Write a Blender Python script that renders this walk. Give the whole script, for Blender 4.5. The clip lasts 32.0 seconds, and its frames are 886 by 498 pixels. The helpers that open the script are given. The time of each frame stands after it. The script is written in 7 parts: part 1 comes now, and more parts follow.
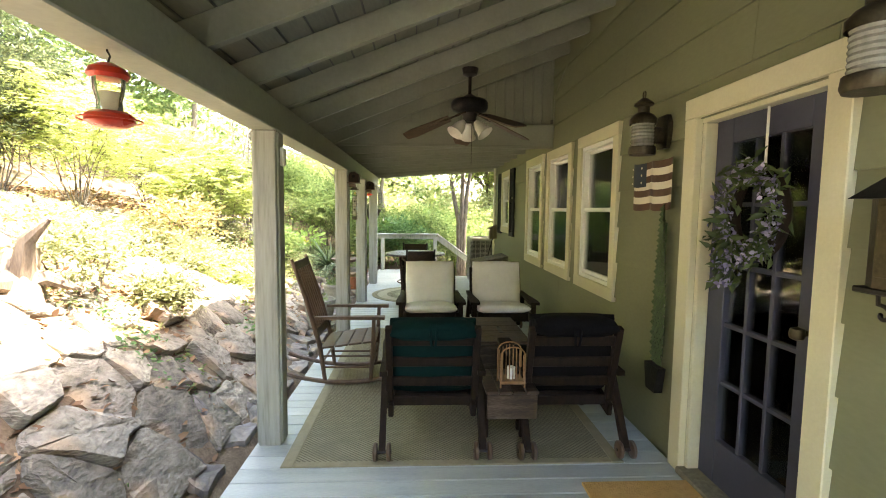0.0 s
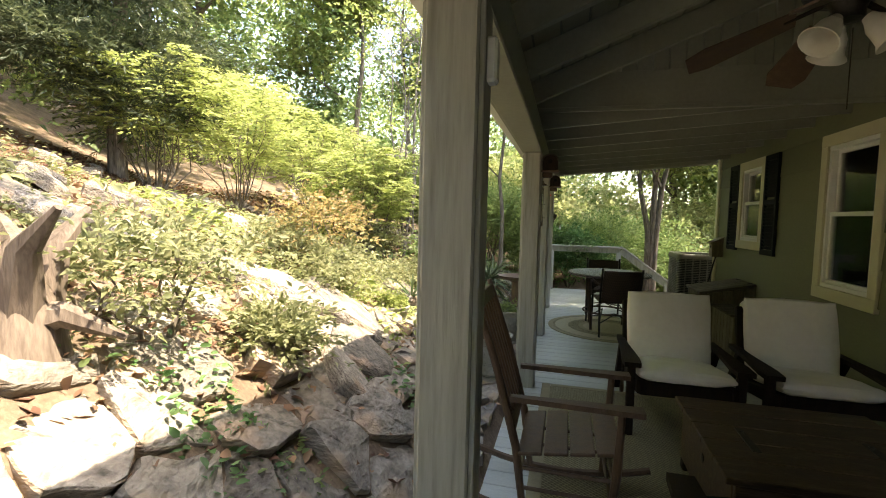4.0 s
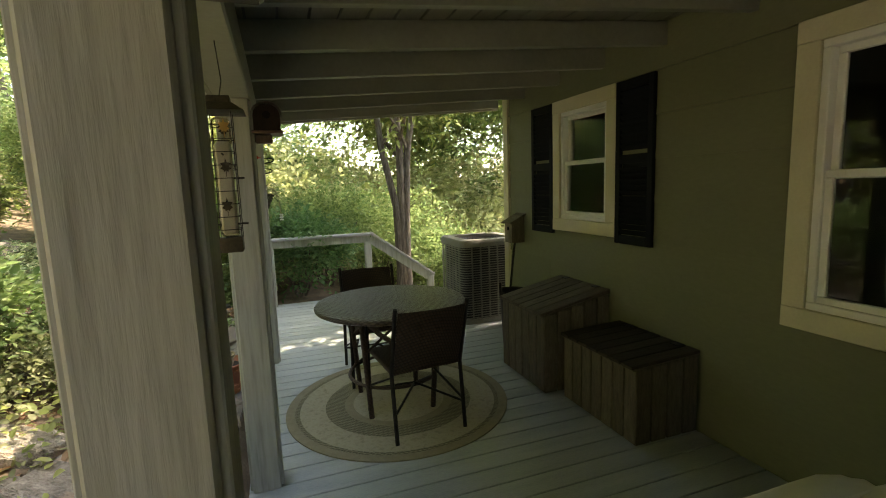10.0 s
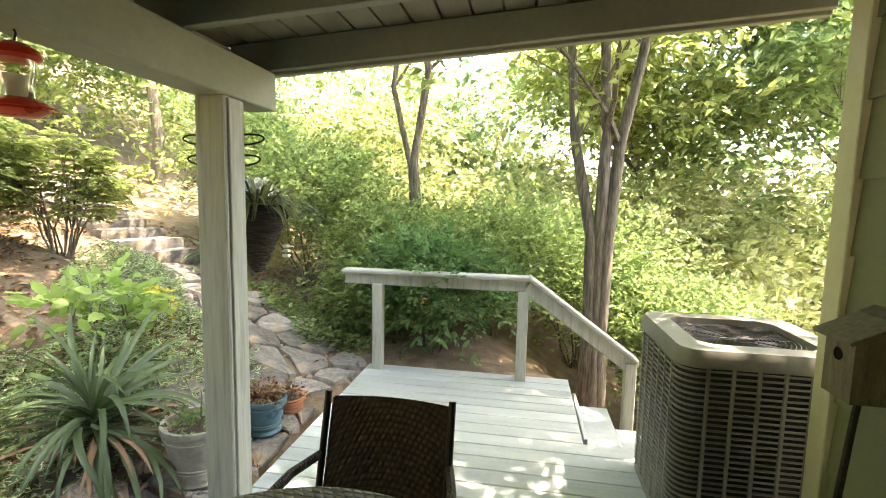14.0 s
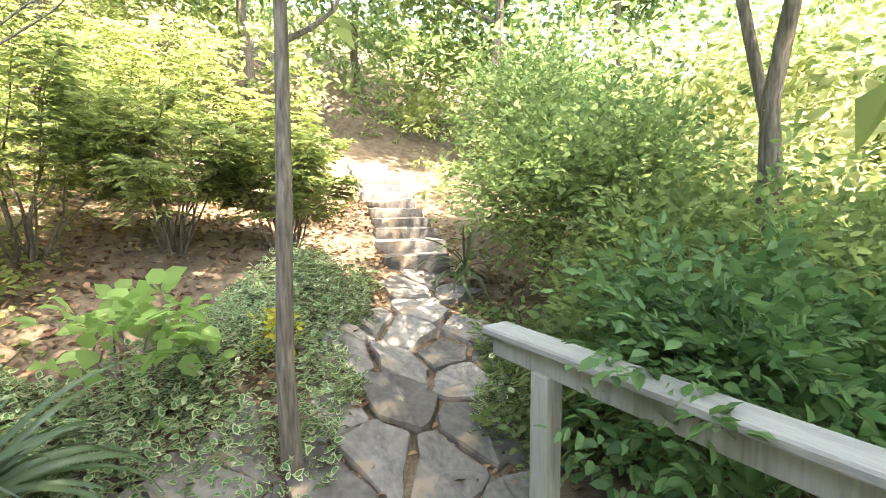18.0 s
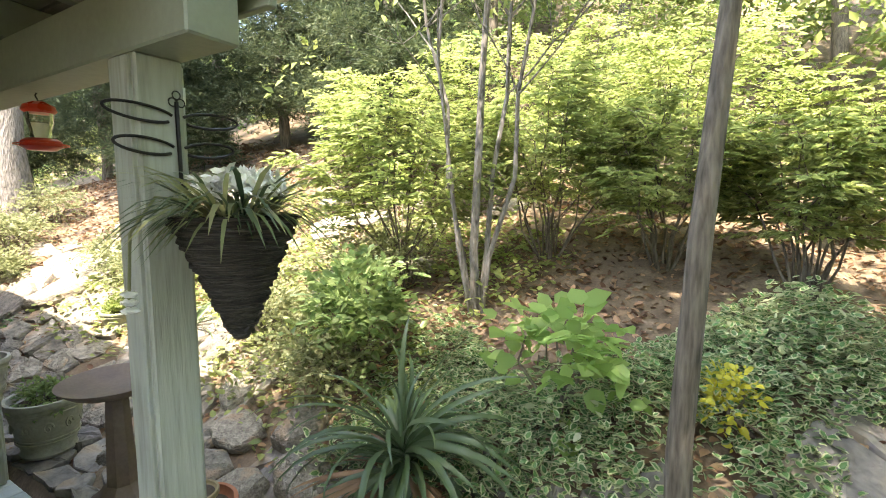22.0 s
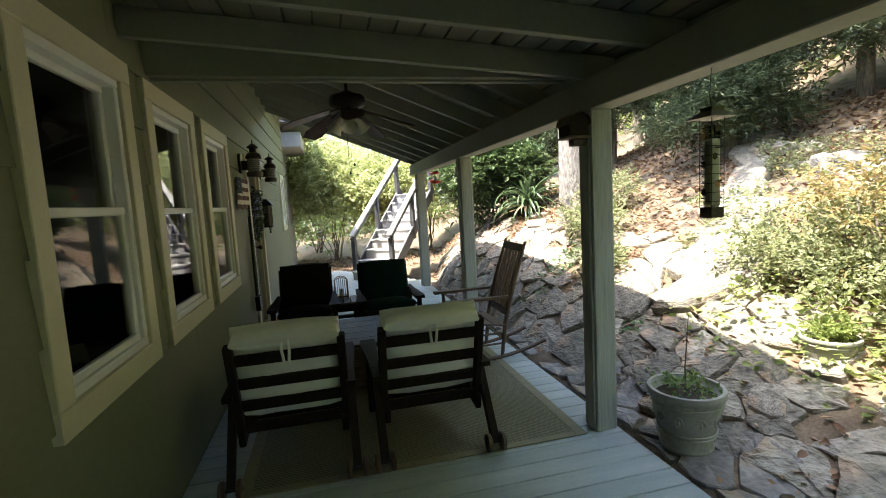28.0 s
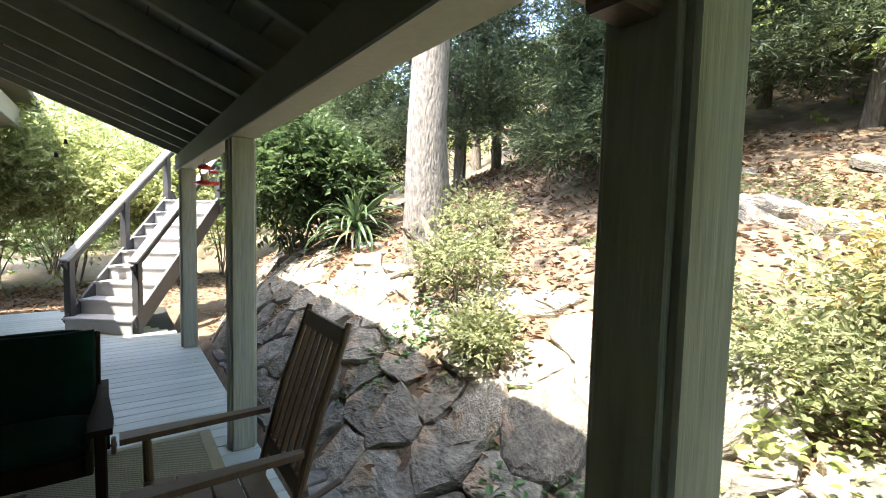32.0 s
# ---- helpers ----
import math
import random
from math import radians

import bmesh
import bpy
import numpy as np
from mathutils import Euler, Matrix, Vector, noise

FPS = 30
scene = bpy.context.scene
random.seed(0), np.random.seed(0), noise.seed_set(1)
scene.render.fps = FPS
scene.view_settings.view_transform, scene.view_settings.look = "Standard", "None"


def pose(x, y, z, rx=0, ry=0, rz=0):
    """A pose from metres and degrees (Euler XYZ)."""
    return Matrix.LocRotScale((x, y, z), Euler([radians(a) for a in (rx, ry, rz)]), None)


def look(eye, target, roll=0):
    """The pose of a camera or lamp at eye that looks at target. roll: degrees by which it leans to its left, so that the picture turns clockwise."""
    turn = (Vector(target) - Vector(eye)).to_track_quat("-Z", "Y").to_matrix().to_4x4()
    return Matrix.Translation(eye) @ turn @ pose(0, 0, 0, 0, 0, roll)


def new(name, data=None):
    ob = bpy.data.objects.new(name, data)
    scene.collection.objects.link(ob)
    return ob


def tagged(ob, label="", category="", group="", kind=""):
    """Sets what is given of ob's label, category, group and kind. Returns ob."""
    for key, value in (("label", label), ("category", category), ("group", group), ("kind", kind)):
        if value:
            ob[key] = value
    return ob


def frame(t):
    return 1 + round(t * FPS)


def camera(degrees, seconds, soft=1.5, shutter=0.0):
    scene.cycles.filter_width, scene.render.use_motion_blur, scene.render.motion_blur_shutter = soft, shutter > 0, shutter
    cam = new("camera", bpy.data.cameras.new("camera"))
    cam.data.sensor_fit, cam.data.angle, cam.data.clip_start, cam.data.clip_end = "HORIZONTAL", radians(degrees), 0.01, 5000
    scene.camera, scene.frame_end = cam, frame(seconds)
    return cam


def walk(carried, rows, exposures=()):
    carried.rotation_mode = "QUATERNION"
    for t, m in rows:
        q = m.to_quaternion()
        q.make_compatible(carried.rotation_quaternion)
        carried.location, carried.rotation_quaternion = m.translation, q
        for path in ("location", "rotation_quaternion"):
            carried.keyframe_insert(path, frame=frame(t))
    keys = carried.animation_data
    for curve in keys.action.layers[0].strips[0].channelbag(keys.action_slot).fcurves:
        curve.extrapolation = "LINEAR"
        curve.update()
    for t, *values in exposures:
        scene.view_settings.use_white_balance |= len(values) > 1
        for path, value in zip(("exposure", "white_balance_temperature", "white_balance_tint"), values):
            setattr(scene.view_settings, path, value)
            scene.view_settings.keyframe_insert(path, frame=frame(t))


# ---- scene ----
cam = camera(87.0, 32.0, soft=1.0)
PATH = [
    (0.0, (-0.165, 0.653, 1.479), (0.084, 5.629, 1.065), 0.67),
    (0.5, (-0.206, 0.771, 1.481), (0.088, 5.733, 0.946), -0.42),
    (1.0, (-0.223, 0.945, 1.476), (-0.176, 5.899, 0.806), -0.50),
    (1.5, (-0.251, 1.141, 1.480), (-0.570, 6.101, 0.932), -0.03),
    (2.0, (-0.295, 1.357, 1.444), (-0.971, 6.287, 0.954), 1.11),
    (2.5, (-0.356, 1.615, 1.415), (-1.198, 6.524, 0.982), 1.72),
    (3.0, (-0.458, 1.924, 1.399), (-1.483, 6.805, 1.045), 2.04),
    (3.5, (-0.593, 2.159, 1.376), (-1.820, 6.988, 0.965), 2.52),
    (5.5, (-1.450, 3.138, 1.529), (-2.507, 8.025, 1.554), -3.37),
    (6.0, (-1.487, 3.390, 1.484), (-2.322, 8.319, 1.368), -2.64),
    (6.5, (-1.481, 3.667, 1.475), (-2.222, 8.610, 1.340), -1.40),
    (7.0, (-1.456, 3.937, 1.469), (-1.929, 8.907, 1.198), -0.61),
    (7.5, (-1.416, 4.279, 1.464), (-1.541, 9.269, 1.190), 0.08),
    (8.0, (-1.359, 4.599, 1.443), (-1.079, 9.573, 1.017), 0.16),
    (8.5, (-1.285, 4.906, 1.450), (-0.614, 9.829, 0.885), -0.55),
    (9.0, (-1.235, 5.177, 1.459), (-0.150, 9.999, 0.700), -0.46),
    (9.5, (-1.147, 5.422, 1.473), (0.368, 10.110, 0.625), -1.18),
    (10.0, (-0.934, 5.675, 1.508), (0.702, 10.352, 0.840), -2.01),
    (10.5, (-0.775, 5.951, 1.526), (0.729, 10.687, 0.976), -0.87),
    (11.0, (-0.637, 6.268, 1.535), (0.760, 11.037, 0.989), 0.52),
    (11.5, (-0.490, 6.591, 1.513), (0.799, 11.379, 0.864), 0.29),
    (12.0, (-0.357, 6.895, 1.490), (0.779, 11.730, 0.913), -0.19),
    (12.5, (-0.183, 7.207, 1.488), (0.617, 12.108, 0.905), 0.46),
    (13.0, (-0.022, 7.508, 1.485), (0.449, 12.460, 0.978), -0.04),
    (13.5, (0.138, 7.781, 1.511), (-0.022, 12.759, 1.065), 0.44),
    (14.0, (0.194, 8.154, 1.532), (-0.652, 13.054, 1.009), 1.17),
    (14.5, (0.299, 8.450, 1.553), (-1.177, 13.194, 0.989), 0.88),
    (15.0, (0.423, 8.767, 1.561), (-1.762, 13.236, 1.053), 1.23),
    (15.5, (0.488, 9.067, 1.520), (-2.255, 13.203, 0.916), 1.22),
    (17.5, (0.204, 10.579, 1.471), (-3.658, 13.680, 0.789), -0.67),
    (18.0, (0.182, 10.842, 1.466), (-3.995, 13.531, 0.896), -0.57),
    (18.5, (0.194, 11.090, 1.496), (-4.354, 13.091, 0.932), -1.13),
    (19.0, (0.048, 11.302, 1.515), (-4.710, 12.705, 0.884), -0.83),
    (19.5, (-0.101, 11.425, 1.504), (-5.009, 12.239, 1.009), 0.09),
    (20.0, (-0.182, 11.498, 1.495), (-5.149, 11.789, 0.995), -0.90),
    (20.5, (-0.190, 11.542, 1.505), (-5.153, 11.160, 1.040), -0.85),
    (21.0, (-0.236, 11.573, 1.508), (-5.084, 10.425, 1.088), 0.49),
    (21.5, (-0.257, 11.498, 1.525), (-4.908, 9.733, 1.023), 0.53),
    (22.0, (-0.325, 11.449, 1.532), (-4.589, 8.889, 1.015), -0.02),
    (22.5, (-0.334, 11.391, 1.522), (-4.258, 8.336, 1.005), -0.54),
    (23.0, (-0.323, 11.247, 1.500), (-4.116, 8.040, 0.926), -0.58),
    (23.5, (-0.303, 11.095, 1.508), (-3.886, 7.639, 1.041), 0.75),
    (24.0, (-0.305, 10.954, 1.496), (-3.470, 7.100, 1.139), 2.08),
    (24.5, (-0.318, 10.788, 1.498), (-2.881, 6.510, 1.144), 1.45),
    (25.0, (-0.235, 10.680, 1.493), (-2.095, 6.044, 1.270), 1.35),
    (25.5, (-0.126, 10.371, 1.486), (-1.483, 5.563, 1.281), 1.27),
    (26.0, (0.000, 10.090, 1.490), (-1.047, 5.203, 1.331), 0.82),
    (26.5, (0.091, 9.782, 1.502), (-0.578, 4.833, 1.254), -0.60),
    (28.5, (0.528, 8.529, 1.466), (-0.941, 3.784, 0.901), -3.06),
    (29.0, (0.516, 8.250, 1.467), (-1.328, 3.636, 0.909), -1.41),
    (29.5, (0.399, 7.955, 1.466), (-1.917, 3.561, 0.892), 0.27),
    (30.0, (0.177, 7.637, 1.471), (-2.407, 3.382, 1.006), 0.65),
    (30.5, (0.091, 7.430, 1.485), (-2.728, 3.327, 1.015), 0.38),
    (31.0, (-0.100, 7.165, 1.490), (-3.102, 3.192, 1.033), 0.53),
    (31.5, (-0.290, 6.920, 1.490), (-3.253, 2.909, 1.122), 0.61),
    (32.0, (-0.460, 6.670, 1.490), (-3.316, 2.580, 1.150), 1.39),
]
EXPOSURES = [(0.0, 4.85, 8000, 15.0), (2.0, 4.6, 8000, 15.0), (3.5, 3.5, 8000, 15.0), (5.5, 2.6, 7900, 16.0), (9.0, 2.4, 7900, 16.0), (10.0, 3.3, 8300, 15.0), (11.5, 4.5, 8300, 15.0), (12.5, 4.65, 8300, 15.0), (14.0, 4.3, 8300, 15.0), (15.5, 3.92, 8300, 15.0), (17.5, 4.05, 7500, 14.0), (21.0, 3.62, 7500, 14.0), (24.0, 3.34, 6700, 10.0), (26.5, 2.87, 6700, 10.0), (28.5, 3.45, 6700, 10.0), (32.0, 3.4, 6700, 10.0)]
walk(cam, [(t, look(eye, target, roll)) for t, eye, target, roll in PATH], EXPOSURES)

# ---- world, sun ----
SUN_ELEV, SUN_AZ = 66.0, 8.0      # the sun stands over the house, a little towards +y
sky_world = bpy.data.worlds.new("sky")
scene.world = sky_world
sky_world.use_nodes = True
wn = sky_world.node_tree
sky = wn.nodes.new("ShaderNodeTexSky")
sky.sky_type, sky.sun_disc = "NISHITA", False
sky.sun_elevation, sky.sun_rotation = radians(SUN_ELEV), radians(90 - SUN_AZ)
sky.air_density, sky.dust_density = 1.0, 2.0
wn.links.new(sky.outputs[0], wn.nodes["Background"].inputs[0])
wn.nodes["Background"].inputs[1].default_value = 0.15
sun_data = bpy.data.lights.new("sun", "SUN")
sun_data.energy, sun_data.angle, sun_data.color = 2.45, radians(0.53), (1.0, 0.94, 0.84)
sun_ob = new("sun", sun_data)
sun_from = Vector((math.cos(radians(SUN_ELEV)) * math.cos(radians(SUN_AZ)), math.cos(radians(SUN_ELEV)) * math.sin(radians(SUN_AZ)), math.sin(radians(SUN_ELEV))))
sun_ob.matrix_world = look(sun_from * 50, (0, 0, 0))

rng = np.random.default_rng(7)


# ---- mesh helpers ----
class Geo:
    """Collects vertices and faces of one part."""

    def __init__(self):
        self.v, self.f = [], []

    def add(self, verts, faces):
        n = len(self.v)
        self.v += [tuple(p) for p in verts]
        self.f += [tuple(i + n for i in face) for face in faces]
        return self

    def box(self, c, s, bevel=0.004, m=None):
        """A box with chamfered edges about c with sizes s."""
        h = [max(a / 2, 1e-4) for a in s]
        b = min(bevel, *(a * 0.45 for a in h))
        verts, idx = [], {}
        for sx in (-1, 1):
            for sy in (-1, 1):
                for sz in (-1, 1):
                    for k in range(3):
                        p = [sx * h[0], sy * h[1], sz * h[2]]
                        for a, sg in enumerate((sx, sy, sz)):
                            if a != k:
                                p[a] -= sg * b
                        idx[sx, sy, sz, k] = len(verts)
                        verts.append(Vector(p))
        faces = []
        for k in range(3):
            a, b2 = [i for i in range(3) if i != k]
            for sg in (-1, 1):
                ring = []
                for u, w in ((-1, -1), (1, -1), (1, 1), (-1, 1)):
                    key = [0, 0, 0]
                    key[k], key[a], key[b2] = sg, u, w
                    ring.append(idx[(*key, k)])
                faces.append(ring if (sg > 0) == (k != 1) else ring[::-1])
        for k in range(3):
            a, b2 = [i for i in range(3) if i != k]
            for u in (-1, 1):
                for w in (-1, 1):
                    lo, hi = [0, 0, 0], [0, 0, 0]
                    lo[k], hi[k] = -1, 1
                    for q in (lo, hi):
                        q[a], q[b2] = u, w
                    faces.append([idx[(*lo, a)], idx[(*hi, a)], idx[(*hi, b2)], idx[(*lo, b2)]])
        for sx in (-1, 1):
            for sy in (-1, 1):
                for sz in (-1, 1):
                    faces.append([idx[sx, sy, sz, 0], idx[sx, sy, sz, 1], idx[sx, sy, sz, 2]])
        t = Matrix.Translation(c) @ (m or Matrix())
        return self.add([t @ p for p in verts], faces)

    def cyl(self, p0, p1, r0, r1=None, n=12, caps=True):
        return self.tube([p0, p1], [r0, r0 if r1 is None else r1], n, caps)

    def tube(self, pts, rs, n=8, caps=True):
        pts = [Vector(p) for p in pts]
        if not isinstance(rs, (list, tuple)):
            rs = [rs] * len(pts)
        verts, faces = [], []
        ref = None
        for i, p in enumerate(pts):
            d = (pts[min(i + 1, len(pts) - 1)] - pts[max(i - 1, 0)]).normalized()
            if ref is None:
                ref = d.orthogonal().normalized()
            ref = (ref - d * ref.dot(d)).normalized()
            o = d.cross(ref)
            for k in range(n):
                a = 2 * math.pi * k / n
                verts.append(p + (ref * math.cos(a) + o * math.sin(a)) * rs[i])
        for i in range(len(pts) - 1):
            for k in range(n):
                k2 = (k + 1) % n
                faces.append((i * n + k, i * n + k2, (i + 1) * n + k2, (i + 1) * n + k))
        if caps:
            faces.append(tuple(range(n))[::-1])
            faces.append(tuple((len(pts) - 1) * n + k for k in range(n)))
        return self.add(verts, faces)

    def lathe(self, prof, c=(0, 0, 0), n=24, m=None):
        """Turns a profile of (radius, height) about the upright axis through c."""
        verts, faces = [], []
        for r, z in prof:
            for k in range(n):
                a = 2 * math.pi * k / n
                verts.append(Vector((max(r, 1e-4) * math.cos(a), max(r, 1e-4) * math.sin(a), z)))
        for i in range(len(prof) - 1):
            for k in range(n):
                k2 = (k + 1) % n
                faces.append((i * n + k, i * n + k2, (i + 1) * n + k2, (i + 1) * n + k))
        t = Matrix.Translation(c) @ (m or Matrix())
        return self.add([t @ p for p in verts], faces)

    def prism(self, outline, axis, a0, a1):
        """A polygon outline (two coordinates) pushed along an axis from a0 to a1."""
        n, verts = len(outline), []
        for a in (a0, a1):
            for u, w in outline:
                p = [u, w]
                p.insert(axis, a)
                verts.append(p)
        faces = [tuple(range(n))[::-1], tuple(range(n, 2 * n))] + [(i, (i + 1) % n, n + (i + 1) % n, n + i) for i in range(n)]
        return self.add(verts, faces)

    def sheet(self, grid):
        """A grid of points, row by row, as a surface."""
        r, c = len(grid), len(grid[0])
        return self.add([p for row in grid for p in row], [(i * c + j, i * c + j + 1, (i + 1) * c + j + 1, (i + 1) * c + j) for i in range(r - 1) for j in range(c - 1)])

    def mesh(self, name, mat, smooth=False):
        me = bpy.data.meshes.new(name)
        me.from_pydata([tuple(p) for p in self.v], [], self.f)
        bm = bmesh.new()
        bm.from_mesh(me)
        bmesh.ops.recalc_face_normals(bm, faces=bm.faces)
        bm.to_mesh(me)
        bm.free()
        me.materials.append(mat)
        if smooth:
            me.polygons.foreach_set("use_smooth", [True] * len(me.polygons))
            me.set_sharp_from_angle(angle=radians(40))
        return me


def part(name, geo, mat, parent=None, label="", smooth=False):
    ob = new(name, geo.mesh(name, mat, smooth) if isinstance(geo, Geo) else geo)
    if parent is not None:
        ob.parent = parent
    if label:
        tagged(ob, label)
    return ob


def thing(name, at, label, category, group="", turn=0.0):
    ob = new(name)
    ob.empty_display_size = 0.1
    ob.matrix_world = pose(*at, 0, 0, turn)
    return tagged(ob, label, category, group)


def structure(name, label="", category=""):
    return tagged(new(name), label, category, kind="structure")


def arrays_mesh(name, verts, faces, mat, smooth=False):
    """A mesh from number arrays: verts (n, 3), faces (m, 3 or 4)."""
    me = bpy.data.meshes.new(name)
    k = faces.shape[1]
    me.vertices.add(len(verts)), me.loops.add(faces.size), me.polygons.add(len(faces))
    me.vertices.foreach_set("co", np.ascontiguousarray(verts, dtype=np.float32).ravel())
    me.loops.foreach_set("vertex_index", np.ascontiguousarray(faces, dtype=np.int32).ravel())
    me.polygons.foreach_set("loop_start", np.arange(0, faces.size, k, dtype=np.int32))
    me.update(calc_edges=True)
    me.materials.append(mat)
    if smooth:
        me.polygons.foreach_set("use_smooth", [True] * len(me.polygons))
    return me


# ---- materials ----
def node_mat(name):
    m = bpy.data.materials.new(name)
    m.use_nodes = True
    nt = m.node_tree
    return m, nt, nt.nodes["Principled BSDF"]


def surface(name, colours, rough=0.6, scale=8.0, stretch=(1, 1, 1), bump=0.2, fine=60.0, metal=0.0, piece=0.0, spots=None, spec=0.4, rough_var=0.15, relief=0.01):
    """A worn surface: colours blended by broad noise, broken by fine grain; piece: how far pieces differ from one another."""
    m, nt, bs = node_mat(name)
    n, l = nt.nodes, nt.links
    tc = n.new("ShaderNodeTexCoord")
    mp = n.new("ShaderNodeMapping")
    mp.inputs["Scale"].default_value = stretch
    l.new(tc.outputs["Object"], mp.inputs[0])
    broad, grain = n.new("ShaderNodeTexNoise"), n.new("ShaderNodeTexNoise")
    broad.inputs["Scale"].default_value, broad.inputs["Detail"].default_value = scale, 5
    grain.inputs["Scale"].default_value, grain.inputs["Detail"].default_value = fine, 6
    l.new(mp.outputs[0], broad.inputs[0]), l.new(mp.outputs[0], grain.inputs[0])
    mix = n.new("ShaderNodeMix")
    mix.data_type = "FLOAT"
    mix.inputs[0].default_value = 0.4
    l.new(broad.outputs[0], mix.inputs[2]), l.new(grain.outputs[0], mix.inputs[3])
    ramp = n.new("ShaderNodeValToRGB")
    els = ramp.color_ramp.elements
    while len(els) < len(colours):
        els.new(0.5)
    for i, c in enumerate(colours):
        els[i].position = 0.3 + 0.4 * i / max(1, len(colours) - 1)
        els[i].color = (*c, 1)
    l.new(mix.outputs[0], ramp.inputs[0])
    col = ramp.outputs[0]
    if piece:
        info = n.new("ShaderNodeObjectInfo")
        hsv = n.new("ShaderNodeHueSaturation")
        rg = n.new("ShaderNodeMapRange")
        rg.inputs[3].default_value, rg.inputs[4].default_value = 1 - piece, 1 + piece
        l.new(info.outputs["Random"], rg.inputs[0]), l.new(rg.outputs[0], hsv.inputs["Value"]), l.new(col, hsv.inputs["Color"])
        col = hsv.outputs[0]
    if spots:
        sp = n.new("ShaderNodeTexNoise")
        sp.inputs["Scale"].default_value, sp.inputs["Detail"].default_value = spots[1], 4
        l.new(tc.outputs["Object"], sp.inputs[0])
        cut = n.new("ShaderNodeMapRange")
        cut.inputs[1].default_value, cut.inputs[2].default_value = spots[2], spots[2] + 0.08
        l.new(sp.outputs[0], cut.inputs[0])
        sm = n.new("ShaderNodeMix")
        sm.data_type = "RGBA"
        l.new(cut.outputs[0], sm.inputs[0]), l.new(col, sm.inputs[6])
        sm.inputs[7].default_value = (*spots[0], 1)
        col = sm.outputs[2]
    l.new(col, bs.inputs["Base Color"])
    rr = n.new("ShaderNodeMapRange")
    rr.inputs[3].default_value, rr.inputs[4].default_value = max(0.05, rough - rough_var), min(1, rough + rough_var)
    l.new(broad.outputs[0], rr.inputs[0]), l.new(rr.outputs[0], bs.inputs["Roughness"])
    bs.inputs["Metallic"].default_value = metal
    bs.inputs["Specular IOR Level"].default_value = spec
    if bump:
        bp = n.new("ShaderNodeBump")
        bp.inputs["Strength"].default_value, bp.inputs["Distance"].default_value = bump, relief
        l.new(mix.outputs[0], bp.inputs["Height"]), l.new(bp.outputs[0], bs.inputs["Normal"])
    return m


def leafy(name, dark, light, rough=0.45, through_light=0.45, edge=None):
    """Leaves: each one its own shade, light shining through."""
    m, nt, bs = node_mat(name)
    n, l = nt.nodes, nt.links
    geo = n.new("ShaderNodeNewGeometry")
    ramp = n.new("ShaderNodeValToRGB")
    els = ramp.color_ramp.elements
    els[0].color, els[1].color = (*dark, 1), (*light, 1)
    l.new(geo.outputs["Random Per Island"], ramp.inputs[0])
    l.new(ramp.outputs[0], bs.inputs["Base Color"])
    bs.inputs["Roughness"].default_value = rough
    bs.inputs["Specular IOR Level"].default_value = 0.35
    tr = n.new("ShaderNodeBsdfTranslucent")
    br = n.new("ShaderNodeHueSaturation")
    br.inputs["Value"].default_value, br.inputs["Saturation"].default_value = 1.45, 1.0
    l.new(ramp.outputs[0], br.inputs["Color"]), l.new(br.outputs[0], tr.inputs[0])
    mx = n.new("ShaderNodeMixShader")
    mx.inputs[0].default_value = through_light
    l.new(bs.outputs[0], mx.inputs[1]), l.new(tr.outputs[0], mx.inputs[2])
    l.new(mx.outputs[0], n["Material Output"].inputs[0])
    return m


def glassy(name, tint=(0.9, 0.95, 0.93), gloss=0.5):
    m, nt, bs = node_mat(name)
    n, l = nt.nodes, nt.links
    n.remove(bs)
    tr, gl, fr = n.new("ShaderNodeBsdfTransparent"), n.new("ShaderNodeBsdfGlossy"), n.new("ShaderNodeFresnel")
    tr.inputs[0].default_value = (*tint, 1)
    gl.inputs["Roughness"].default_value = 0.02
    fr.inputs[0].default_value = 1.0 + gloss
    mx = n.new("ShaderNodeMixShader")
    l.new(fr.outputs[0], mx.inputs[0]), l.new(tr.outputs[0], mx.inputs[1]), l.new(gl.outputs[0], mx.inputs[2])
    l.new(mx.outputs[0], n["Material Output"].inputs[0])
    return m


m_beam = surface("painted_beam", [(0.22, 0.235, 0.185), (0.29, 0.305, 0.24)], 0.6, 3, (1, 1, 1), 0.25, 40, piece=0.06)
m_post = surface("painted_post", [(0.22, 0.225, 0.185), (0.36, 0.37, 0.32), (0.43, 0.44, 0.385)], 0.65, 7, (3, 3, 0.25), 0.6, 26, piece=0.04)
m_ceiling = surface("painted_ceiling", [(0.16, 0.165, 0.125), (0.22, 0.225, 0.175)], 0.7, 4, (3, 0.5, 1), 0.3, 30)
m_siding = surface("sage_siding", [(0.15, 0.165, 0.095), (0.19, 0.205, 0.125)], 0.62, 2.5, (1, 0.4, 1), 0.15, 60, piece=0.03)
m_trim = surface("cream_trim", [(0.55, 0.53, 0.36), (0.64, 0.62, 0.44)], 0.5, 5, (1, 1, 1), 0.15, 70)
m_sash = surface("white_sash", [(0.72, 0.74, 0.70), (0.80, 0.82, 0.78)], 0.4, 6, (1, 1, 1), 0.05, 60)
m_deck = surface("deck_paint", [(0.27, 0.305, 0.305), (0.36, 0.395, 0.39), (0.44, 0.47, 0.455)], 0.42, 3, (0.6, 4, 4), 0.35, 50, piece=0.10)
# near-black colour standing in for the lack of light in enclosed spaces
m_dark = surface("unlit_dark", [(0.02, 0.02, 0.02), (0.035, 0.035, 0.03)], 0.8, 3)
m_roof = surface("roof_shingle", [(0.10, 0.10, 0.10), (0.16, 0.16, 0.15)], 0.9, 6)
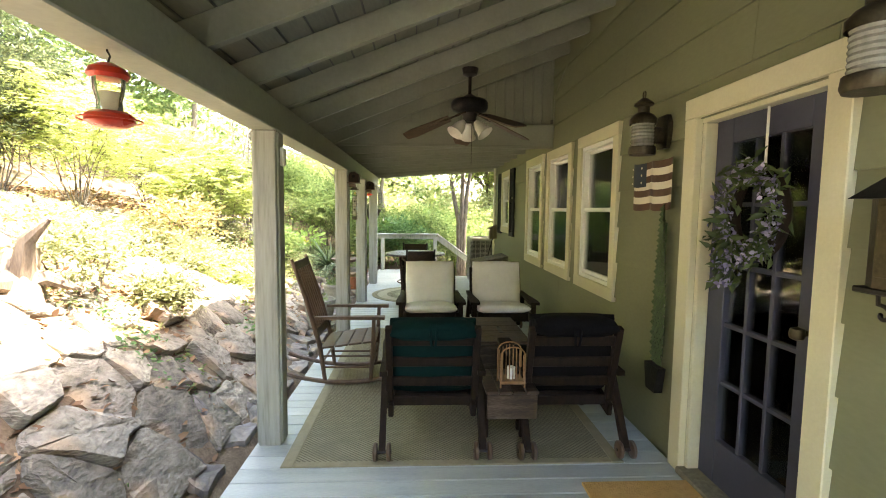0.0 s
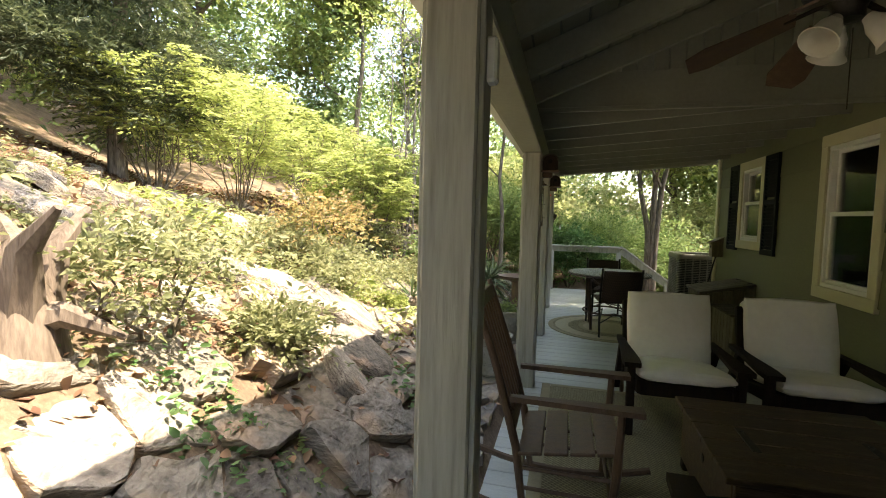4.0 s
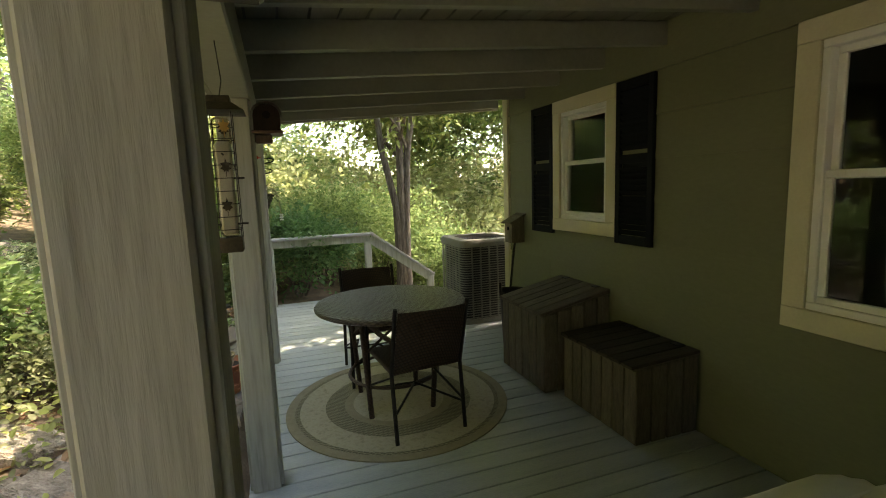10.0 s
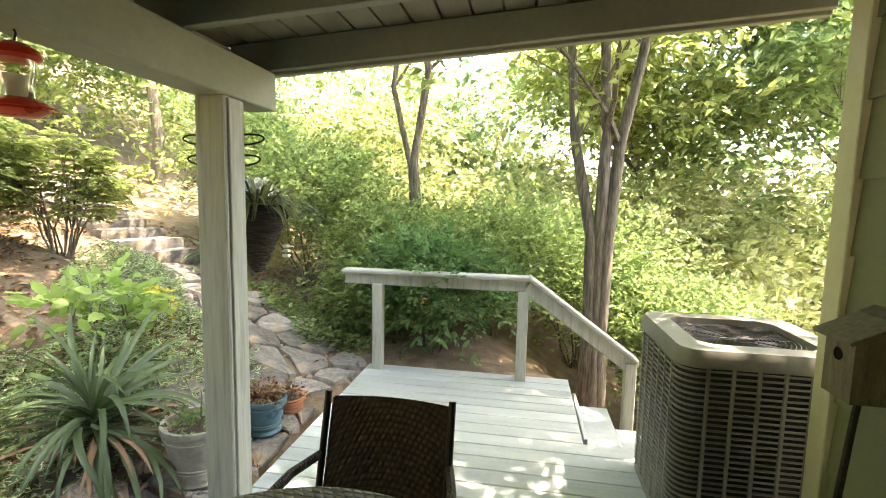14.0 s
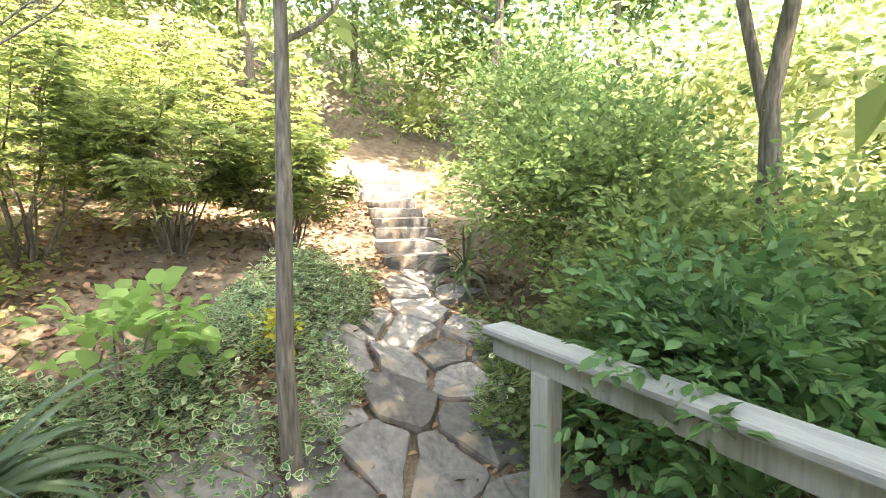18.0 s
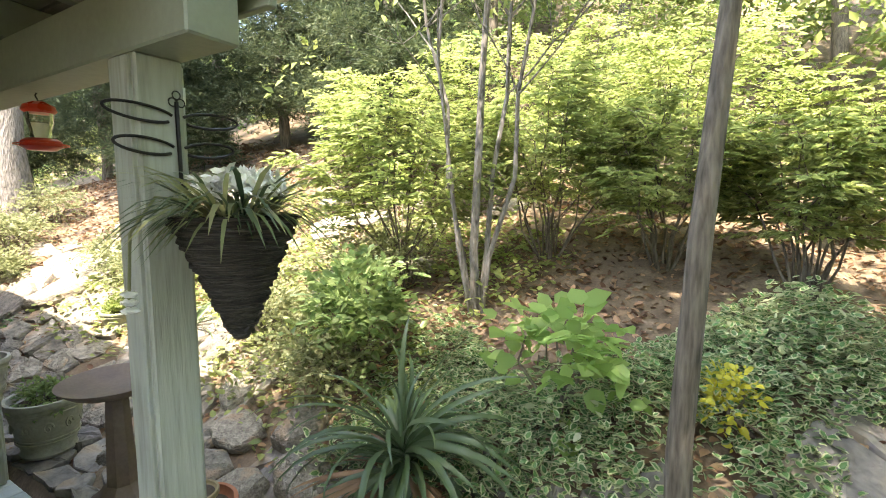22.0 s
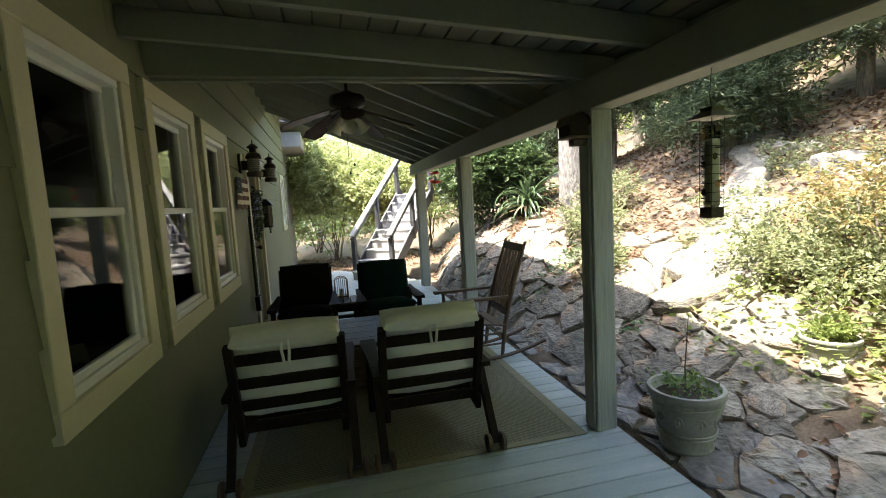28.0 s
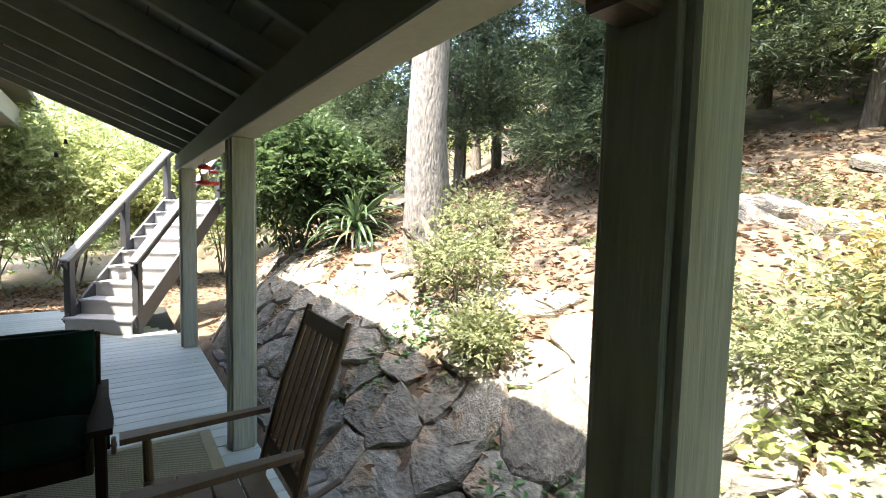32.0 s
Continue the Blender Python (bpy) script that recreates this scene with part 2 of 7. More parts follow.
m_white = surface("gutter_white", [(0.62, 0.63, 0.58), (0.72, 0.73, 0.68)], 0.4, 3, (1, 0.2, 1), 0.05, 30)
m_ground = surface("leaf_litter", [(0.06, 0.042, 0.028), (0.13, 0.095, 0.062), (0.24, 0.185, 0.125)], 0.95, 6, (1, 1, 1), 1.0, 55)
m_stone = surface("fieldstone", [(0.085, 0.078, 0.066), (0.235, 0.212, 0.172), (0.37, 0.335, 0.275)], 0.9, 9, (1, 1, 2.4), 1.0, 30, piece=0.36, relief=0.045, spots=((0.36, 0.27, 0.19), 2.0, 0.57))
m_flag = surface("flagstone", [(0.085, 0.08, 0.076), (0.17, 0.157, 0.145), (0.26, 0.236, 0.21)], 0.85, 6, (1, 1, 1), 0.9, 26, piece=0.40, relief=0.025, spots=((0.29, 0.23, 0.17), 3.0, 0.58))
m_glass = glassy("window_glass")
m_bark = surface("bark", [(0.05, 0.042, 0.032), (0.13, 0.11, 0.085), (0.22, 0.19, 0.15)], 0.92, 12, (3, 3, 0.4), 1.0, 24)
m_bark_pale = surface("pale_bark", [(0.07, 0.062, 0.055), (0.19, 0.172, 0.152), (0.30, 0.275, 0.245)], 0.9, 22, (2, 2, 0.6), 1.0, 30, relief=0.03)
m_leaf = leafy("leaf_green", (0.10, 0.165, 0.06), (0.25, 0.32, 0.13), 0.4, 0.6)
m_leaf_green = leafy("leaf_mid_green", (0.06, 0.14, 0.05), (0.15, 0.26, 0.10), 0.45, 0.4)
m_leaf_cream = leafy("leaf_cream_edge", (0.34, 0.38, 0.22), (0.58, 0.60, 0.40), 0.5, 0.4)
m_leaf_dark = leafy("leaf_dark", (0.04, 0.07, 0.03), (0.11, 0.155, 0.06), 0.35, 0.35)
m_leaf_pale = leafy("leaf_pale", (0.24, 0.28, 0.11), (0.46, 0.48, 0.25), 0.5, 0.5)
m_leaf_lime = leafy("leaf_lime", (0.14, 0.195, 0.055), (0.35, 0.39, 0.145), 0.45, 0.55)
m_leaf_cedar = leafy("leaf_cedar", (0.035, 0.055, 0.028), (0.10, 0.125, 0.06), 0.6, 0.3)
m_leaf_grey = leafy("leaf_grey", (0.12, 0.145, 0.06), (0.30, 0.31, 0.17), 0.6)
m_leaf_red = leafy("leaf_russet", (0.13, 0.14, 0.05), (0.34, 0.24, 0.11))
m_leaf_vary = leafy("leaf_variegated", (0.10, 0.19, 0.06), (0.50, 0.52, 0.30))
m_leaf_litter = leafy("dry_leaves", (0.10, 0.05, 0.03), (0.34, 0.22, 0.13), 0.8, 0.15)
m_blade = leafy("blade_leaf", (0.03, 0.06, 0.028), (0.10, 0.145, 0.065), 0.38, 0.2)
m_leaf_fresh = leafy("leaf_fresh", (0.19, 0.30, 0.08), (0.34, 0.46, 0.16), 0.5, 0.55)
m_leaf_yellow = leafy("leaf_yellow", (0.35, 0.33, 0.04), (0.60, 0.55, 0.08), 0.5, 0.4)
# ---- ground ----
def smooth(a, lo, hi):
    t = np.clip((a - lo) / (hi - lo), 0, 1)
    return t * t * (3 - 2 * t)


def height(x, y):
    """The lie of the land: a stone-faced bank beside the porch, a gentle garden further on, a wooded hill behind."""
    x, y = np.asarray(x, float), np.asarray(y, float)
    foot = np.interp(y, [-6, -1.5, 0.8, 4, 6.5, 9], [-3.0, -1.9, -1.36, -1.44, -1.56, -1.9])
    top = np.interp(y, [-6, 0, 3, 5, 7, 9], [0.7, 1.0, 1.0, 0.8, 0.5, 0.35])
    face = np.clip((foot - x) / 1.0, 0, 1)
    bank = -0.06 + top * face ** 0.85 + 0.38 * np.maximum(0, foot - 1.0 - x)
    garden = -0.06 + 0.28 * np.maximum(0, -x - 1.6)
    garden = garden + 0.16 * np.clip(-x - 1.7, 0, 1.8) * (1 - smooth(y, 11.8, 12.4))
    m = smooth(y, 6.5, 11)
    z = bank * (1 - m) + garden * m
    z = z + 0.22 * np.maximum(0, -x - 9)
    low = smooth(x, -0.6, 1.6) * smooth(y, 12.2, 13.8)
    z = z - 0.9 * low
    under = smooth(x, -1.22, -1.12) * (1 - smooth(y, 12.16, 12.3)) * smooth(y, -2.2, -2.0)
    z = z * (1 - under) - 0.35 * under
    z = z - 0.42 * smooth(x, 0.55, 0.75) * smooth(y, 11.05, 11.2) * (1 - smooth(y, 12.3, 15.3))
    z = z - 0.25 * smooth(x, 1.2, 3) - 0.02 * np.maximum(0, x - 3)
    z = np.where(y < -2, z - 0.10 * smooth(x, -2.0, 0.0) * smooth(-y, 2, 4), z)
    z = z + 0.02 * np.maximum(0, y - 16) - 0.01 * np.maximum(0, -y - 6)
    return np.clip(z, -8, 16)


def ground_at(x, y):
    return float(height(x, y))


def graded(lo, hi, step, far):
    mid = list(np.arange(lo, hi + 1e-6, step))
    out, d, p = [], step, hi
    while p < far:
        d *= 1.35
        p += d
        out.append(p)
    back, d, p = [], step, lo
    while p > -far:
        d *= 1.35
        p -= d
        back.append(p)
    return np.array(back[::-1] + mid + out)


gx, gy = graded(-8, 2.2, 0.12, 900), graded(-4, 17, 0.12, 900)
GX, GY = np.meshgrid(gx, gy)
GZ = height(GX, GY)
near = (np.abs(GX + 3) < 8) & (np.abs(GY - 6) < 13)
GZ = GZ + np.where(near, 0.03, 0.2) * (rng.random(GX.shape) - 0.5) * ((GX < -1.25) | (GY > 12.4))
gverts = np.stack([GX.ravel(), GY.ravel(), GZ.ravel()], 1)
nc = len(gx)
ii, jj = np.meshgrid(np.arange(len(gy) - 1), np.arange(nc - 1), indexing="ij")
q = (ii * nc + jj).ravel()
gfaces = np.stack([q, q + 1, q + nc + 1, q + nc], 1)
tagged(new("ground", arrays_mesh("ground", gverts, gfaces, m_ground, True)), "leaf-strewn brown soil of a hillside garden", "ground", kind="structure")


# ---- the porch: frame ----
WX = 1.35                  # face of the house wall
BEAM_Z, EAVE_Z = 1.94, 2.12
POSTS = [0.90, 3.57, 6.31, 8.12, 9.98]
PX = -1.09                 # middle of the posts


def roof_z(x, vault):
    """Underside of the ceiling boards."""
    return EAVE_Z + 0.14 + (x - PX) * (0.40 if vault else 0.075)


for y in POSTS:
    p = thing("porch_post", (PX, y, 0), "square porch post in weathered pale sage paint", "post", "porch posts")
    g = Geo().box((0, 0, BEAM_Z / 2), (0.135, 0.135, BEAM_Z), 0.006)
    part("shaft", g, m_post, p)
    for s in (-1, 1):
        part("corner_strip", Geo().box((s * 0.071, 0, BEAM_Z / 2), (0.018, 0.10, BEAM_Z - 0.02), 0.003), m_post, p)
beam = structure("porch_beam", "long painted timber beam over the porch posts", "beam")
part("beam_timber", Geo().box((PX, 5.36, (BEAM_Z + EAVE_Z) / 2), (0.15, 9.90, EAVE_Z - BEAM_Z), 0.006), m_beam, beam)

rafters = structure("rafters", "painted rafters under the porch roof", "rafters")
for y in np.arange(0.46, 5.9, 0.56):
    a = math.atan(0.40)
    ln = (WX - PX + 0.13) / math.cos(a)
    cx = (WX + PX - 0.13) / 2
    part("rafter", Geo().box((cx, y, roof_z(cx, True) - 0.072), (ln, 0.045, 0.135), 0.003, pose(0, 0, 0, 0, -math.degrees(a), 0)), m_beam, rafters)
for y in np.arange(6.3, 10.3, 0.57):
    a = math.atan(0.075)
    ln = (WX - PX + 0.13) / math.cos(a)
    cx = (WX + PX - 0.13) / 2
    part("rafter", Geo().box((cx, y, roof_z(cx, False) - 0.072), (ln, 0.045, 0.135), 0.003, pose(0, 0, 0, 0, -math.degrees(a), 0)), m_beam, rafters)
ceil = Geo()
for vault, y0, y1 in ((True, 0.42, 5.98), (False, 6.04, 10.30)):
    for x in np.arange(-1.27, WX - 0.02, 0.135):
        w = 0.123
        a = math.atan(0.40 if vault else 0.075)
        ceil.box((x + w / 2, (y0 + y1) / 2, roof_z(x + w / 2, vault) + 0.009), (w / math.cos(a), y1 - y0, 0.016), 0.002, pose(0, 0, 0, 0, -math.degrees(a), 0))
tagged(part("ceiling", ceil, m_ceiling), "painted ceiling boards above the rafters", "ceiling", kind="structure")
roof = Geo()
for vault, y0, y1 in ((True, 0.38, 6.01), (False, 6.01, 10.36)):
    x0, x1 = -1.29, WX + 0.3
    z0, z1 = roof_z(x0, vault) + 0.03, roof_z(x1, vault) + 0.03
    roof.prism([(x0, z0), (x1, z1), (x1, z1 + 0.05), (x0, z0 + 0.05)], 1, y0, y1)
tagged(part("roof", roof, m_roof), "dark shingled porch roof", "roof", kind="structure")
a = math.atan(0.075)
for y, h in ((10.325, 0.19),):
    cx = (WX + PX - 0.13) / 2
    part("end_rafter", Geo().box((cx, y, roof_z(cx, False) - 0.06), ((WX - PX + 0.13) / math.cos(a), 0.04, h), 0.003, pose(0, 0, 0, 0, -math.degrees(a), 0)), m_beam, rafters)
# gable board between the high and the low ceiling
gable = structure("gable_board", "painted board panel closing the step in the porch ceiling", "gable")
part("band", Geo().box(((PX + WX) / 2, 6.00, 2.33), (WX - PX - 0.02, 0.05, 0.26), 0.004), m_beam, gable)
part("ledge", Geo().box(((PX + WX) / 2, 5.965, 2.20), (WX - PX - 0.02, 0.04, 0.03), 0.004), m_beam, gable)
back = Geo()
back.prism([(PX + 0.05, 2.20), (WX - 0.005, 2.20), (WX - 0.005, roof_z(WX, True) + 0.09), (PX + 0.05, roof_z(PX + 0.05, True) + 0.09)], 1, 6.028, 6.040)
part("backing", back, m_beam, gable)
for x in np.arange(PX + 0.2, WX - 0.05, 0.105):
    z1 = roof_z(x + 0.02, True)
    if z1 > 2.5:
        part("board", Geo().box((x + 0.05, 6.01, (2.46 + z1) / 2), (0.099, 0.03, z1 - 2.46), 0.004), m_beam, gable)

# fascia and gutter along the eave
tagged(part("fascia", Geo().box((-1.245, 5.37, 2.15), (0.03, 9.96, 0.17), 0.004), m_beam), "painted fascia board along the eave", "fascia", kind="structure")
gut = Geo()
gut.prism([(-1.262, 2.25), (-1.38, 2.25), (-1.38, 2.20), (-1.35, 2.13), (-1.262, 2.13), (-1.262, 2.135), (-1.345, 2.135), (-1.375, 2.20), (-1.375, 2.245), (-1.262, 2.245)], 1, 0.40, 10.33)
tagged(part("gutter", gut, m_white), "white metal gutter along the porch eave", "gutter", kind="structure")

# ---- house wall with its openings ----
OPEN = {"door_1": (2.33, 3.14, 0.0, 1.99), "window_1": (4.25, 4.96, 0.885, 2.065), "window_2": (5.345, 6.045, 0.885, 2.065), "window_3": (6.425, 7.11, 0.885, 2.075), "window_4": (8.505, 9.097, 1.20, 2.07), "window_5": (-1.35, -0.80, 1.15, 2.05)}
Y0, Y1, ZT = -2.1, 10.12, 3.4
wall = structure("wall_east", "sage green lap siding of the house", "wall")
core = Geo()
cuts = sorted({Y0, Y1, *(o[0] for o in OPEN.values()), *(o[1] for o in OPEN.values())})
for a, b in zip(cuts, cuts[1:]):
    hole = [o for o in OPEN.values() if o[0] <= a and o[1] >= b]
    spans = [(-0.4, ZT)] if not hole else [(-0.4, hole[0][2]), (hole[0][3], ZT)]
    for z0, z1 in spans:
        core.box((WX + 0.08, (a + b) / 2, (z0 + z1) / 2), (0.12, b - a, z1 - z0), 0.0005)
part("wall_core", core, m_siding, wall)
for k in range(14):
    z0, z1 = -0.25 + 0.27 * k, 0.02 + 0.27 * k
    marks = sorted({Y0, Y1, *(v for o in OPEN.values() if o[2] < z1 and o[3] > z0 for v in o[:2])})
    extra = Y0 + 3.66 * ((k * 0.37) % 1)
    while extra < Y1:
        if all(abs(extra - v) > 0.3 for v in marks):
            marks.append(extra)
        extra += 3.66
    marks.sort()
    for a, b in zip(marks, marks[1:]):
        mid = (a + b) / 2
        hole = [o for o in OPEN.values() if o[0] < mid < o[1] and o[2] < z1 and o[3] > z0]
        spans = [(z0, z1)]
        if hole:
            spans = [(p0, p1) for p0, p1 in ((z0, hole[0][2]), (hole[0][3], z1)) if p1 - p0 > 0.02]
        for p0, p1 in spans:
            lap = Geo().prism([(WX - 0.012, p0 - 0.006), (WX + 0.018, p0 - 0.006), (WX + 0.018, p1), (WX + 0.004, p1)], 1, a + 0.0015, b - 0.0015)
            part("siding_board", lap, m_siding, wall)
# other walls of the house, its roof and rooms whose shade is coloured in
house = structure("house_shell", "plain outer walls and roof that close the house", "house")
part("north_wall", Geo().box((4.4, Y1 - 0.06, 1.5), (5.9, 0.12, 3.9), 0.002), m_siding, house)
part("south_wall", Geo().box((4.4, Y0 + 0.06, 1.5), (5.9, 0.12, 3.9), 0.002), m_siding, house)
part("far_wall", Geo().box((7.4, 4.0, 1.5), (0.12, 12.1, 3.9), 0.002), m_siding, house)
# room surfaces coloured near black so the windows look into shade
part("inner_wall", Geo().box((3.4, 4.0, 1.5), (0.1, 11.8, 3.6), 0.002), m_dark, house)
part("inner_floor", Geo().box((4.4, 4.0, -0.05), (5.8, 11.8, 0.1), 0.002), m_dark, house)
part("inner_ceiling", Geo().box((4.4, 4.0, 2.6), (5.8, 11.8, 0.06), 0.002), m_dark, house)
part("main_roof", Geo().prism([(1.0, 3.3), (4.4, 4.9), (7.8, 3.3), (7.8, 3.4), (4.4, 5.02), (1.0, 3.4)], 1, Y0 - 0.3, Y1 + 0.3), m_roof, house)
tagged(part("trim", Geo().box((WX - 0.005, Y1 - 0.045, 1.05), (0.05, 0.10, 2.9), 0.004), m_trim), "cream corner board at the end of the house wall", "trim", kind="structure")


def frame_boards(parent, mat, y0, y1, z0, z1, w, x, d, sill=True, name="trim_board"):
    part(name, Geo().box((x, (y0 + y1) / 2, z1 - w / 2), (d, y1 - y0, w), 0.004), mat, parent)
    for a in (y0, y1 - w):
        part(name, Geo().box((x, a + w / 2, ((z0 + w if sill else z0) + z1 - w) / 2), (d - 0.004, w, z1 - z0 - (2 * w if sill else w)), 0.004), mat, parent)
    if sill:
        part(name, Geo().box((x, (y0 + y1) / 2, z0 + w / 2), (d, y1 - y0, w), 0.004), mat, parent)


def window(name, o, label):
    y0, y1, z0, z1 = o
    w = tagged(new(name), label, "window", kind="structure")
    frame_boards(w, m_trim, y0 - 0.10, y1 + 0.10, z0 - 0.10, z1 + 0.10, 0.10, WX - 0.012, 0.04)
    frame_boards(w, m_sash, y0, y1, z0, z1, 0.035, WX + 0.03, 0.09, name="window_frame")
    mid = (z0 + z1) / 2 + 0.02
    frame_boards(w, m_sash, y0 + 0.03, y1 - 0.03, mid - 0.02, z1 - 0.03, 0.035, WX + 0.05, 0.03, name="upper_sash")
    frame_boards(w, m_sash, y0 + 0.03, y1 - 0.03, z0 + 0.03, mid + 0.02, 0.035, WX + 0.02, 0.03, name="lower_sash")
    for a, b, x in ((mid, z1 - 0.06, WX + 0.05), (z0 + 0.06, mid, WX + 0.02)):
        pane = part("pane", Geo().box((x, (y0 + y1) / 2, (a + b) / 2), (0.006, y1 - y0 - 0.12, b - a - 0.02), 0.0005), m_glass, w)
        pane.visible_shadow = False
    return w


for key in OPEN:
    if key.startswith("window"):
        window(key, OPEN[key], "double-hung window with white sashes and cream board trim")

# ---- deck ----
deck = structure("floor", "porch deck of pale blue-grey painted planks", "deck")
# near-black blocks stand in for the shade below the planks
part("under_deck_shade", Geo().box((0.09, 4.53, -0.20), (2.3, 13.0, 0.30), 0.01), m_dark, deck)
part("under_deck_shade", Geo().box((-0.23, 11.54, -0.20), (1.66, 1.0, 0.30), 0.01), m_dark, deck)
y = -2.0
while y < 12.1:
    x1 = WX - 0.01 if y < 10.05 else (1.72 if y < 11.03 else 0.62)
    x0 = -1.18
    if y < 0.3:
        x0 = -1.18 + (0.3 - y) * 0.62
        x1 = 1.9
    part("plank", Geo().box(((x0 + x1) / 2, y + 0.066, -0.016), (x1 - x0, 0.133, 0.032), 0.004), m_deck, deck)
    y += 0.138
rim = Geo().box((-1.17, 6.29, -0.10), (0.03, 11.74, 0.13), 0.004)
part("rim_board", rim, m_deck, deck)
# ---- plants ----
def unit(a):
    return a / np.maximum(np.linalg.norm(a, axis=-1, keepdims=True), 1e-9)


def leaf_arrays(p, d, nrm, size, aspect, fold=0.25):
    """Leaves folded along the rib: base p, direction d, face nrm; slim ones as diamonds, broad ones oval."""
    n = len(p)
    if aspect >= 0.55:
        size = np.broadcast_to(size, (n,))[:, None]
        w = unit(np.cross(nrm, d)) * size * aspect * 0.5
        nn = np.cross(d, unit(w)) * size
        rows = [p]
        for sgn in (1, -1):
            rows.append(p + d * size * 0.22 + sgn * w * 0.85 + nn * 0.04)
            rows.append(p + d * size * 0.62 + sgn * w * 0.80 + nn * 0.03)
        rows.append(p + d * size - nn * 0.14)
        v = np.stack(rows, 1).reshape(-1, 3)
        k = np.arange(n)[:, None] * 6
        return v, np.concatenate([k + np.array([[0, 1, 2, 5]]), k + np.array([[0, 5, 4, 3]])], 0)
    size = np.broadcast_to(size, (n,))[:, None]
    w = unit(np.cross(nrm, d))
    nn = np.cross(d, w)
    a = p + d * size * 0.42 + w * size * aspect * 0.5 + nn * size * fold * aspect
    b = p + d * size - nn * size * 0.12
    c = p + d * size * 0.42 - w * size * aspect * 0.5 + nn * size * fold * aspect
    v = np.stack([p, a, b, c], 1).reshape(-1, 3)
    k = np.arange(n)[:, None] * 4
    f = np.concatenate([k + np.array([[0, 1, 2]]), k + np.array([[0, 2, 3]])], 0)
    return v, f


def spray_leaves(c, o, nrm, length, per, size, aspect, wild, r):
    """Leaves set alternately along twigs that leave c in the direction o."""
    s = len(c)
    t = r.random((s, per))
    t[:, 0] = 1.0
    side = np.where(r.random((s, per)) < 0.5, -1.0, 1.0)
    lat = np.cross(nrm, o)
    p = c[:, None] + o[:, None] * (t * length[:, None])[..., None]
    p = p - np.array([0, 0, 1.0]) * (0.18 * t ** 2 * length[:, None])[..., None]
    p = p + lat[:, None] * (side * (r.random((s, per)) * 0.32 * length[:, None] * (1.15 - t)))[..., None]
    d = unit(o[:, None] * 0.75 + lat[:, None] * side[..., None] * 0.75 + r.normal(0, wild, (s, per, 3)) - np.array([0, 0, 0.15]))
    m = unit(nrm[:, None] + r.normal(0, wild, (s, per, 3)))
    sz = size * (0.6 + 0.8 * r.random(s * per))
    return leaf_arrays(p.reshape(-1, 3), d.reshape(-1, 3), m.reshape(-1, 3), sz, aspect)


def crown_mesh(name, blobs, mat, sprays, per, size, aspect=0.5, reach=0.35, wild=0.3, up=0.25, seed=1, shell=0.6):
    """Foliage over a set of blobs (x, y, z, rx, ry, rz) with lumpy edges and gaps."""
    r = np.random.default_rng(seed)
    vol = np.array([(b[3] * b[4] * b[5]) ** (2 / 3) for b in blobs])
    pick = r.choice(len(blobs), sprays, p=vol / vol.sum())
    B = np.array(blobs)[pick]
    d = unit(r.normal(0, 1, (sprays, 3)))
    d[:, 2] = np.where((d[:, 2] < -0.35) & (r.random(sprays) < 0.7), -d[:, 2], d[:, 2])
    lump = 1 + 0.22 * np.sin(d[:, 0] * 5.1 + pick) * np.sin(d[:, 1] * 4.3 + 2 * pick) + 0.15 * np.sin(d[:, 2] * 9 + pick)
    rad = (shell + (1 - shell) * r.random(sprays)) * lump
    c = B[:, :3] + d * B[:, 3:] * rad[:, None]
    out = d.copy()
    out[:, 2] = out[:, 2] * 0.5 + up
    o = unit(out + r.normal(0, 0.35, (sprays, 3)))
    nrm = unit(np.array([0, 0, 1.0]) + 0.45 * d + r.normal(0, 0.25, (sprays, 3)))
    nrm = unit(nrm - o * (nrm * o).sum(1, keepdims=True))
    v, f = spray_leaves(c, o, nrm, reach * (0.6 + 0.8 * r.random(sprays)), per, size, aspect, wild, r)
    return arrays_mesh(name, v, f, mat)


def bent(p0, p1, k, sway, r):
    pts = []
    p0, p1 = Vector(p0), Vector(p1)
    for i in range(k + 1):
        t = i / k
        q = p0.lerp(p1, t)
        if 0 < i < k:
            q = q + Vector((r.normal(0, sway), r.normal(0, sway), 0))
        pts.append(q)
    return pts


def shrub(name, label, x, y, w, h, mat, sprays, per, size, category="shrub", aspect=0.5, reach=0.35, stems=7, wild=0.3, up=0.25, seed=1, low=0.15, group="", blobs=None, bark=None, shell=0.55):
    z = ground_at(x, y)
    r = np.random.default_rng(seed + 100)
    ob = thing(name, (x, y, z), label, category, group)
    if blobs is None:
        blobs = [(0, 0, h * 0.55, w * 0.75, w * 0.75, h * 0.42)]
        for i in range(5):
            a = 2 * math.pi * (i + r.random()) / 5
            blobs.append((w * 0.5 * math.cos(a), w * 0.5 * math.sin(a), h * (low + 0.25 + 0.35 * r.random()), w * 0.45, w * 0.45, h * 0.26))
    part("foliage", crown_mesh("foliage", blobs, mat, sprays, per, size, aspect, reach, wild, up, seed, shell), mat, ob)
    for i in range(stems):
        g = Geo()
        b = blobs[i % len(blobs)]
        a = r.random() * 6.28
        tip = (b[0] + 0.5 * b[3] * math.cos(a), b[1] + 0.5 * b[4] * math.sin(a), b[2] + 0.3 * b[5])
        g.tube(bent((0.08 * math.cos(a), 0.08 * math.sin(a), -0.05), tip, 4, 0.04, r), [0.016, 0.013, 0.010, 0.007, 0.004], 5, False)
        part("stem", g, bark or m_bark, ob)
    return ob


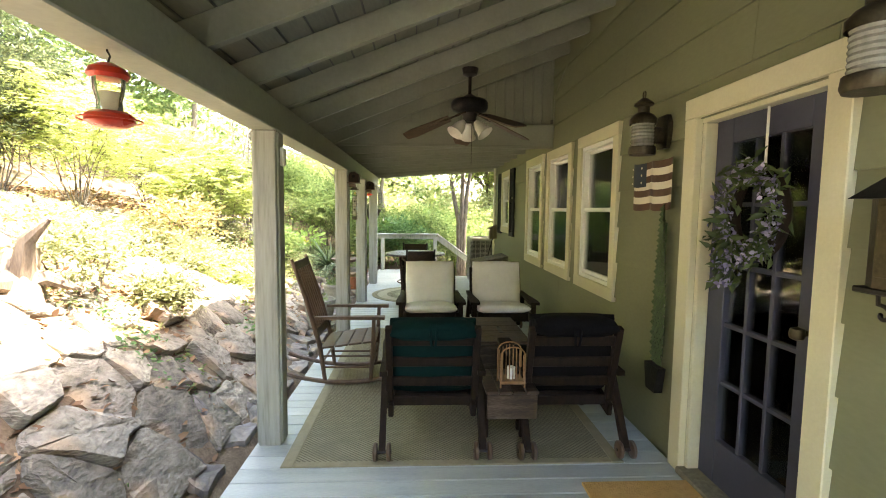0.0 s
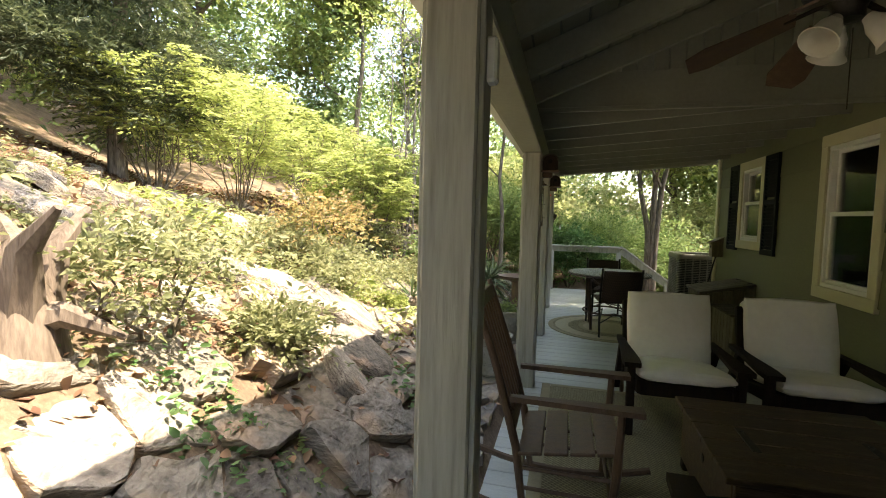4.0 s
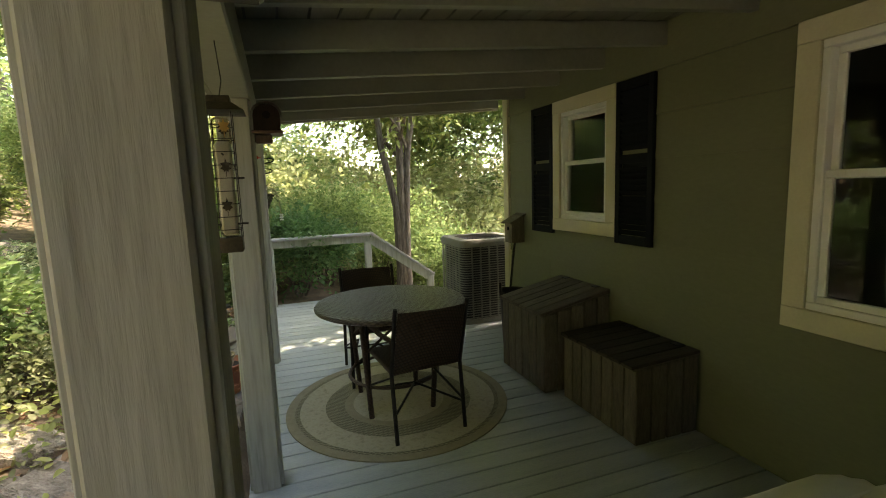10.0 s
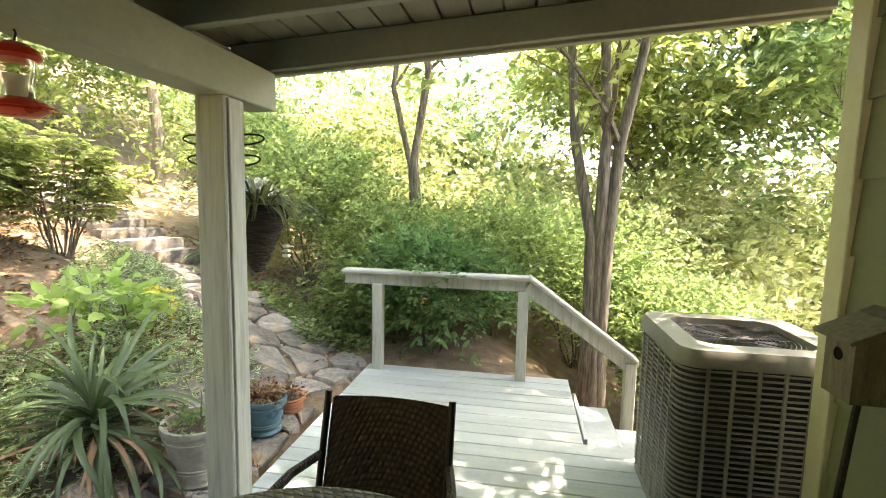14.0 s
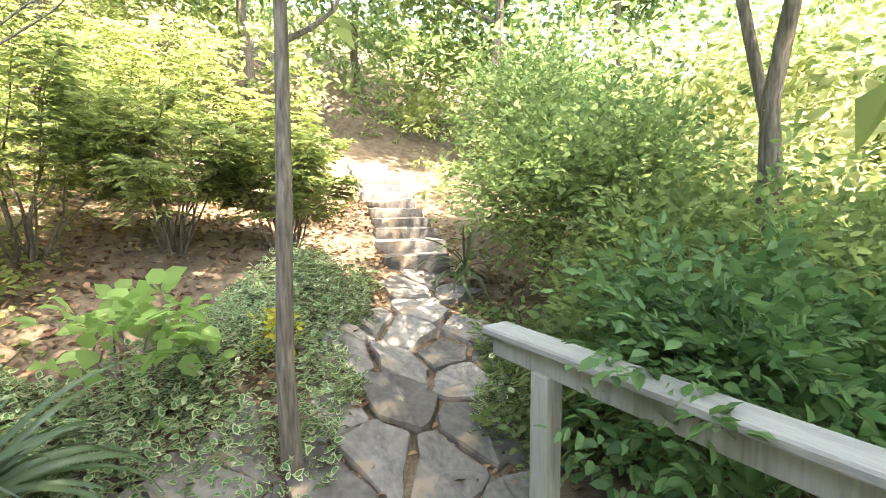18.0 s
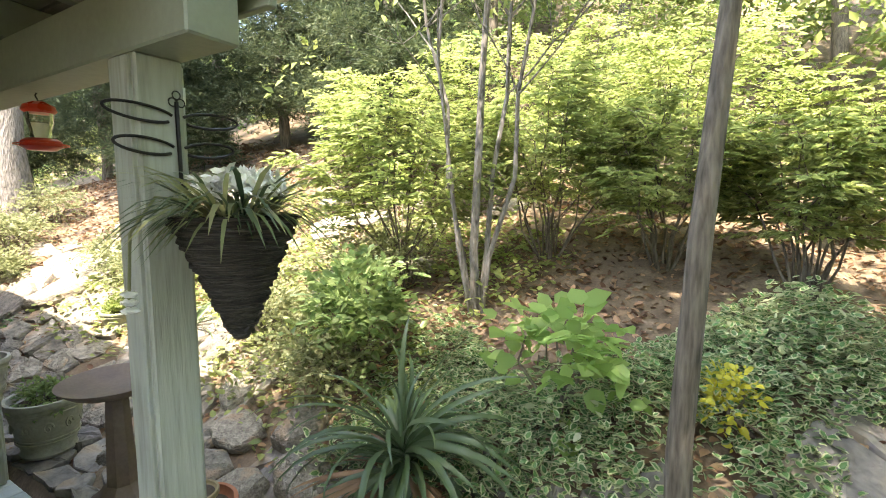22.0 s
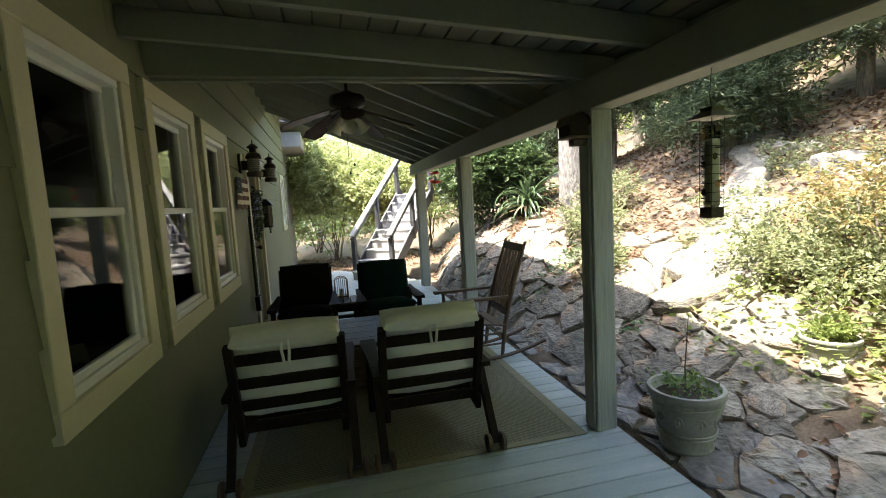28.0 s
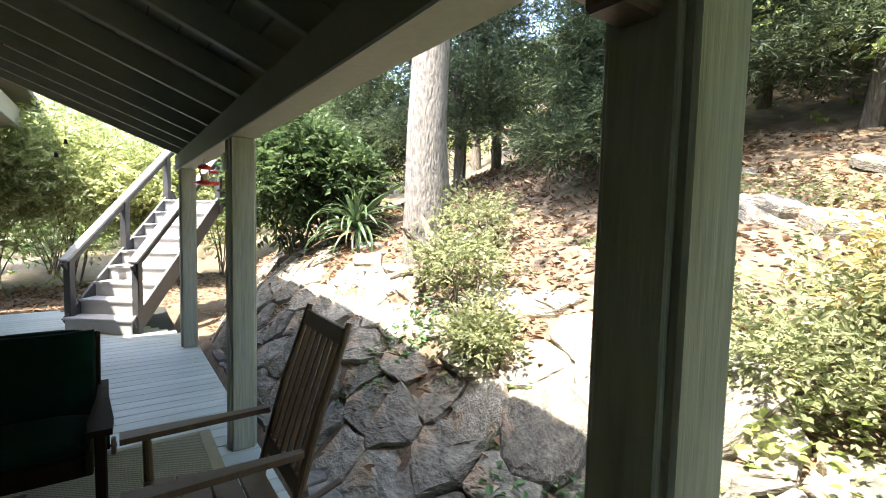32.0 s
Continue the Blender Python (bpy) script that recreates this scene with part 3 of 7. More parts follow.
def layered_shrub(label, x, y, w, h, tiers, seed, mat=None, size=0.06, name="maple_shrub"):
    """Stems fan out from the base; flat feathery sprays lie along their upper parts with gaps between."""
    mat = mat or m_leaf_lime
    r = np.random.default_rng(seed)
    ob = thing(name, (x, y, ground_at(x, y)), label, "shrub", "layered shrubs")
    c, o, ln = [], [], []
    stems = 15
    for i in range(stems):
        a = i * 2.4 + r.normal(0, 0.2)
        rad = w * (0.25 + 0.75 * ((i + 0.5) / stems)) * (0.8 + 0.3 * r.random())
        tip = Vector((rad * math.cos(a), rad * math.sin(a), h * (1.02 - 0.42 * (rad / w) ** 2) * (0.82 + 0.2 * r.random())))
        pts = bent((0.06 * math.cos(a), 0.06 * math.sin(a), -0.05), tip, 5, 0.05 * w, r)
        for q in range(1, 5):
            pts[q] = pts[q] + Vector((0, 0, 0.10 * h * math.sin(math.pi * q / 5)))
        g = Geo().tube(pts, [0.010, 0.009, 0.007, 0.006, 0.004, 0.002], 5, False)
        for k in range(tiers):
            t = 0.36 + 0.64 * (k + r.random()) / tiers
            q = min(int(t * 5), 4)
            at = pts[q].lerp(pts[q + 1], t * 5 - q)
            for e in range(3):
                b = a + r.normal(0, 0.9) if e else a + r.normal(0, 0.5)
                d = Vector((math.cos(b), math.sin(b), 0.10 + r.normal(0, 0.10)))
                L = w * (0.24 + 0.24 * r.random()) * (1.15 - 0.45 * t)
                c.append(at), o.append(d.normalized()), ln.append(L)
                if e == 0:
                    g.tube([at, at + d * L * 0.9], [0.004, 0.0015], 3, False)
        part("stem", g, m_bark, ob)
    c, o, ln = np.array(c), np.array(o), np.array(ln)
    n = len(c)
    nrm = unit(np.array([0, 0, 1.0]) + r.normal(0, 0.16, (n, 3)))
    nrm = unit(nrm - o * (nrm * o).sum(1, keepdims=True))
    v, f = spray_leaves(c, o, nrm, ln, 26, size, 0.38, 0.14, r)
    part("foliage", arrays_mesh("foliage", v, f, mat), mat, ob)
    return ob


def limb(g, p0, direction, length, rad, level, r, tips):
    d = Vector(direction).normalized()
    pts, rs, p = [Vector(p0)], [rad], Vector(p0)
    k = 5
    for i in range(k):
        d = (d + Vector(r.normal(0, 0.10, 3)) + Vector((0, 0, 0.05))).normalized()
        p = p + d * length / k
        pts.append(p.copy())
        rs.append(rad * (1 - 0.75 * (i + 1) / k))
    g.tube(pts, rs, 9 if level == 0 else 5, False)
    if level < 2:
        for i in range(3 if level else 4):
            t = 0.4 + 0.6 * r.random()
            at = pts[int(t * k)]
            limb(g, at, d + Vector(r.normal(0, 0.7, 3)) + Vector((0, 0, 0.15)), length * (0.42 + 0.2 * r.random()), rad * 0.4, level + 1, r, tips)
    tips.append(p.copy())


def tree(name, label, x, y, stems, mat, leaves, per, size, seed, bark, blob=0.8, aspect=0.5, reach=0.45, z0=None, wild=0.35, group="", fork=None):
    """stems: (lean x, lean y, height, radius) each with limbs; the crown grows round the limbs' ends."""
    r = np.random.default_rng(seed)
    z = ground_at(x, y) if z0 is None else z0
    ob = thing(name, (x, y, z), label, "tree", group)
    tips = []
    for lx, ly, h, rad in stems:
        g = Geo()
        pts = bent((lx * 0.03, ly * 0.03, -0.15), (lx, ly, h), 7, 0.05 * h / 6, r)
        rs = [rad * (1.25 if i == 0 else 1 - 0.11 * i) for i in range(8)]
        if fork:
            # the stems share one foot and part at the fork's height
            n0 = len(stems)
            k = [q[:2] for q in stems].index((lx, ly)) - (n0 - 1) / 2
            pts = [Vector((fork[0] * 0.45 * k, 0.03 * k * k, -0.2)), Vector((fork[0] * 0.33 * k, 0, fork[1] * 0.5)), Vector((fork[0] * 0.5 * k, 0, fork[1]))]
            pts += [Vector((fork[0] * 0.5 * k + (lx - fork[0] * 0.5 * k) * t ** 0.9 + r.normal(0, 0.05), ly * t, fork[1] + (h - fork[1]) * t)) for t in (0.2, 0.4, 0.6, 0.8, 1.0)]
        g.tube(pts, rs, 12, False)
        part("trunk", g, bark, ob, smooth=True)
        for i in range(7 if h > 3 else 0):
            g = Geo()
            at = pts[3 + int(r.random() * 4.9)]
            a = r.random() * 6.28
            limb(g, at, (math.cos(a), math.sin(a), 0.5 + 0.5 * r.random()), h * (0.18 + 0.14 * r.random()), rad * 0.38, 1, r, tips)
            part("limb", g, bark, ob)
        if h > 3:
            tips.append(pts[-1])
    blobs = [(p.x, p.y, p.z, blob * (0.6 + 0.6 * r.random()), blob * (0.6 + 0.6 * r.random()), blob * 0.55) for p in tips]
    part("crown", crown_mesh("crown", blobs, mat, leaves, per, size, aspect, reach, wild, 0.1, seed, 0.2), mat, ob)
    return ob


def cedar(x, y, h, w, seed, label="dark green cedar with feathery boughs on the hillside", n=2600):
    z = ground_at(x, y)
    r = np.random.default_rng(seed)
    ob = thing("cedar_tree", (x, y, z), label, "tree", "cedars on the hill")
    part("trunk", Geo().tube(bent((0, 0, -0.1), (0.1, 0, h), 6, 0.05, r), [0.11, 0.10, 0.085, 0.07, 0.05, 0.03, 0.012], 8, False), m_bark, ob)
    blobs = []
    for i in range(16):
        t = (i + 0.5) / 16
        a = i * 2.4
        ww = w * (1 - 0.75 * t) * (0.7 + 0.5 * r.random())
        blobs.append((ww * 0.55 * math.cos(a), ww * 0.55 * math.sin(a), h * (0.12 + 0.88 * t), ww * 0.6, ww * 0.6, h * 0.075))
    part("crown", crown_mesh("crown", blobs, m_leaf_cedar, n, 14, 0.085, 0.22, 0.32, 0.45, 0.3, seed, 0.3), m_leaf_cedar, ob)


def blade_mesh(name, length, width, rise, bend, mat):
    """A strap leaf that leaves the base at the angle rise and arches over by bend degrees."""
    k, v, f = 9, [], []
    xx = zz = 0.0
    for i in range(k):
        t = i / (k - 1)
        ang = radians(rise - bend * t ** 1.4)
        ww = width * min(1, 0.55 + 1.6 * t) * (1 - t ** 3.5) * 0.5 + 0.0012
        nx, nz = -math.sin(ang), math.cos(ang)
        v += [(xx + nx * ww * 0.4, -ww, zz + nz * ww * 0.4), (xx, 0, zz), (xx + nx * ww * 0.4, ww, zz + nz * ww * 0.4)]
        xx, zz = xx + length / (k - 1) * math.cos(ang), zz + length / (k - 1) * math.sin(ang)
    for i in range(k - 1):
        for j in range(2):
            f.append((i * 3 + j, i * 3 + j + 1, i * 3 + j + 4, i * 3 + j + 3))
    return arrays_mesh(name, np.array(v), np.array(f), mat, True)


BLADES = [blade_mesh("leaf", 0.66 + 0.05 * (i % 4), 0.031 + 0.005 * (i % 3), 82 - 7.0 * i, 45 + 14 * i if i < 6 else 115, m_blade) for i in range(12)]
DRY_BLADES = [blade_mesh("leaf", 0.5 + 0.05 * i, 0.03, 20 - 8 * i, 50, m_leaf_litter) for i in range(4)]


def blade_clump(name, label, x, y, n, scale, category="plant", seed=1, group="", dry=0, upright=0.0):
    r = np.random.default_rng(seed)
    ob = thing(name, (x, y, ground_at(x, y)), label, category, group)
    for i in range(n + dry):
        t = i / n
        k = 0 if t > 1 else int(min(11, max(0, (1 - t) ** 0.6 * 12 * (1 - upright) + r.normal(0, 0.7))))
        b = new("leaf", DRY_BLADES[i % 4] if i >= n else BLADES[k])
        b.parent = ob
        b.matrix_basis = pose(0, 0, (0.14 + 0.16 * min(t, 1)) * scale * (1 - upright) if i < n else 0.12, r.normal(0, 17), r.normal(0, 6), i * 137.5 + r.normal(0, 30)) @ Matrix.Scale(scale * (0.68 + 0.5 * r.random()), 4)
    return ob


def carpet(name, label, x0, x1, y0, y1, n, size, mat, seed, lift=0.10, aspect=0.6, keep=None, category="ground cover", flat=0.5, rim=None):
    """A low cover of leaves over a stretch of ground, patchy."""
    r = np.random.default_rng(seed)
    x, y = r.uniform(x0, x1, n), r.uniform(y0, y1, n)
    dens = 0.5 + 0.5 * np.sin(x * 2.3 + seed) * np.sin(y * 1.9 + seed * 2) + 0.4 * np.sin(x * 5.7) * np.sin(y * 6.1 + 1)
    ex = np.minimum(np.minimum(x - x0, x1 - x), np.minimum(y - y0, y1 - y)) / 0.6
    ok = r.random(n) < np.clip(dens + 0.35, 0.08, 1) * np.clip(ex, 0.1, 1)
    if keep is not None:
        ok &= keep(x, y)
    x, y = x[ok], y[ok]
    z = height(x, y) + lift * r.random(len(x)) ** 1.3 * (0.6 + 0.6 * np.sin(x * 3.1) * np.sin(y * 2.7))
    a = r.random(len(x)) * 6.28
    d = unit(np.stack([np.cos(a), np.sin(a), r.normal(0.25, 0.35, len(x))], 1))
    nrm = unit(np.array([0, 0, 1.0]) + r.normal(0, flat, (len(x), 3)))
    nrm = unit(nrm - d * (nrm * d).sum(1, keepdims=True))
    p, sz = np.stack([x, y, z], 1), size * (0.6 + 0.8 * r.random(len(x)))
    v, f = leaf_arrays(p, d, nrm, sz, aspect)
    if rim is not None:
        v2, f2 = leaf_arrays(p + d * sz[:, None] * 0.13 + nrm * 0.0035, d, nrm, sz * 0.70, max(0.55, aspect * 0.85))
        me = arrays_mesh(name, np.concatenate([v, v2]), np.concatenate([f, f2 + len(v)]), rim)
        me.materials.append(mat)
        idx = np.zeros(len(me.polygons), dtype=np.int32)
        idx[len(f):] = 1
        me.polygons.foreach_set("material_index", idx)
        return tagged(new(name, me), label, category, kind="stuff")
    return tagged(new(name, arrays_mesh(name, v, f, mat)), label, category, kind="stuff")


# ---- stones ----
def stone_mesh(seed, thick=0.35, mat=None):
    r = np.random.default_rng(seed)
    n = int(r.integers(6, 9))
    ang = np.sort(2 * math.pi * (np.arange(n) + 0.55 * (r.random(n) - 0.5)) / n)
    rad = 0.42 + 0.18 * r.random(n)
    v, f = [], []
    for zz, k in ((-0.5, 1.0), (0.18, 1.03), (0.42, 0.93), (0.5, 0.72)):
        for i in range(n):
            v.append((rad[i] * k * math.cos(ang[i]), rad[i] * k * math.sin(ang[i]), (zz + 0.13 * (r.random() - 0.5)) * thick))
    v.append((0.05, 0.03, 0.53 * thick))
    for q in range(3):
        for i in range(n):
            j = (i + 1) % n
            f.append((q * n + i, q * n + j, (q + 1) * n + j, (q + 1) * n + i))
    for i in range(n):
        f.append((3 * n + i, 3 * n + (i + 1) % n, 4 * n))
    me = bpy.data.meshes.new("stone")
    me.from_pydata(v, [], f)
    me.materials.append(mat or m_stone)
    return me


STONES = [stone_mesh(50 + i, 0.24) for i in range(18)]
FLAGS = [stone_mesh(90 + i, 0.16, m_flag) for i in range(14)]


def lay(parent, name, meshes, x, y, sx, sy, sz, r, sink=0.35, tilt=0.0, dz=0.0):
    e = 0.12
    nx, ny = ground_at(x - e, y) - ground_at(x + e, y), ground_at(x, y - e) - ground_at(x, y + e)
    up = Vector((nx, ny, 2 * e)).normalized()
    up = (up + Vector((r.normal(0, 1), r.normal(0, 1), 0)) * tilt).normalized()
    q = up.to_track_quat("Z", "Y").to_matrix().to_4x4()
    ob = new(name, meshes[int(r.integers(len(meshes)))])
    if parent is not None:
        ob.parent = parent
    ob.matrix_basis = Matrix.Translation((x, y, ground_at(x, y) + dz)) @ q @ pose(0, 0, 0, 0, 0, r.random() * 360) @ Matrix.Diagonal((sx, sy, sz, 1)) @ Matrix.Translation((0, 0, sink * 0.1))
    return ob


def cells(points, box):
    """The plane shared out among points: each one's own polygon, clipped to box."""
    out = []
    for i, p in enumerate(points):
        poly = [np.array(q) for q in ((box[0], box[2]), (box[1], box[2]), (box[1], box[3]), (box[0], box[3]))]
        near = np.argsort(((points - p) ** 2).sum(1))[1:15]
        for j in near:
            mid, nv = (p + points[j]) / 2, points[j] - p
            cut, k = [], len(poly)
            for e in range(k):
                a, b = poly[e], poly[(e + 1) % k]
                da, db = np.dot(a - mid, nv), np.dot(b - mid, nv)
                if da <= 0:
                    cut.append(a)
                if da * db < 0:
                    cut.append(a + (b - a) * da / (da - db))
            poly = cut
            if len(poly) < 3:
                break
        out.append(poly if len(poly) >= 3 else None)
    return out


def slab(parent, name, poly, to_world, thick, joint, mat, r, tilt=0.05, base=-0.06):
    """One fitted stone: worn outline, rounded rim, uneven top."""
    P = np.array(poly)
    cen = P.mean(0)
    out = []
    for i in range(len(P)):
        a, b, c = P[i - 1], P[i], P[(i + 1) % len(P)]
        for q in (b + (a - b) * 0.07, b + (c - b) * 0.07, b + (c - b) * (0.35 + 0.3 * r.random()) + r.normal(0, 0.018, 2)):
            d = cen - q
            L = max(np.linalg.norm(d), 1e-6)
            out.append(q + d / L * (joint + 0.009 * r.random()))
    O = np.array(out)
    n = len(O)
    tx, ty = r.normal(0, tilt), r.normal(0, tilt)
    v, f = [], []
    for k, hh in ((1.0, base), (1.0, thick * 0.55), (0.965, thick * 0.94), (0.68, thick)):
        for q in O:
            w = cen + (q - cen) * k
            rough_top = 0.0055 * r.normal() * (1.0 if hh > thick * 0.7 else 0.4) if hh > 0 else 0
            v.append(to_world(w, hh + (rough_top + (w[0] - cen[0]) * tx + (w[1] - cen[1]) * ty if hh > 0 else 0)))
    v.append(to_world(cen, thick * (1.0 + 0.1 * r.normal())))
    for q in range(3):
        for i in range(n):
            j = (i + 1) % n
            f.append((q * n + i, q * n + j, (q + 1) * n + j, (q + 1) * n + i))
    for i in range(n):
        f.append((3 * n + i, 3 * n + (i + 1) % n, 4 * n))
    o = np.array(v).mean(0)
    me = bpy.data.meshes.new(name)
    me.from_pydata([tuple(np.array(q) - o) for q in v], [], f)
    me.materials.append(mat)
    ob = new(name, me)
    ob.parent = parent
    ob.matrix_basis = Matrix.Translation(o)
    return ob


def foot_at(y):
    return float(np.interp(y, [-6, -1.5, 0.8, 4, 6.5, 9, 11], [-3.0, -1.9, -1.36, -1.44, -1.56, -1.9, -2.3]))


r = np.random.default_rng(11)
bank = structure("stone_bank", "dry-laid wall of grey and tan fieldstones facing the bank", "stone wall")


def on_bank(w, lift):
    """(way up the face, y) to the world, lifted off the face."""
    x = foot_at(w[1]) - 0.70 * w[0] + 0.02
    e = 0.15
    nx, nz = ground_at(x + e, w[1]) - ground_at(x - e, w[1]), 2 * e
    L = math.hypot(nx, nz)
    return (x - nx / L * lift, w[1], ground_at(x, w[1]) + nz / L * lift)


def scatter(box, small, large, tries):
    """Points of uneven spacing over box."""
    got, size = [], []
    for _ in range(tries):
        q = np.array((r.uniform(box[0], box[1]), r.uniform(box[2], box[3])))
        rad = small + (large - small) * r.random() ** 1.7
        if not got or (np.hypot(*(np.array(got) - q).T) > np.array(size) + rad).all():
            got.append(q), size.append(rad)
    return np.array(got)


pts = scatter((0.08, 2.1, -1.7, 8.7), 0.10, 0.27, 4200)
for p, poly in zip(pts, cells(pts, (0.0, 2.2, -1.9, 8.8))):
    if poly is None or (p[0] > 1.35 and r.random() < 0.25 + 0.55 * (p[0] - 1.35)) or (p[1] > 7 and p[0] > 1.0 and r.random() < 0.6):
        continue
    slab(bank, "stone", poly, on_bank, 0.015 + 0.05 * r.random() ** 1.5, 0.003, m_stone, r, 0.11)
flag = structure("pavement", "flagstone path of irregular slabs with soil joints", "path")
flat = lambda w, lift: (w[0], w[1], ground_at(w[0], w[1]) + lift)
pts = scatter((-2.55, -1.24, 0.9, 11.2), 0.10, 0.23, 3200)
for p, poly in zip(pts, cells(pts, (-2.6, -1.27, 0.8, 11.3))):
    if poly is None or p[0] < foot_at(p[1]) - 0.02 or p[0] > -1.24 or r.random() < 0.10:
        continue
    slab(flag, "stone", poly, flat, 0.015 + 0.03 * r.random(), 0.010, m_flag, r, 0.05)
TRAIL = [(-1.4, 11.65), (-1.95, 12.05), (-2.5, 12.36), (-3.08, 12.66), (-3.65, 13.02), (-4.15, 13.3), (-4.55, 13.46), (-5.3, 13.75), (-6.4, 14.1), (-8.0, 14.6), (-9.6, 15.0)]
way = [0.0]
for i in range(1, len(TRAIL)):
    way.append(way[-1] + math.hypot(TRAIL[i][0] - TRAIL[i - 1][0], TRAIL[i][1] - TRAIL[i - 1][1]))


def on_trail(w, lift):
    """(way along the trail, offset across) to the world."""
    s0, s1 = w[0] - 0.1, w[0] + 0.1
    X, Y = [p[0] for p in TRAIL], [p[1] for p in TRAIL]
    dx, dy = np.interp(s1, way, X) - np.interp(s0, way, X), np.interp(s1, way, Y) - np.interp(s0, way, Y)
    L = max(math.hypot(dx, dy), 1e-6)
    x, y = float(np.interp(w[0], way, X) - dy / L * w[1]), float(np.interp(w[0], way, Y) + dx / L * w[1])
    return (x, y, ground_at(x, y) + lift)


pts = scatter((0.0, 3.1, -0.60, 0.60), 0.14, 0.25, 1500)
for p, poly in zip(pts, cells(pts, (-0.1, 3.15, -0.66, 0.66))):
    if poly is None or (p[0] > 2.3 and abs(p[1]) > 0.62 - 0.14 * p[0] * 0.6 + 0.1):
        continue
    slab(flag, "stone", poly, on_trail, 0.025 + 0.045 * r.random(), 0.020, m_flag, r, 0.05)
# rough stone treads set one above another up the slope
for i, u in enumerate(np.arange(3.35, 8.6, 0.44)):
    half = 0.36 + 0.08 * r.random()
    quad = [np.array(q) for q in ((u - 0.16, -half), (u + 0.14, -half + 0.03), (u + 0.15, half), (u - 0.14, half - 0.03))]
    lift0 = 0.13 + 0.02 * r.random()
    level = on_trail((u, 0.0), 0.0)[2]
    slab(flag, "step_stone", quad, lambda w, lift: (*on_trail(w, 0.0)[:2], level + lift), lift0, 0.004, m_flag, r, 0.02, -0.08)
# stones set as rough steps up the bank, and loose boulders in the beds
for i in range(9):
    x, y = -2.5 - 0.36 * i, 5.7 - 0.27 * i
    s = lay(bank, "step_stone", STONES, x, y, 0.55 + 0.3 * r.random(), 0.45, 0.8, r, 0.2, 0.04)
BOULDERS = []
for i in range(95):
    x, y = -1.9 - 4.5 * r.random() ** 1.3, 4.3 + 7.6 * r.random()
    if y > 9.3:
        continue
    s = 0.16 + 0.34 * r.random() ** 2
    b = lay(None, "boulder", STONES, x, y, s * 1.3, s, s * (1.0 + 0.6 * r.random()), r, 0.6, 0.15)
    tagged(b, "loose tan and grey fieldstone lying in the garden bed", "stone", "garden stones")

for i, (x, y, w) in enumerate([(-1.78, 9.0, 0.30), (-1.62, 8.66, 0.26), (-2.05, 8.95, 0.28), (-1.72, 9.35, 0.34), (-1.95, 9.62, 0.30), (-1.6, 9.72, 0.24), (-1.82, 9.98, 0.26), (-2.2, 9.35, 0.32), (-2.3, 8.6, 0.28), (-1.66, 8.3, 0.22)]):
    b = lay(None, "boulder", STONES, x, y, w * 1.25, w, w * 1.5, r, 0.7, 0.16)
    tagged(b, "grey fieldstone edging the shaded garden bed", "stone", "garden stones")

# ---- planting ----
LAYERED = [
    ("tall yellow-green shrub with flat feathery layers above leaf litter", -4.42, 10.1, 1.0, 1.7, 13, 3),
    ("bright green layered shrub with thin bare stems", -4.37, 11.05, 0.8, 1.35, 11, 4),
    ("small airy lime green shrub beside the stone steps", -4.19, 11.94, 0.62, 1.3, 10, 6),
    ("wide lime green shrub with drooping feathery sprays", -3.75, 8.95, 1.0, 1.85, 13, 5),
    ("layered yellow-green shrub higher on the slope", -5.95, 10.95, 1.3, 2.0, 11, 8),
    ("layered lime shrub on the wooded slope", -5.9, 8.84, 1.4, 2.2, 11, 9),
    ("airy yellow-green shrub above the stone steps", -5.95, 12.36, 0.8, 1.5, 10, 10),
    ("layered lime shrub below the cedars", -5.8, 7.18, 1.2, 1.9, 11, 12),
    ("large layered yellow-green shrub at the wood's edge", -8.2, 9.81, 1.6, 2.5, 11, 13)]
for label, x, y, w, h, tiers, sd in LAYERED:
    layered_shrub(label, x, y, w, h, tiers, sd)
shrub("azalea", "russet and green azalea on the bank", -3.1, 6.5, 0.48, 0.85, m_leaf_red, 190, 12, 0.045, seed=7, reach=0.25)
HEDGE = [(-2.75, 14.3, 1.1, 2.0), (-1.4, 13.95, 0.9, 1.45), (-0.2, 13.98, 1.0, 1.55), (1.0, 14.78, 1.2, 2.1), (2.2, 13.78, 1.0, 1.8), (-4.3, 15.3, 1.2, 2.4)]
for i, (x, y, w, h) in enumerate(HEDGE):
    shrub("hedge_shrub", "leafy green shrub with broad leaves behind the deck rail", x, y, w, h, m_leaf, 1700, 11, 0.058, seed=20 + i, reach=0.5, group="shrubs by the rail", aspect=0.56, stems=14, shell=0.35, up=0.45)
shrub("hedge_shrub", "low leafy green shrub spilling over the path's edge", -1.55, 13.1, 0.45, 0.8, m_leaf, 420, 11, 0.07, seed=27, reach=0.3, group="shrubs by the rail", aspect=0.56)
shrub("hedge_shrub", "leafy shrub with large dark green leaves leaning over the rail", -0.72, 12.9, 0.78, 1.2, m_leaf_green, 1000, 11, 0.06, seed=28, reach=0.3, group="shrubs by the rail", aspect=0.56)
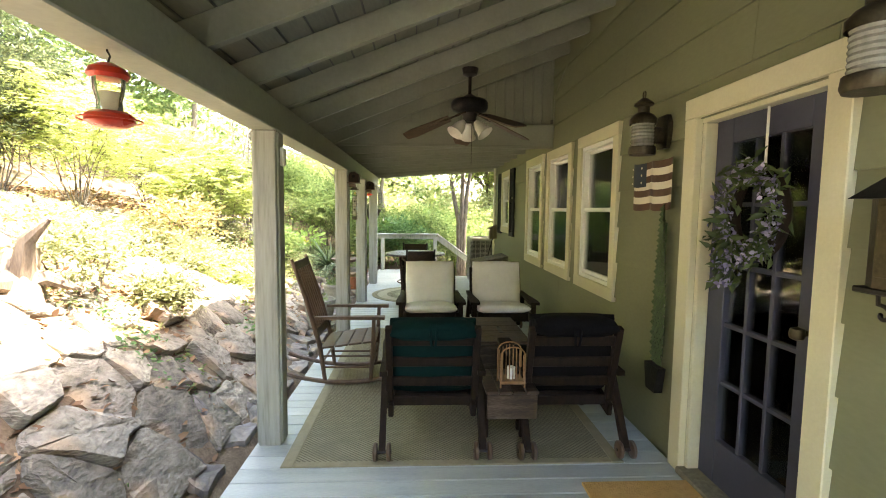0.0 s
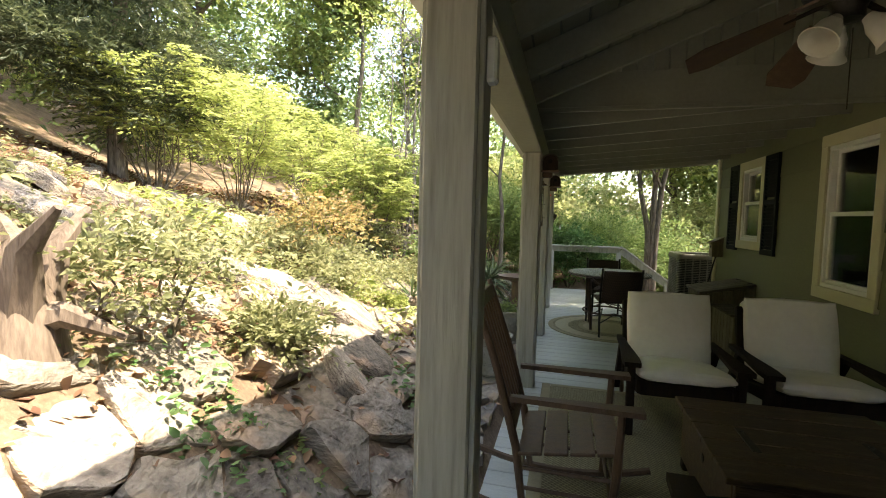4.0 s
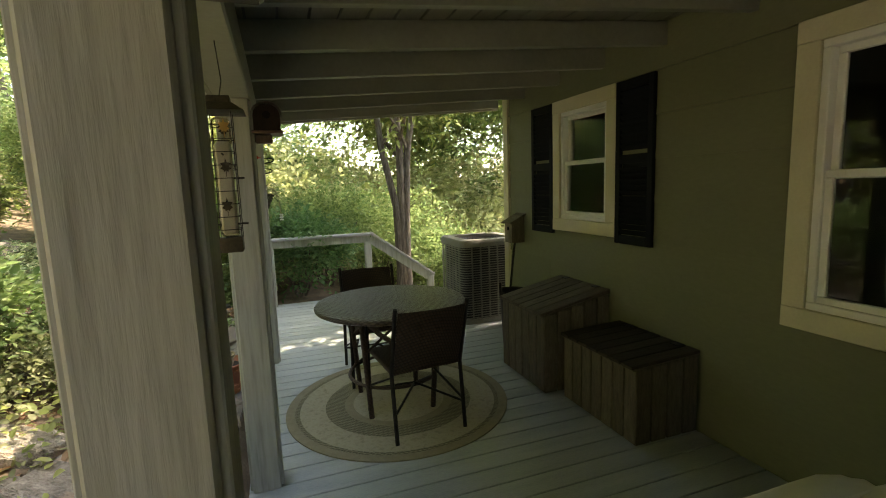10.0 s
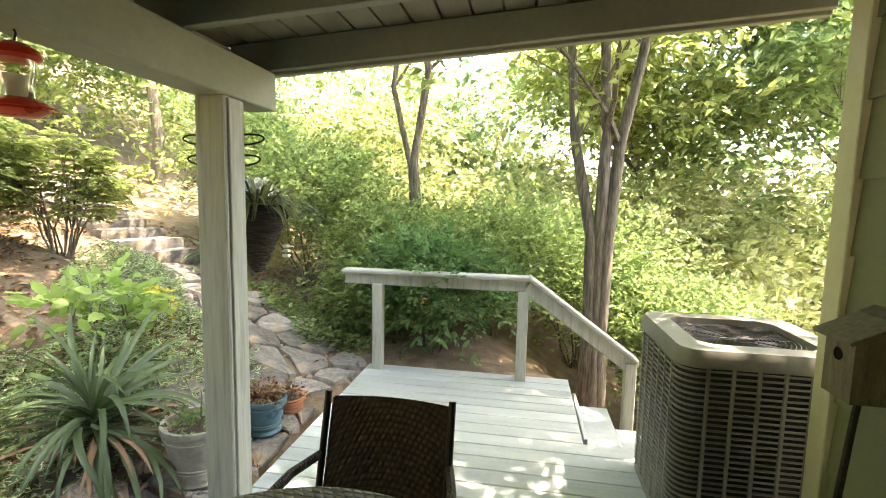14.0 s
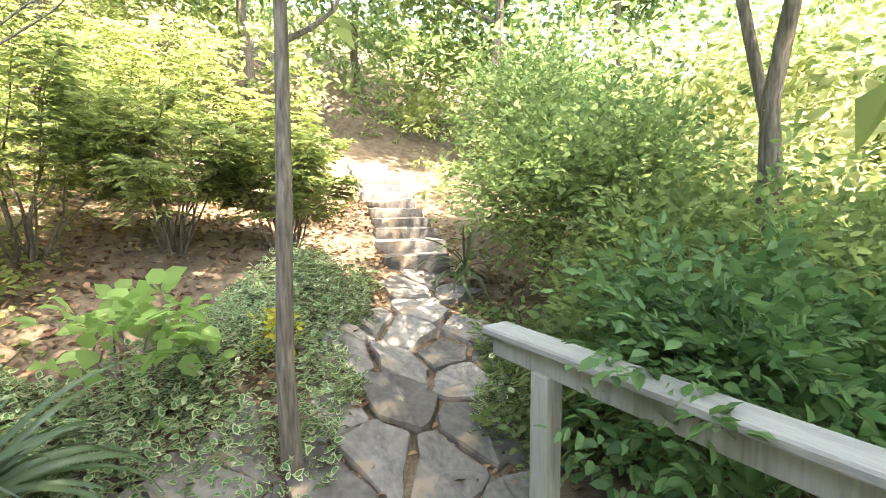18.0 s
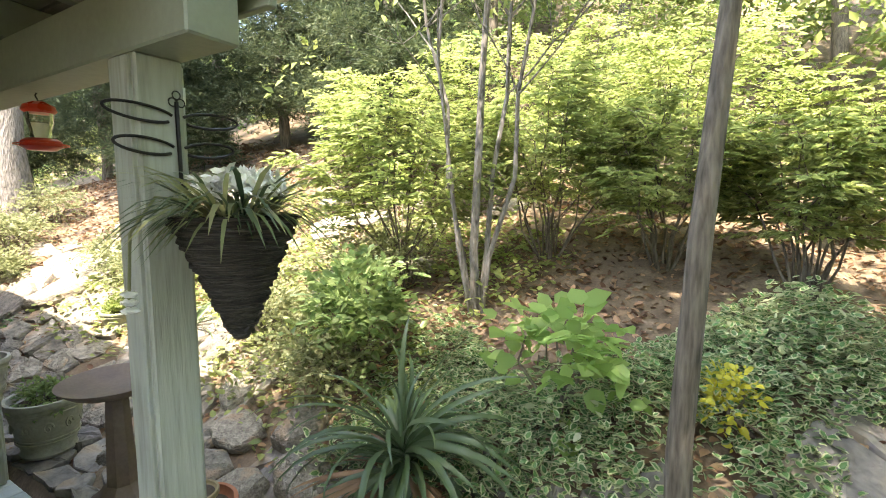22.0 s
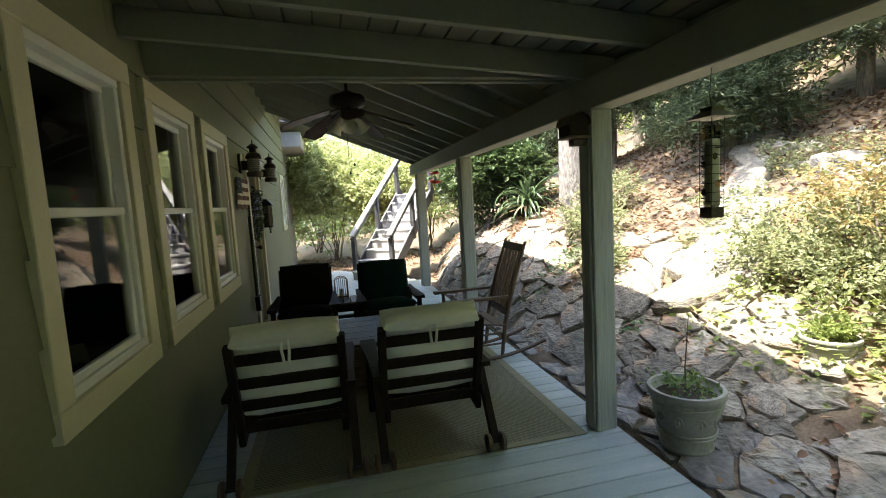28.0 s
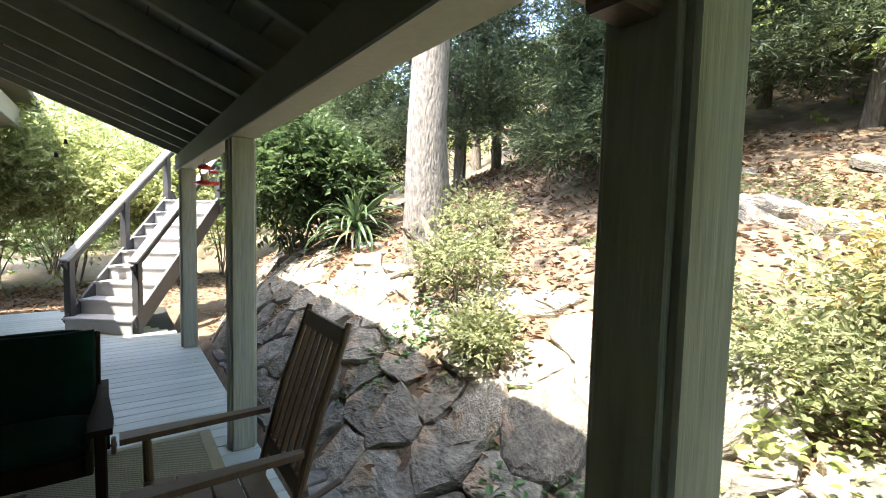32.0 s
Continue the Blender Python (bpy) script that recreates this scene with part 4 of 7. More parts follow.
for i, (x, y, w, h) in enumerate([(-2.5, 3.94, 0.5, 0.7), (-2.25, 4.52, 0.17, 0.30), (-2.85, 6.57, 0.55, 0.6), (-2.9, 6.01, 0.5, 0.55), (-3.4, 6.2, 0.5, 0.6), (-2.89, 8.26, 0.5, 0.5), (-2.47, 9.23, 0.4, 0.55), (-3.1, 3.32, 0.5, 0.8), (-3.58, 8.84, 0.6, 0.8)]):
    shrub("low_shrub", "small grey-green shrub growing between stones", x, y, w * 0.75, h * 0.65, m_leaf_grey, 190, 12, 0.042, seed=40 + i, reach=0.22, group="low shrubs", stems=5)
for i, (x, y, h, w) in enumerate([(-5.2, 0.3, 5.0, 1.5), (-6.4, 2.6, 5.5, 1.6), (-4.4, -1.4, 4.2, 1.3), (-7.5, 5.0, 5.0, 1.5), (-6.8, -0.6, 6.0, 1.7), (-8.8, 3.4, 6.0, 1.8), (-5.0, 3.4, 2.4, 1.0), (-6.2, 7.0, 5.0, 1.2), (-8.2, 6.4, 5.0, 1.7), (-7.0, 3.7, 4.5, 1.5), (-9.6, 5.2, 6.0, 2.0)]):
    cedar(x, y, h, w, 60 + i)
BAMBOO = [(0.3, -5.6, 1.5, 3.6), (-1.3, -5.0, 1.2, 3.0), (1.8, -6.8, 1.6, 3.9), (-2.6, -5.8, 1.5, 3.8), (0.9, -8.6, 1.8, 4.2), (3.4, -6.2, 1.4, 3.4)]
for i, (x, y, w, h) in enumerate(BAMBOO):
    shrub("willow_shrub", "tall bright yellow-green bush with fine leaves beyond the deck", x, y, w, h, m_leaf_pale, 1250, 13, 0.12, seed=80 + i, aspect=0.36, reach=0.55, stems=12, up=0.5, wild=0.5, shell=0.35, group="bushes beyond the stairs")
shrub("laurel", "glossy dark green laurel above the stone bank", -2.6, 0.4, 0.9, 1.7, m_leaf_dark, 1500, 14, 0.10, seed=95, reach=0.3, aspect=0.4)
shrub("laurel", "glossy laurel beside the garden stairs", -2.9, -1.2, 1.0, 1.9, m_leaf_dark, 1500, 14, 0.10, seed=96, reach=0.3, aspect=0.4)

# added tree, trunk hidden by the house: its crown only blocks sun over the garden
tree("unseen_shade_tree", "tall leaning tree added out of view behind the house to dapple the garden with shade", 3.4, 11.7, [(-1.3, -0.7, 8.6, 0.13), (-0.4, 0.3, 9.2, 0.12), (-2.0, 0.3, 8.8, 0.10)], m_leaf, 2100, 11, 0.12, 36, m_bark, 1.8, z0=-0.6, reach=0.6)
tree("forked_tree", "three-stemmed tree with rough brown bark behind the rail", 0.93, 12.95, [(-0.75, 0.3, 6.6, 0.075), (-0.05, 0.1, 7.0, 0.08), (0.75, 0.3, 6.4, 0.08)], m_leaf_lime, 1300, 11, 0.11, 31, m_bark, 1.5, z0=-0.7, reach=0.55, fork=(0.16, 1.9))
tree("slim_tree", "slim woodland tree rising out of the shrubs beyond the rail", -1.3, 14.4, [(0.3, -0.3, 7.8, 0.07), (-0.5, 0.2, 7.4, 0.055)], m_leaf_lime, 900, 11, 0.11, 37, m_bark, 1.3, reach=0.55)
tree("pine_tree", "large straight tree trunk with pale scaly bark on the bank", -2.92, 2.9, [(0.1, 0.0, 9.0, 0.21)], m_leaf_cedar, 1500, 12, 0.12, 32, m_bark_pale, 1.2)
tree("young_tree", "slim young tree trunk rising from the ground cover", -2.03, 11.38, [(0.02, 0.03, 5.0, 0.047)], m_leaf_lime, 500, 10, 0.11, 33, m_bark, 0.6)
tree("sapling", "pale multi-stemmed sapling with thin upright branches", -3.44, 9.87, [(0.15, 0.2, 4.2, 0.036), (-0.5, 0.3, 4.0, 0.024), (0.1, -0.6, 3.8, 0.02), (-0.2, 0.7, 3.9, 0.022), (0.5, -0.2, 4.4, 0.018)], m_leaf_lime, 300, 8, 0.07, 34, m_bark_pale, 0.6)
for i, (x, y, h) in enumerate([(-9, 9.5, 8), (-10.5, 13, 9), (-8.0, 17.5, 8), (-7.0, 20.5, 8.5), (2.6, 18.5, 8), (5.5, 17, 8), (-12, 6, 9), (-11, 0.5, 9), (-9, -4, 8.5), (-5, -9, 8), (4.5, -11, 8), (7.5, 21, 9), (-14, 17, 10)]):
    tree("woodland_tree", "leafy green woodland tree on the slope", x, y, [(r.normal(0, 0.4), r.normal(0, 0.4), h, 0.13)], (m_leaf_lime, m_leaf, m_leaf_lime, m_leaf)[i % 4], 2300, 10, 0.16, 200 + i, m_bark, 1.25, reach=0.6, group="woodland trees")
# far woods: undergrowth over the slope, and the tree line
wr = np.random.default_rng(5)
wblobs = []
while len(wblobs) < 230:
    x, y = wr.uniform(-26, 14), wr.uniform(-20, 34)
    if (x > -7.5 and -3 < y < 16.4) or (1.0 < x < 8 and -9 < y < 12) or (-4 < x < 5 and -9 < y < 0):
        continue
    hh = wr.uniform(0.8, 2.4)
    wblobs.append((x, y, ground_at(x, y) + hh * 0.45, wr.uniform(0.9, 1.9), wr.uniform(0.9, 1.9), hh * 0.6))
for nm, sl, mt in (("undergrowth", slice(0, 130), m_leaf_lime), ("brushwood", slice(130, 230), m_leaf)):
    me = crown_mesh(nm, wblobs[sl], mt, 12000 if nm == "undergrowth" else 9000, 9, 0.15, 0.5, 0.55, 0.3, 0.2, 300 + len(nm))
    tagged(new(nm, me), "bright green undergrowth covering the wooded slope", "undergrowth", kind="stuff")
tl = []
for i in range(60):
    a = math.pi * (0.02 + 1.5 * i / 60)
    d = wr.uniform(24, 36)
    x, y = d * math.cos(a) - 4, d * math.sin(a) * 0.9 + 6
    if wr.random() < 0.22:
        continue
    tl.append((x, y, ground_at(x, y) + wr.uniform(2, 6), wr.uniform(2, 3.5), wr.uniform(2, 3.5), wr.uniform(2, 4)))
for i in range(95):
    a = math.pi * (0.30 + 0.85 * i / 95)
    d = wr.uniform(11, 19)
    x, y = d * math.cos(a) - 1, d * math.sin(a) * 0.85 + 9
    if x > -9 and y < 16.5:
        continue
    gap = -7 < x < 0
    tl.append((x, y, ground_at(x, y) + wr.uniform(0.8, 3.2 if gap else 5.5), wr.uniform(1.0, 2.0), wr.uniform(1.0, 2.0), wr.uniform(0.7, 1.6)))
for i in range(26):
    x, y = wr.uniform(-16, 12), wr.uniform(-30, -18)
    tl.append((x, y, ground_at(x, y) + wr.uniform(1, 5), 3, 3, wr.uniform(2, 4)))
thicket = []
for i in range(90):
    x, y = wr.uniform(-4.5, 10), wr.uniform(15.2, 23)
    hh = wr.uniform(1.0, 3.6) if y > 17 else wr.uniform(0.8, 2.2)
    thicket.append((x, y, ground_at(x, y) + hh * 0.75, wr.uniform(0.8, 1.6), wr.uniform(0.8, 1.6), wr.uniform(0.5, 1.0)))
tagged(new("thicket", crown_mesh("thicket", thicket, m_leaf_pale, 8000, 9, 0.13, 0.5, 0.5, 0.35, 0.25, 410, 0.3)), "sunlit yellow-green thicket beyond the deck", "undergrowth", kind="stuff")
tagged(new("far_woods", crown_mesh("far_woods", tl, m_leaf, 32000, 8, 0.20, 0.5, 0.8, 0.4, 0.2, 400, 0.3)), "pale green trees in the distance", "woods", kind="stuff")

blade_clump("yucca", "large yucca with long arching grey-green leaves", -2.04, 10.2, 125, 0.86, seed=1, group="yuccas", dry=60)
blade_clump("yucca", "yucca with long arching leaves above the bank", -2.85, 1.4, 90, 1.05, seed=2, group="yuccas", dry=14)
blade_clump("yucca", "clump of strappy leaves beside the stone path", -3.7, 13.6, 40, 0.8, seed=3, group="yuccas")
blade_clump("iris_clump", "clump of upright strap leaves in the sunny bed", -2.54, 7.57, 26, 0.62, seed=4, upright=0.45)
blade_clump("iris_clump", "grassy clump beside garden stones", -3.25, 8.6, 26, 0.7, seed=5, upright=0.35)
on_path = lambda x, y: (np.abs(np.interp(x, [p[0] for p in TRAIL[::-1]], [p[1] for p in TRAIL[::-1]]) - y) > 0.50 + 0.16 * np.sin(x * 7.1) * np.sin(y * 5.3 + x))
carpet("ground_cover", "variegated cream and green ground cover around the young tree", -4.1, -1.8, 9.5, 12.9, 62000, 0.047, m_leaf_green, 1, 0.32, keep=lambda x, y: on_path(x, y) & (x > -2.95 - 0.75 * np.clip(y - 10.9, 0, 1.5) + 0.25 * np.sin(y * 3.7)), flat=0.4, rim=m_leaf_cream)
carpet("bed_plants", "pale green low plants in the sunny bed", -5.5, -2.1, 3.4, 9.1, 44000, 0.043, m_leaf_grey, 2, 0.26, keep=lambda x, y: (np.sin(x * 2.1 + 1) + np.sin(y * 1.7) > 0.05) & ((x < -2.75) | (y > 5.9)) & ((y > 4.9) | (x < -3.6)))
carpet("bed_weeds", "fresh green low weeds among the stones", -5.5, -1.9, 5.5, 10.4, 12000, 0.06, m_leaf_lime, 3, 0.22)
shrub("hydrangea", "young plant with big soft light green leaves", -2.6, 10.75, 0.24, 0.62, m_leaf_fresh, 40, 5, 0.10, seed=98, aspect=0.85, reach=0.2)
shrub("hydrangea", "bushy plant with mid-green leaves below the sapling", -2.75, 9.3, 0.36, 0.7, m_leaf, 240, 9, 0.06, seed=99, aspect=0.6, reach=0.2)
carpet("path_edge_plants", "green low plants and ferns beside the flagstone path", -4.2, -1.25, 12.2, 13.7, 9000, 0.06, m_leaf, 9, 0.22, keep=on_path)
carpet("dry_leaf_litter", "brown dry leaves scattered on the slope", -7.5, -1.3, -1.5, 14.8, 40000, 0.06, m_leaf_litter, 4, 0.025, category="leaf litter", flat=0.35)
carpet("stair_leaf_litter", "brown dry leaves lying beyond the deck", -3.5, 3.5, -6.5, -1.9, 7000, 0.07, m_leaf_litter, 5, 0.03, category="leaf litter", flat=0.35)
carpet("creeper", "green creeper hanging over the stone bank", -2.5, -1.5, 2.4, 5.8, 9000, 0.04, m_leaf_green, 6, 0.12, keep=lambda x, y: np.sin(y * 4.2 + x) > 0.66)

carpet("bank_weeds", "small green weeds growing in the joints of the bank", -2.7, -1.5, 0.8, 7.4, 9000, 0.036, m_leaf, 12, 0.07, keep=lambda x, y: np.sin(x * 7.3 + y * 2.1) + np.sin(y * 5.3 - x * 3.0) > 0.95)
shrub("yellow_flowers", "small clump of yellow leaves beside the path", -2.77, 11.5, 0.12, 0.3, m_leaf_yellow, 40, 7, 0.035, seed=120, aspect=0.6, reach=0.08, stems=3, category="flower")
# ---- materials of the things ----
def woven(name, a, b, sx, sy, rough=0.6, bump=0.8):
    """A basket weave: slanted strands in offset rows, dark in the gaps."""
    m, nt, bs = node_mat(name)
    n, l = nt.nodes, nt.links
    tc, sep = n.new("ShaderNodeTexCoord"), n.new("ShaderNodeSeparateXYZ")
    l.new(tc.outputs["Object"], sep.inputs[0])

    def calc(op, p, q=0.0):
        e = n.new("ShaderNodeMath")
        e.operation = op
        for k, v in ((0, p), (1, q)):
            if isinstance(v, float):
                e.inputs[k].default_value = v
            else:
                l.new(v, e.inputs[k])
        return e.outputs[0]

    v = calc("DIVIDE", calc("ADD", sep.outputs[1], sep.outputs[2]), sy)
    row, across = calc("FLOOR", v), calc("FRACT", v)
    u = calc("ADD", calc("DIVIDE", sep.outputs[0], sx), calc("ADD", calc("MULTIPLY", row, 0.5), calc("MULTIPLY", across, 0.35)))
    h = calc("MULTIPLY", calc("ABSOLUTE", calc("SINE", calc("MULTIPLY", u, math.pi))), calc("SINE", calc("MULTIPLY", across, math.pi)))
    h = calc("POWER", h, 0.6)
    no = n.new("ShaderNodeTexNoise")
    no.inputs["Scale"].default_value, no.inputs["Detail"].default_value = 14.0, 5.0
    l.new(tc.outputs["Object"], no.inputs["Vector"])
    tint, mix = n.new("ShaderNodeMix"), n.new("ShaderNodeMix")
    tint.data_type = mix.data_type = "RGBA"
    tint.inputs[6].default_value, tint.inputs[7].default_value = (*a, 1), (*b, 1)
    mix.inputs[6].default_value = (a[0] * 0.2, a[1] * 0.2, a[2] * 0.2, 1)
    l.new(no.outputs[0], tint.inputs[0]), l.new(tint.outputs[2], mix.inputs[7]), l.new(h, mix.inputs[0])
    l.new(mix.outputs[2], bs.inputs["Base Color"])
    bp = n.new("ShaderNodeBump")
    bp.inputs["Strength"].default_value, bp.inputs["Distance"].default_value = min(1.0, bump), 0.005
    l.new(h, bp.inputs["Height"]), l.new(bp.outputs[0], bs.inputs["Normal"])
    bs.inputs["Roughness"].default_value = rough
    return m


m_wood_dark = surface("dark_stained_wood", [(0.009, 0.0065, 0.005), (0.028, 0.018, 0.013)], 0.72, 6, (6, 6, 1), 0.3, 40, spec=0.15)
m_cane = surface("honey_cane", [(0.16, 0.085, 0.04), (0.30, 0.17, 0.085)], 0.5, 9, (4, 4, 1), 0.3, 40)
m_wood_brown = surface("brown_wood", [(0.06, 0.036, 0.024), (0.14, 0.09, 0.058)], 0.5, 6, (4, 4, 1), 0.3, 40)
m_wood_table = surface("worn_table_wood", [(0.025, 0.016, 0.011), (0.065, 0.042, 0.028), (0.15, 0.115, 0.085)], 0.55, 5, (1, 6, 6), 0.5, 30, spec=0.35, piece=0.3)
m_wood_grey = surface("weathered_grey_wood", [(0.07, 0.062, 0.040), (0.19, 0.168, 0.112)], 0.8, 9, (5, 5, 1), 0.7, 40, piece=0.3)
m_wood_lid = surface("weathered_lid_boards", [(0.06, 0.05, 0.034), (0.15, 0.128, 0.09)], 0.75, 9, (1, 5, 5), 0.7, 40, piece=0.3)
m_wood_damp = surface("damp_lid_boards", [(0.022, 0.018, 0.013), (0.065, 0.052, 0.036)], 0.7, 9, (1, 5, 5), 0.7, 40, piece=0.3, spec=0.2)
m_cream = surface("cream_cloth", [(0.78, 0.775, 0.73), (0.88, 0.875, 0.83)], 0.9, 7, (1, 1, 1), 0.35, 25)
m_teal = surface("teal_cloth", [(0.001, 0.013, 0.013), (0.002, 0.022, 0.021)], 0.95, 8, (1, 1, 1), 0.3, 60, spec=0.1)
m_black = surface("black_cloth", [(0.004, 0.004, 0.005), (0.009, 0.009, 0.010)], 0.95, 8, (1, 1, 1), 0.3, 60, spec=0.1)
m_wicker = woven("dark_wicker", (0.045, 0.026, 0.018), (0.075, 0.042, 0.030), 0.020, 0.014)
m_wicker_top = woven("woven_tabletop", (0.075, 0.056, 0.046), (0.17, 0.135, 0.115), 0.030, 0.021, 0.28, 1.0)
m_iron = surface("black_iron", [(0.012, 0.012, 0.012), (0.035, 0.032, 0.03)], 0.45, 20, (1, 1, 1), 0.2, 80, metal=0.6)
m_bronze = surface("aged_bronze", [(0.03, 0.027, 0.018), (0.09, 0.075, 0.05)], 0.45, 14, (1, 1, 1), 0.25, 70, metal=0.7)
m_rug = woven("woven_rug", (0.26, 0.24, 0.15), (0.38, 0.345, 0.23), 0.03, 0.012, 0.95, 0.7)
m_rug_edge = surface("rug_border", [(0.22, 0.20, 0.13), (0.30, 0.27, 0.18)], 0.95, 20, (1, 1, 1), 0.4, 150)
m_rug_ring = surface("rug_ring", [(0.24, 0.21, 0.14), (0.40, 0.36, 0.26), (0.30, 0.27, 0.18)], 0.95, 22, (1, 1, 1), 0.4, 60)
m_ac = surface("grey_painted_steel", [(0.20, 0.20, 0.18), (0.29, 0.285, 0.26)], 0.42, 8, (1, 1, 1), 0.1, 60, metal=0.2)
m_ac_dark = surface("dark_coil", [(0.02, 0.02, 0.02), (0.05, 0.05, 0.05)], 0.6, 60, (1, 1, 1), 0.4, 200)
m_shutter = surface("black_shutter", [(0.005, 0.007, 0.008), (0.012, 0.015, 0.017)], 0.7, 8, (1, 1, 1), 0.1, 60, spec=0.12)
m_door = surface("slate_blue_door", [(0.040, 0.046, 0.076), (0.058, 0.065, 0.10)], 0.45, 6, (1, 1, 1), 0.1, 50)
m_red = surface("red_plastic", [(0.50, 0.03, 0.015), (0.62, 0.05, 0.025)], 0.3, 10, (1, 1, 1), 0.0, 40)
m_clear = glassy("clear_plastic", (0.88, 0.86, 0.78), 0.45)
m_terra = surface("terracotta", [(0.30, 0.11, 0.06), (0.42, 0.18, 0.10)], 0.85, 10, (1, 1, 1), 0.3, 60)
m_pot = surface("pale_stone_pot", [(0.20, 0.20, 0.165), (0.40, 0.39, 0.335)], 0.8, 8, (1, 1, 1), 0.5, 40)
m_pot_tan = surface("tan_clay", [(0.22, 0.17, 0.09), (0.34, 0.27, 0.15)], 0.8, 9, (1, 1, 1), 0.3, 50)
m_pot_blue = surface("blue_glazed_pot", [(0.04, 0.10, 0.14), (0.08, 0.17, 0.20)], 0.3, 9, (1, 1, 1), 0.2, 40)
m_soil = surface("potting_soil", [(0.03, 0.022, 0.016), (0.09, 0.065, 0.045)], 0.95, 20, (1, 1, 1), 1.0, 80)
m_bath = surface("brown_birdbath", [(0.11, 0.075, 0.055), (0.20, 0.14, 0.105)], 0.6, 8, (1, 1, 1), 0.3, 60)
m_twig = surface("twig_basket", [(0.006, 0.005, 0.004), (0.04, 0.034, 0.028), (0.11, 0.095, 0.08)], 0.9, 16, (0.6, 0.6, 16), 1.0, 30, relief=0.02)
m_lamp = surface("cloudy_lamp_glass", [(0.15, 0.155, 0.13), (0.30, 0.30, 0.26)], 0.18, 10, (1, 1, 0.3), 0.1, 60, spec=0.6)
m_opal = surface("opal_glass", [(0.72, 0.70, 0.62), (0.80, 0.78, 0.70)], 0.3, 10, (1, 1, 1), 0.0, 40)
m_coir = surface("coir_mat", [(0.38, 0.22, 0.07), (0.50, 0.31, 0.11)], 0.95, 30, (1, 1, 1), 0.8, 150)
m_stairs = surface("grey_stair_paint", [(0.34, 0.33, 0.33), (0.46, 0.45, 0.44)], 0.55, 5, (1, 1, 1), 0.2, 50, piece=0.04)
m_stair_post = surface("dark_stair_paint", [(0.05, 0.05, 0.055), (0.085, 0.085, 0.09)], 0.5, 6, (1, 1, 1), 0.2, 50)
m_handrail = surface("weathered_rail_cap", [(0.26, 0.26, 0.25), (0.40, 0.40, 0.37)], 0.7, 6, (1, 6, 6), 0.4, 40)
m_driftwood = surface("driftwood", [(0.06, 0.044, 0.032), (0.22, 0.18, 0.14)], 0.85, 7, (3, 3, 0.5), 1.0, 30)
m_statue = surface("dark_cast_stone", [(0.05, 0.045, 0.04), (0.12, 0.11, 0.095)], 0.8, 12, (1, 1, 1), 0.5, 50)
m_petal = surface("white_petal", [(0.70, 0.70, 0.64), (0.82, 0.82, 0.76)], 0.7, 20, (1, 1, 1), 0.1, 60)
m_lilac = leafy("lilac_petal", (0.24, 0.22, 0.42), (0.50, 0.48, 0.66), 0.6, 0.3)
m_blind = surface("bamboo_blind", [(0.30, 0.17, 0.07), (0.46, 0.28, 0.13)], 0.7, 8, (1, 1, 8), 0.5, 60)
m_flagred, m_flagblue, m_flagwhite = (surface(n, c, 0.6, 10) for n, c in (("flag_red", [(0.06, 0.03, 0.018), (0.105, 0.055, 0.034)]), ("flag_blue", [(0.012, 0.022, 0.034), (0.022, 0.04, 0.055)]), ("flag_white", [(0.62, 0.58, 0.45), (0.70, 0.66, 0.53)])))
m_topiary = surface("green_tin", [(0.025, 0.05, 0.02), (0.07, 0.115, 0.045)], 0.5, 18, (1, 1, 1), 0.3, 60, metal=0.3)


def soft_box(c, s, m=None, puff=0.25, n=6, seed=0):
    """A stuffed cushion: rounded, puffed and slightly creased."""
    r = np.random.default_rng(seed)
    g, verts, faces, index = Geo(), [], [], {}
    for a in range(3):
        for sg in (-1, 1):
            for i in range(n):
                for j in range(n):
                    ring = []
                    for di, dj in ((0, 0), (1, 0), (1, 1), (0, 1)):
                        p = [0.0, 0.0, 0.0]
                        p[a] = float(sg)
                        o = [k for k in range(3) if k != a]
                        p[o[0]], p[o[1]] = -1 + 2 * (i + di) / n, -1 + 2 * (j + dj) / n
                        key = tuple(round(v, 4) for v in p)
                        if key not in index:
                            index[key] = len(verts)
                            v = Vector(p)
                            w = Vector([math.copysign(abs(q) ** 0.85, q) for q in v])
                            thin = min(range(3), key=lambda k: s[k])
                            f = 1.0
                            for k in range(3):
                                if k != thin:
                                    f *= (1 - abs(v[k]) ** 4 * 0.45)
                            w[thin] *= f
                            for k in range(3):
                                if k != thin:
                                    w[k] *= 1 - 0.05 * abs(v[thin])
                            w = Vector([w[k] * s[k] / 2 for k in range(3)])
                            w += Vector(r.normal(0, 0.0025, 3))
                            verts.append(w)
                        ring.append(index[key])
                    faces.append(ring)
    t = Matrix.Translation(c) @ (m or Matrix())
    return g.add([t @ v for v in verts], faces)


# ---- door ----
y0, y1, z0, z1 = OPEN["door_1"]
door = tagged(new("door_1"), "slate blue glazed door in a cream frame, closed", "door", kind="structure")
frame_boards(door, m_trim, y0 - 0.11, y1 + 0.11, 0.0, z1 + 0.11, 0.11, WX - 0.014, 0.045, sill=False, name="door_trim")
frame_boards(door, m_trim, y0, y1, 0.0, z1, 0.03, WX + 0.06, 0.12, sill=False, name="jamb")
part("threshold", Geo().box((WX + 0.03, (y0 + y1) / 2, 0.02), (0.16, y1 - y0, 0.04), 0.006), m_wood_grey, door)
a, b = y0 + 0.035, y1 - 0.035
DX = WX + 0.085
for yy in (a + 0.065, b - 0.065):
    part("stile", Geo().box((DX, yy, 1.0), (0.045, 0.13, 1.92), 0.004), m_door, door)
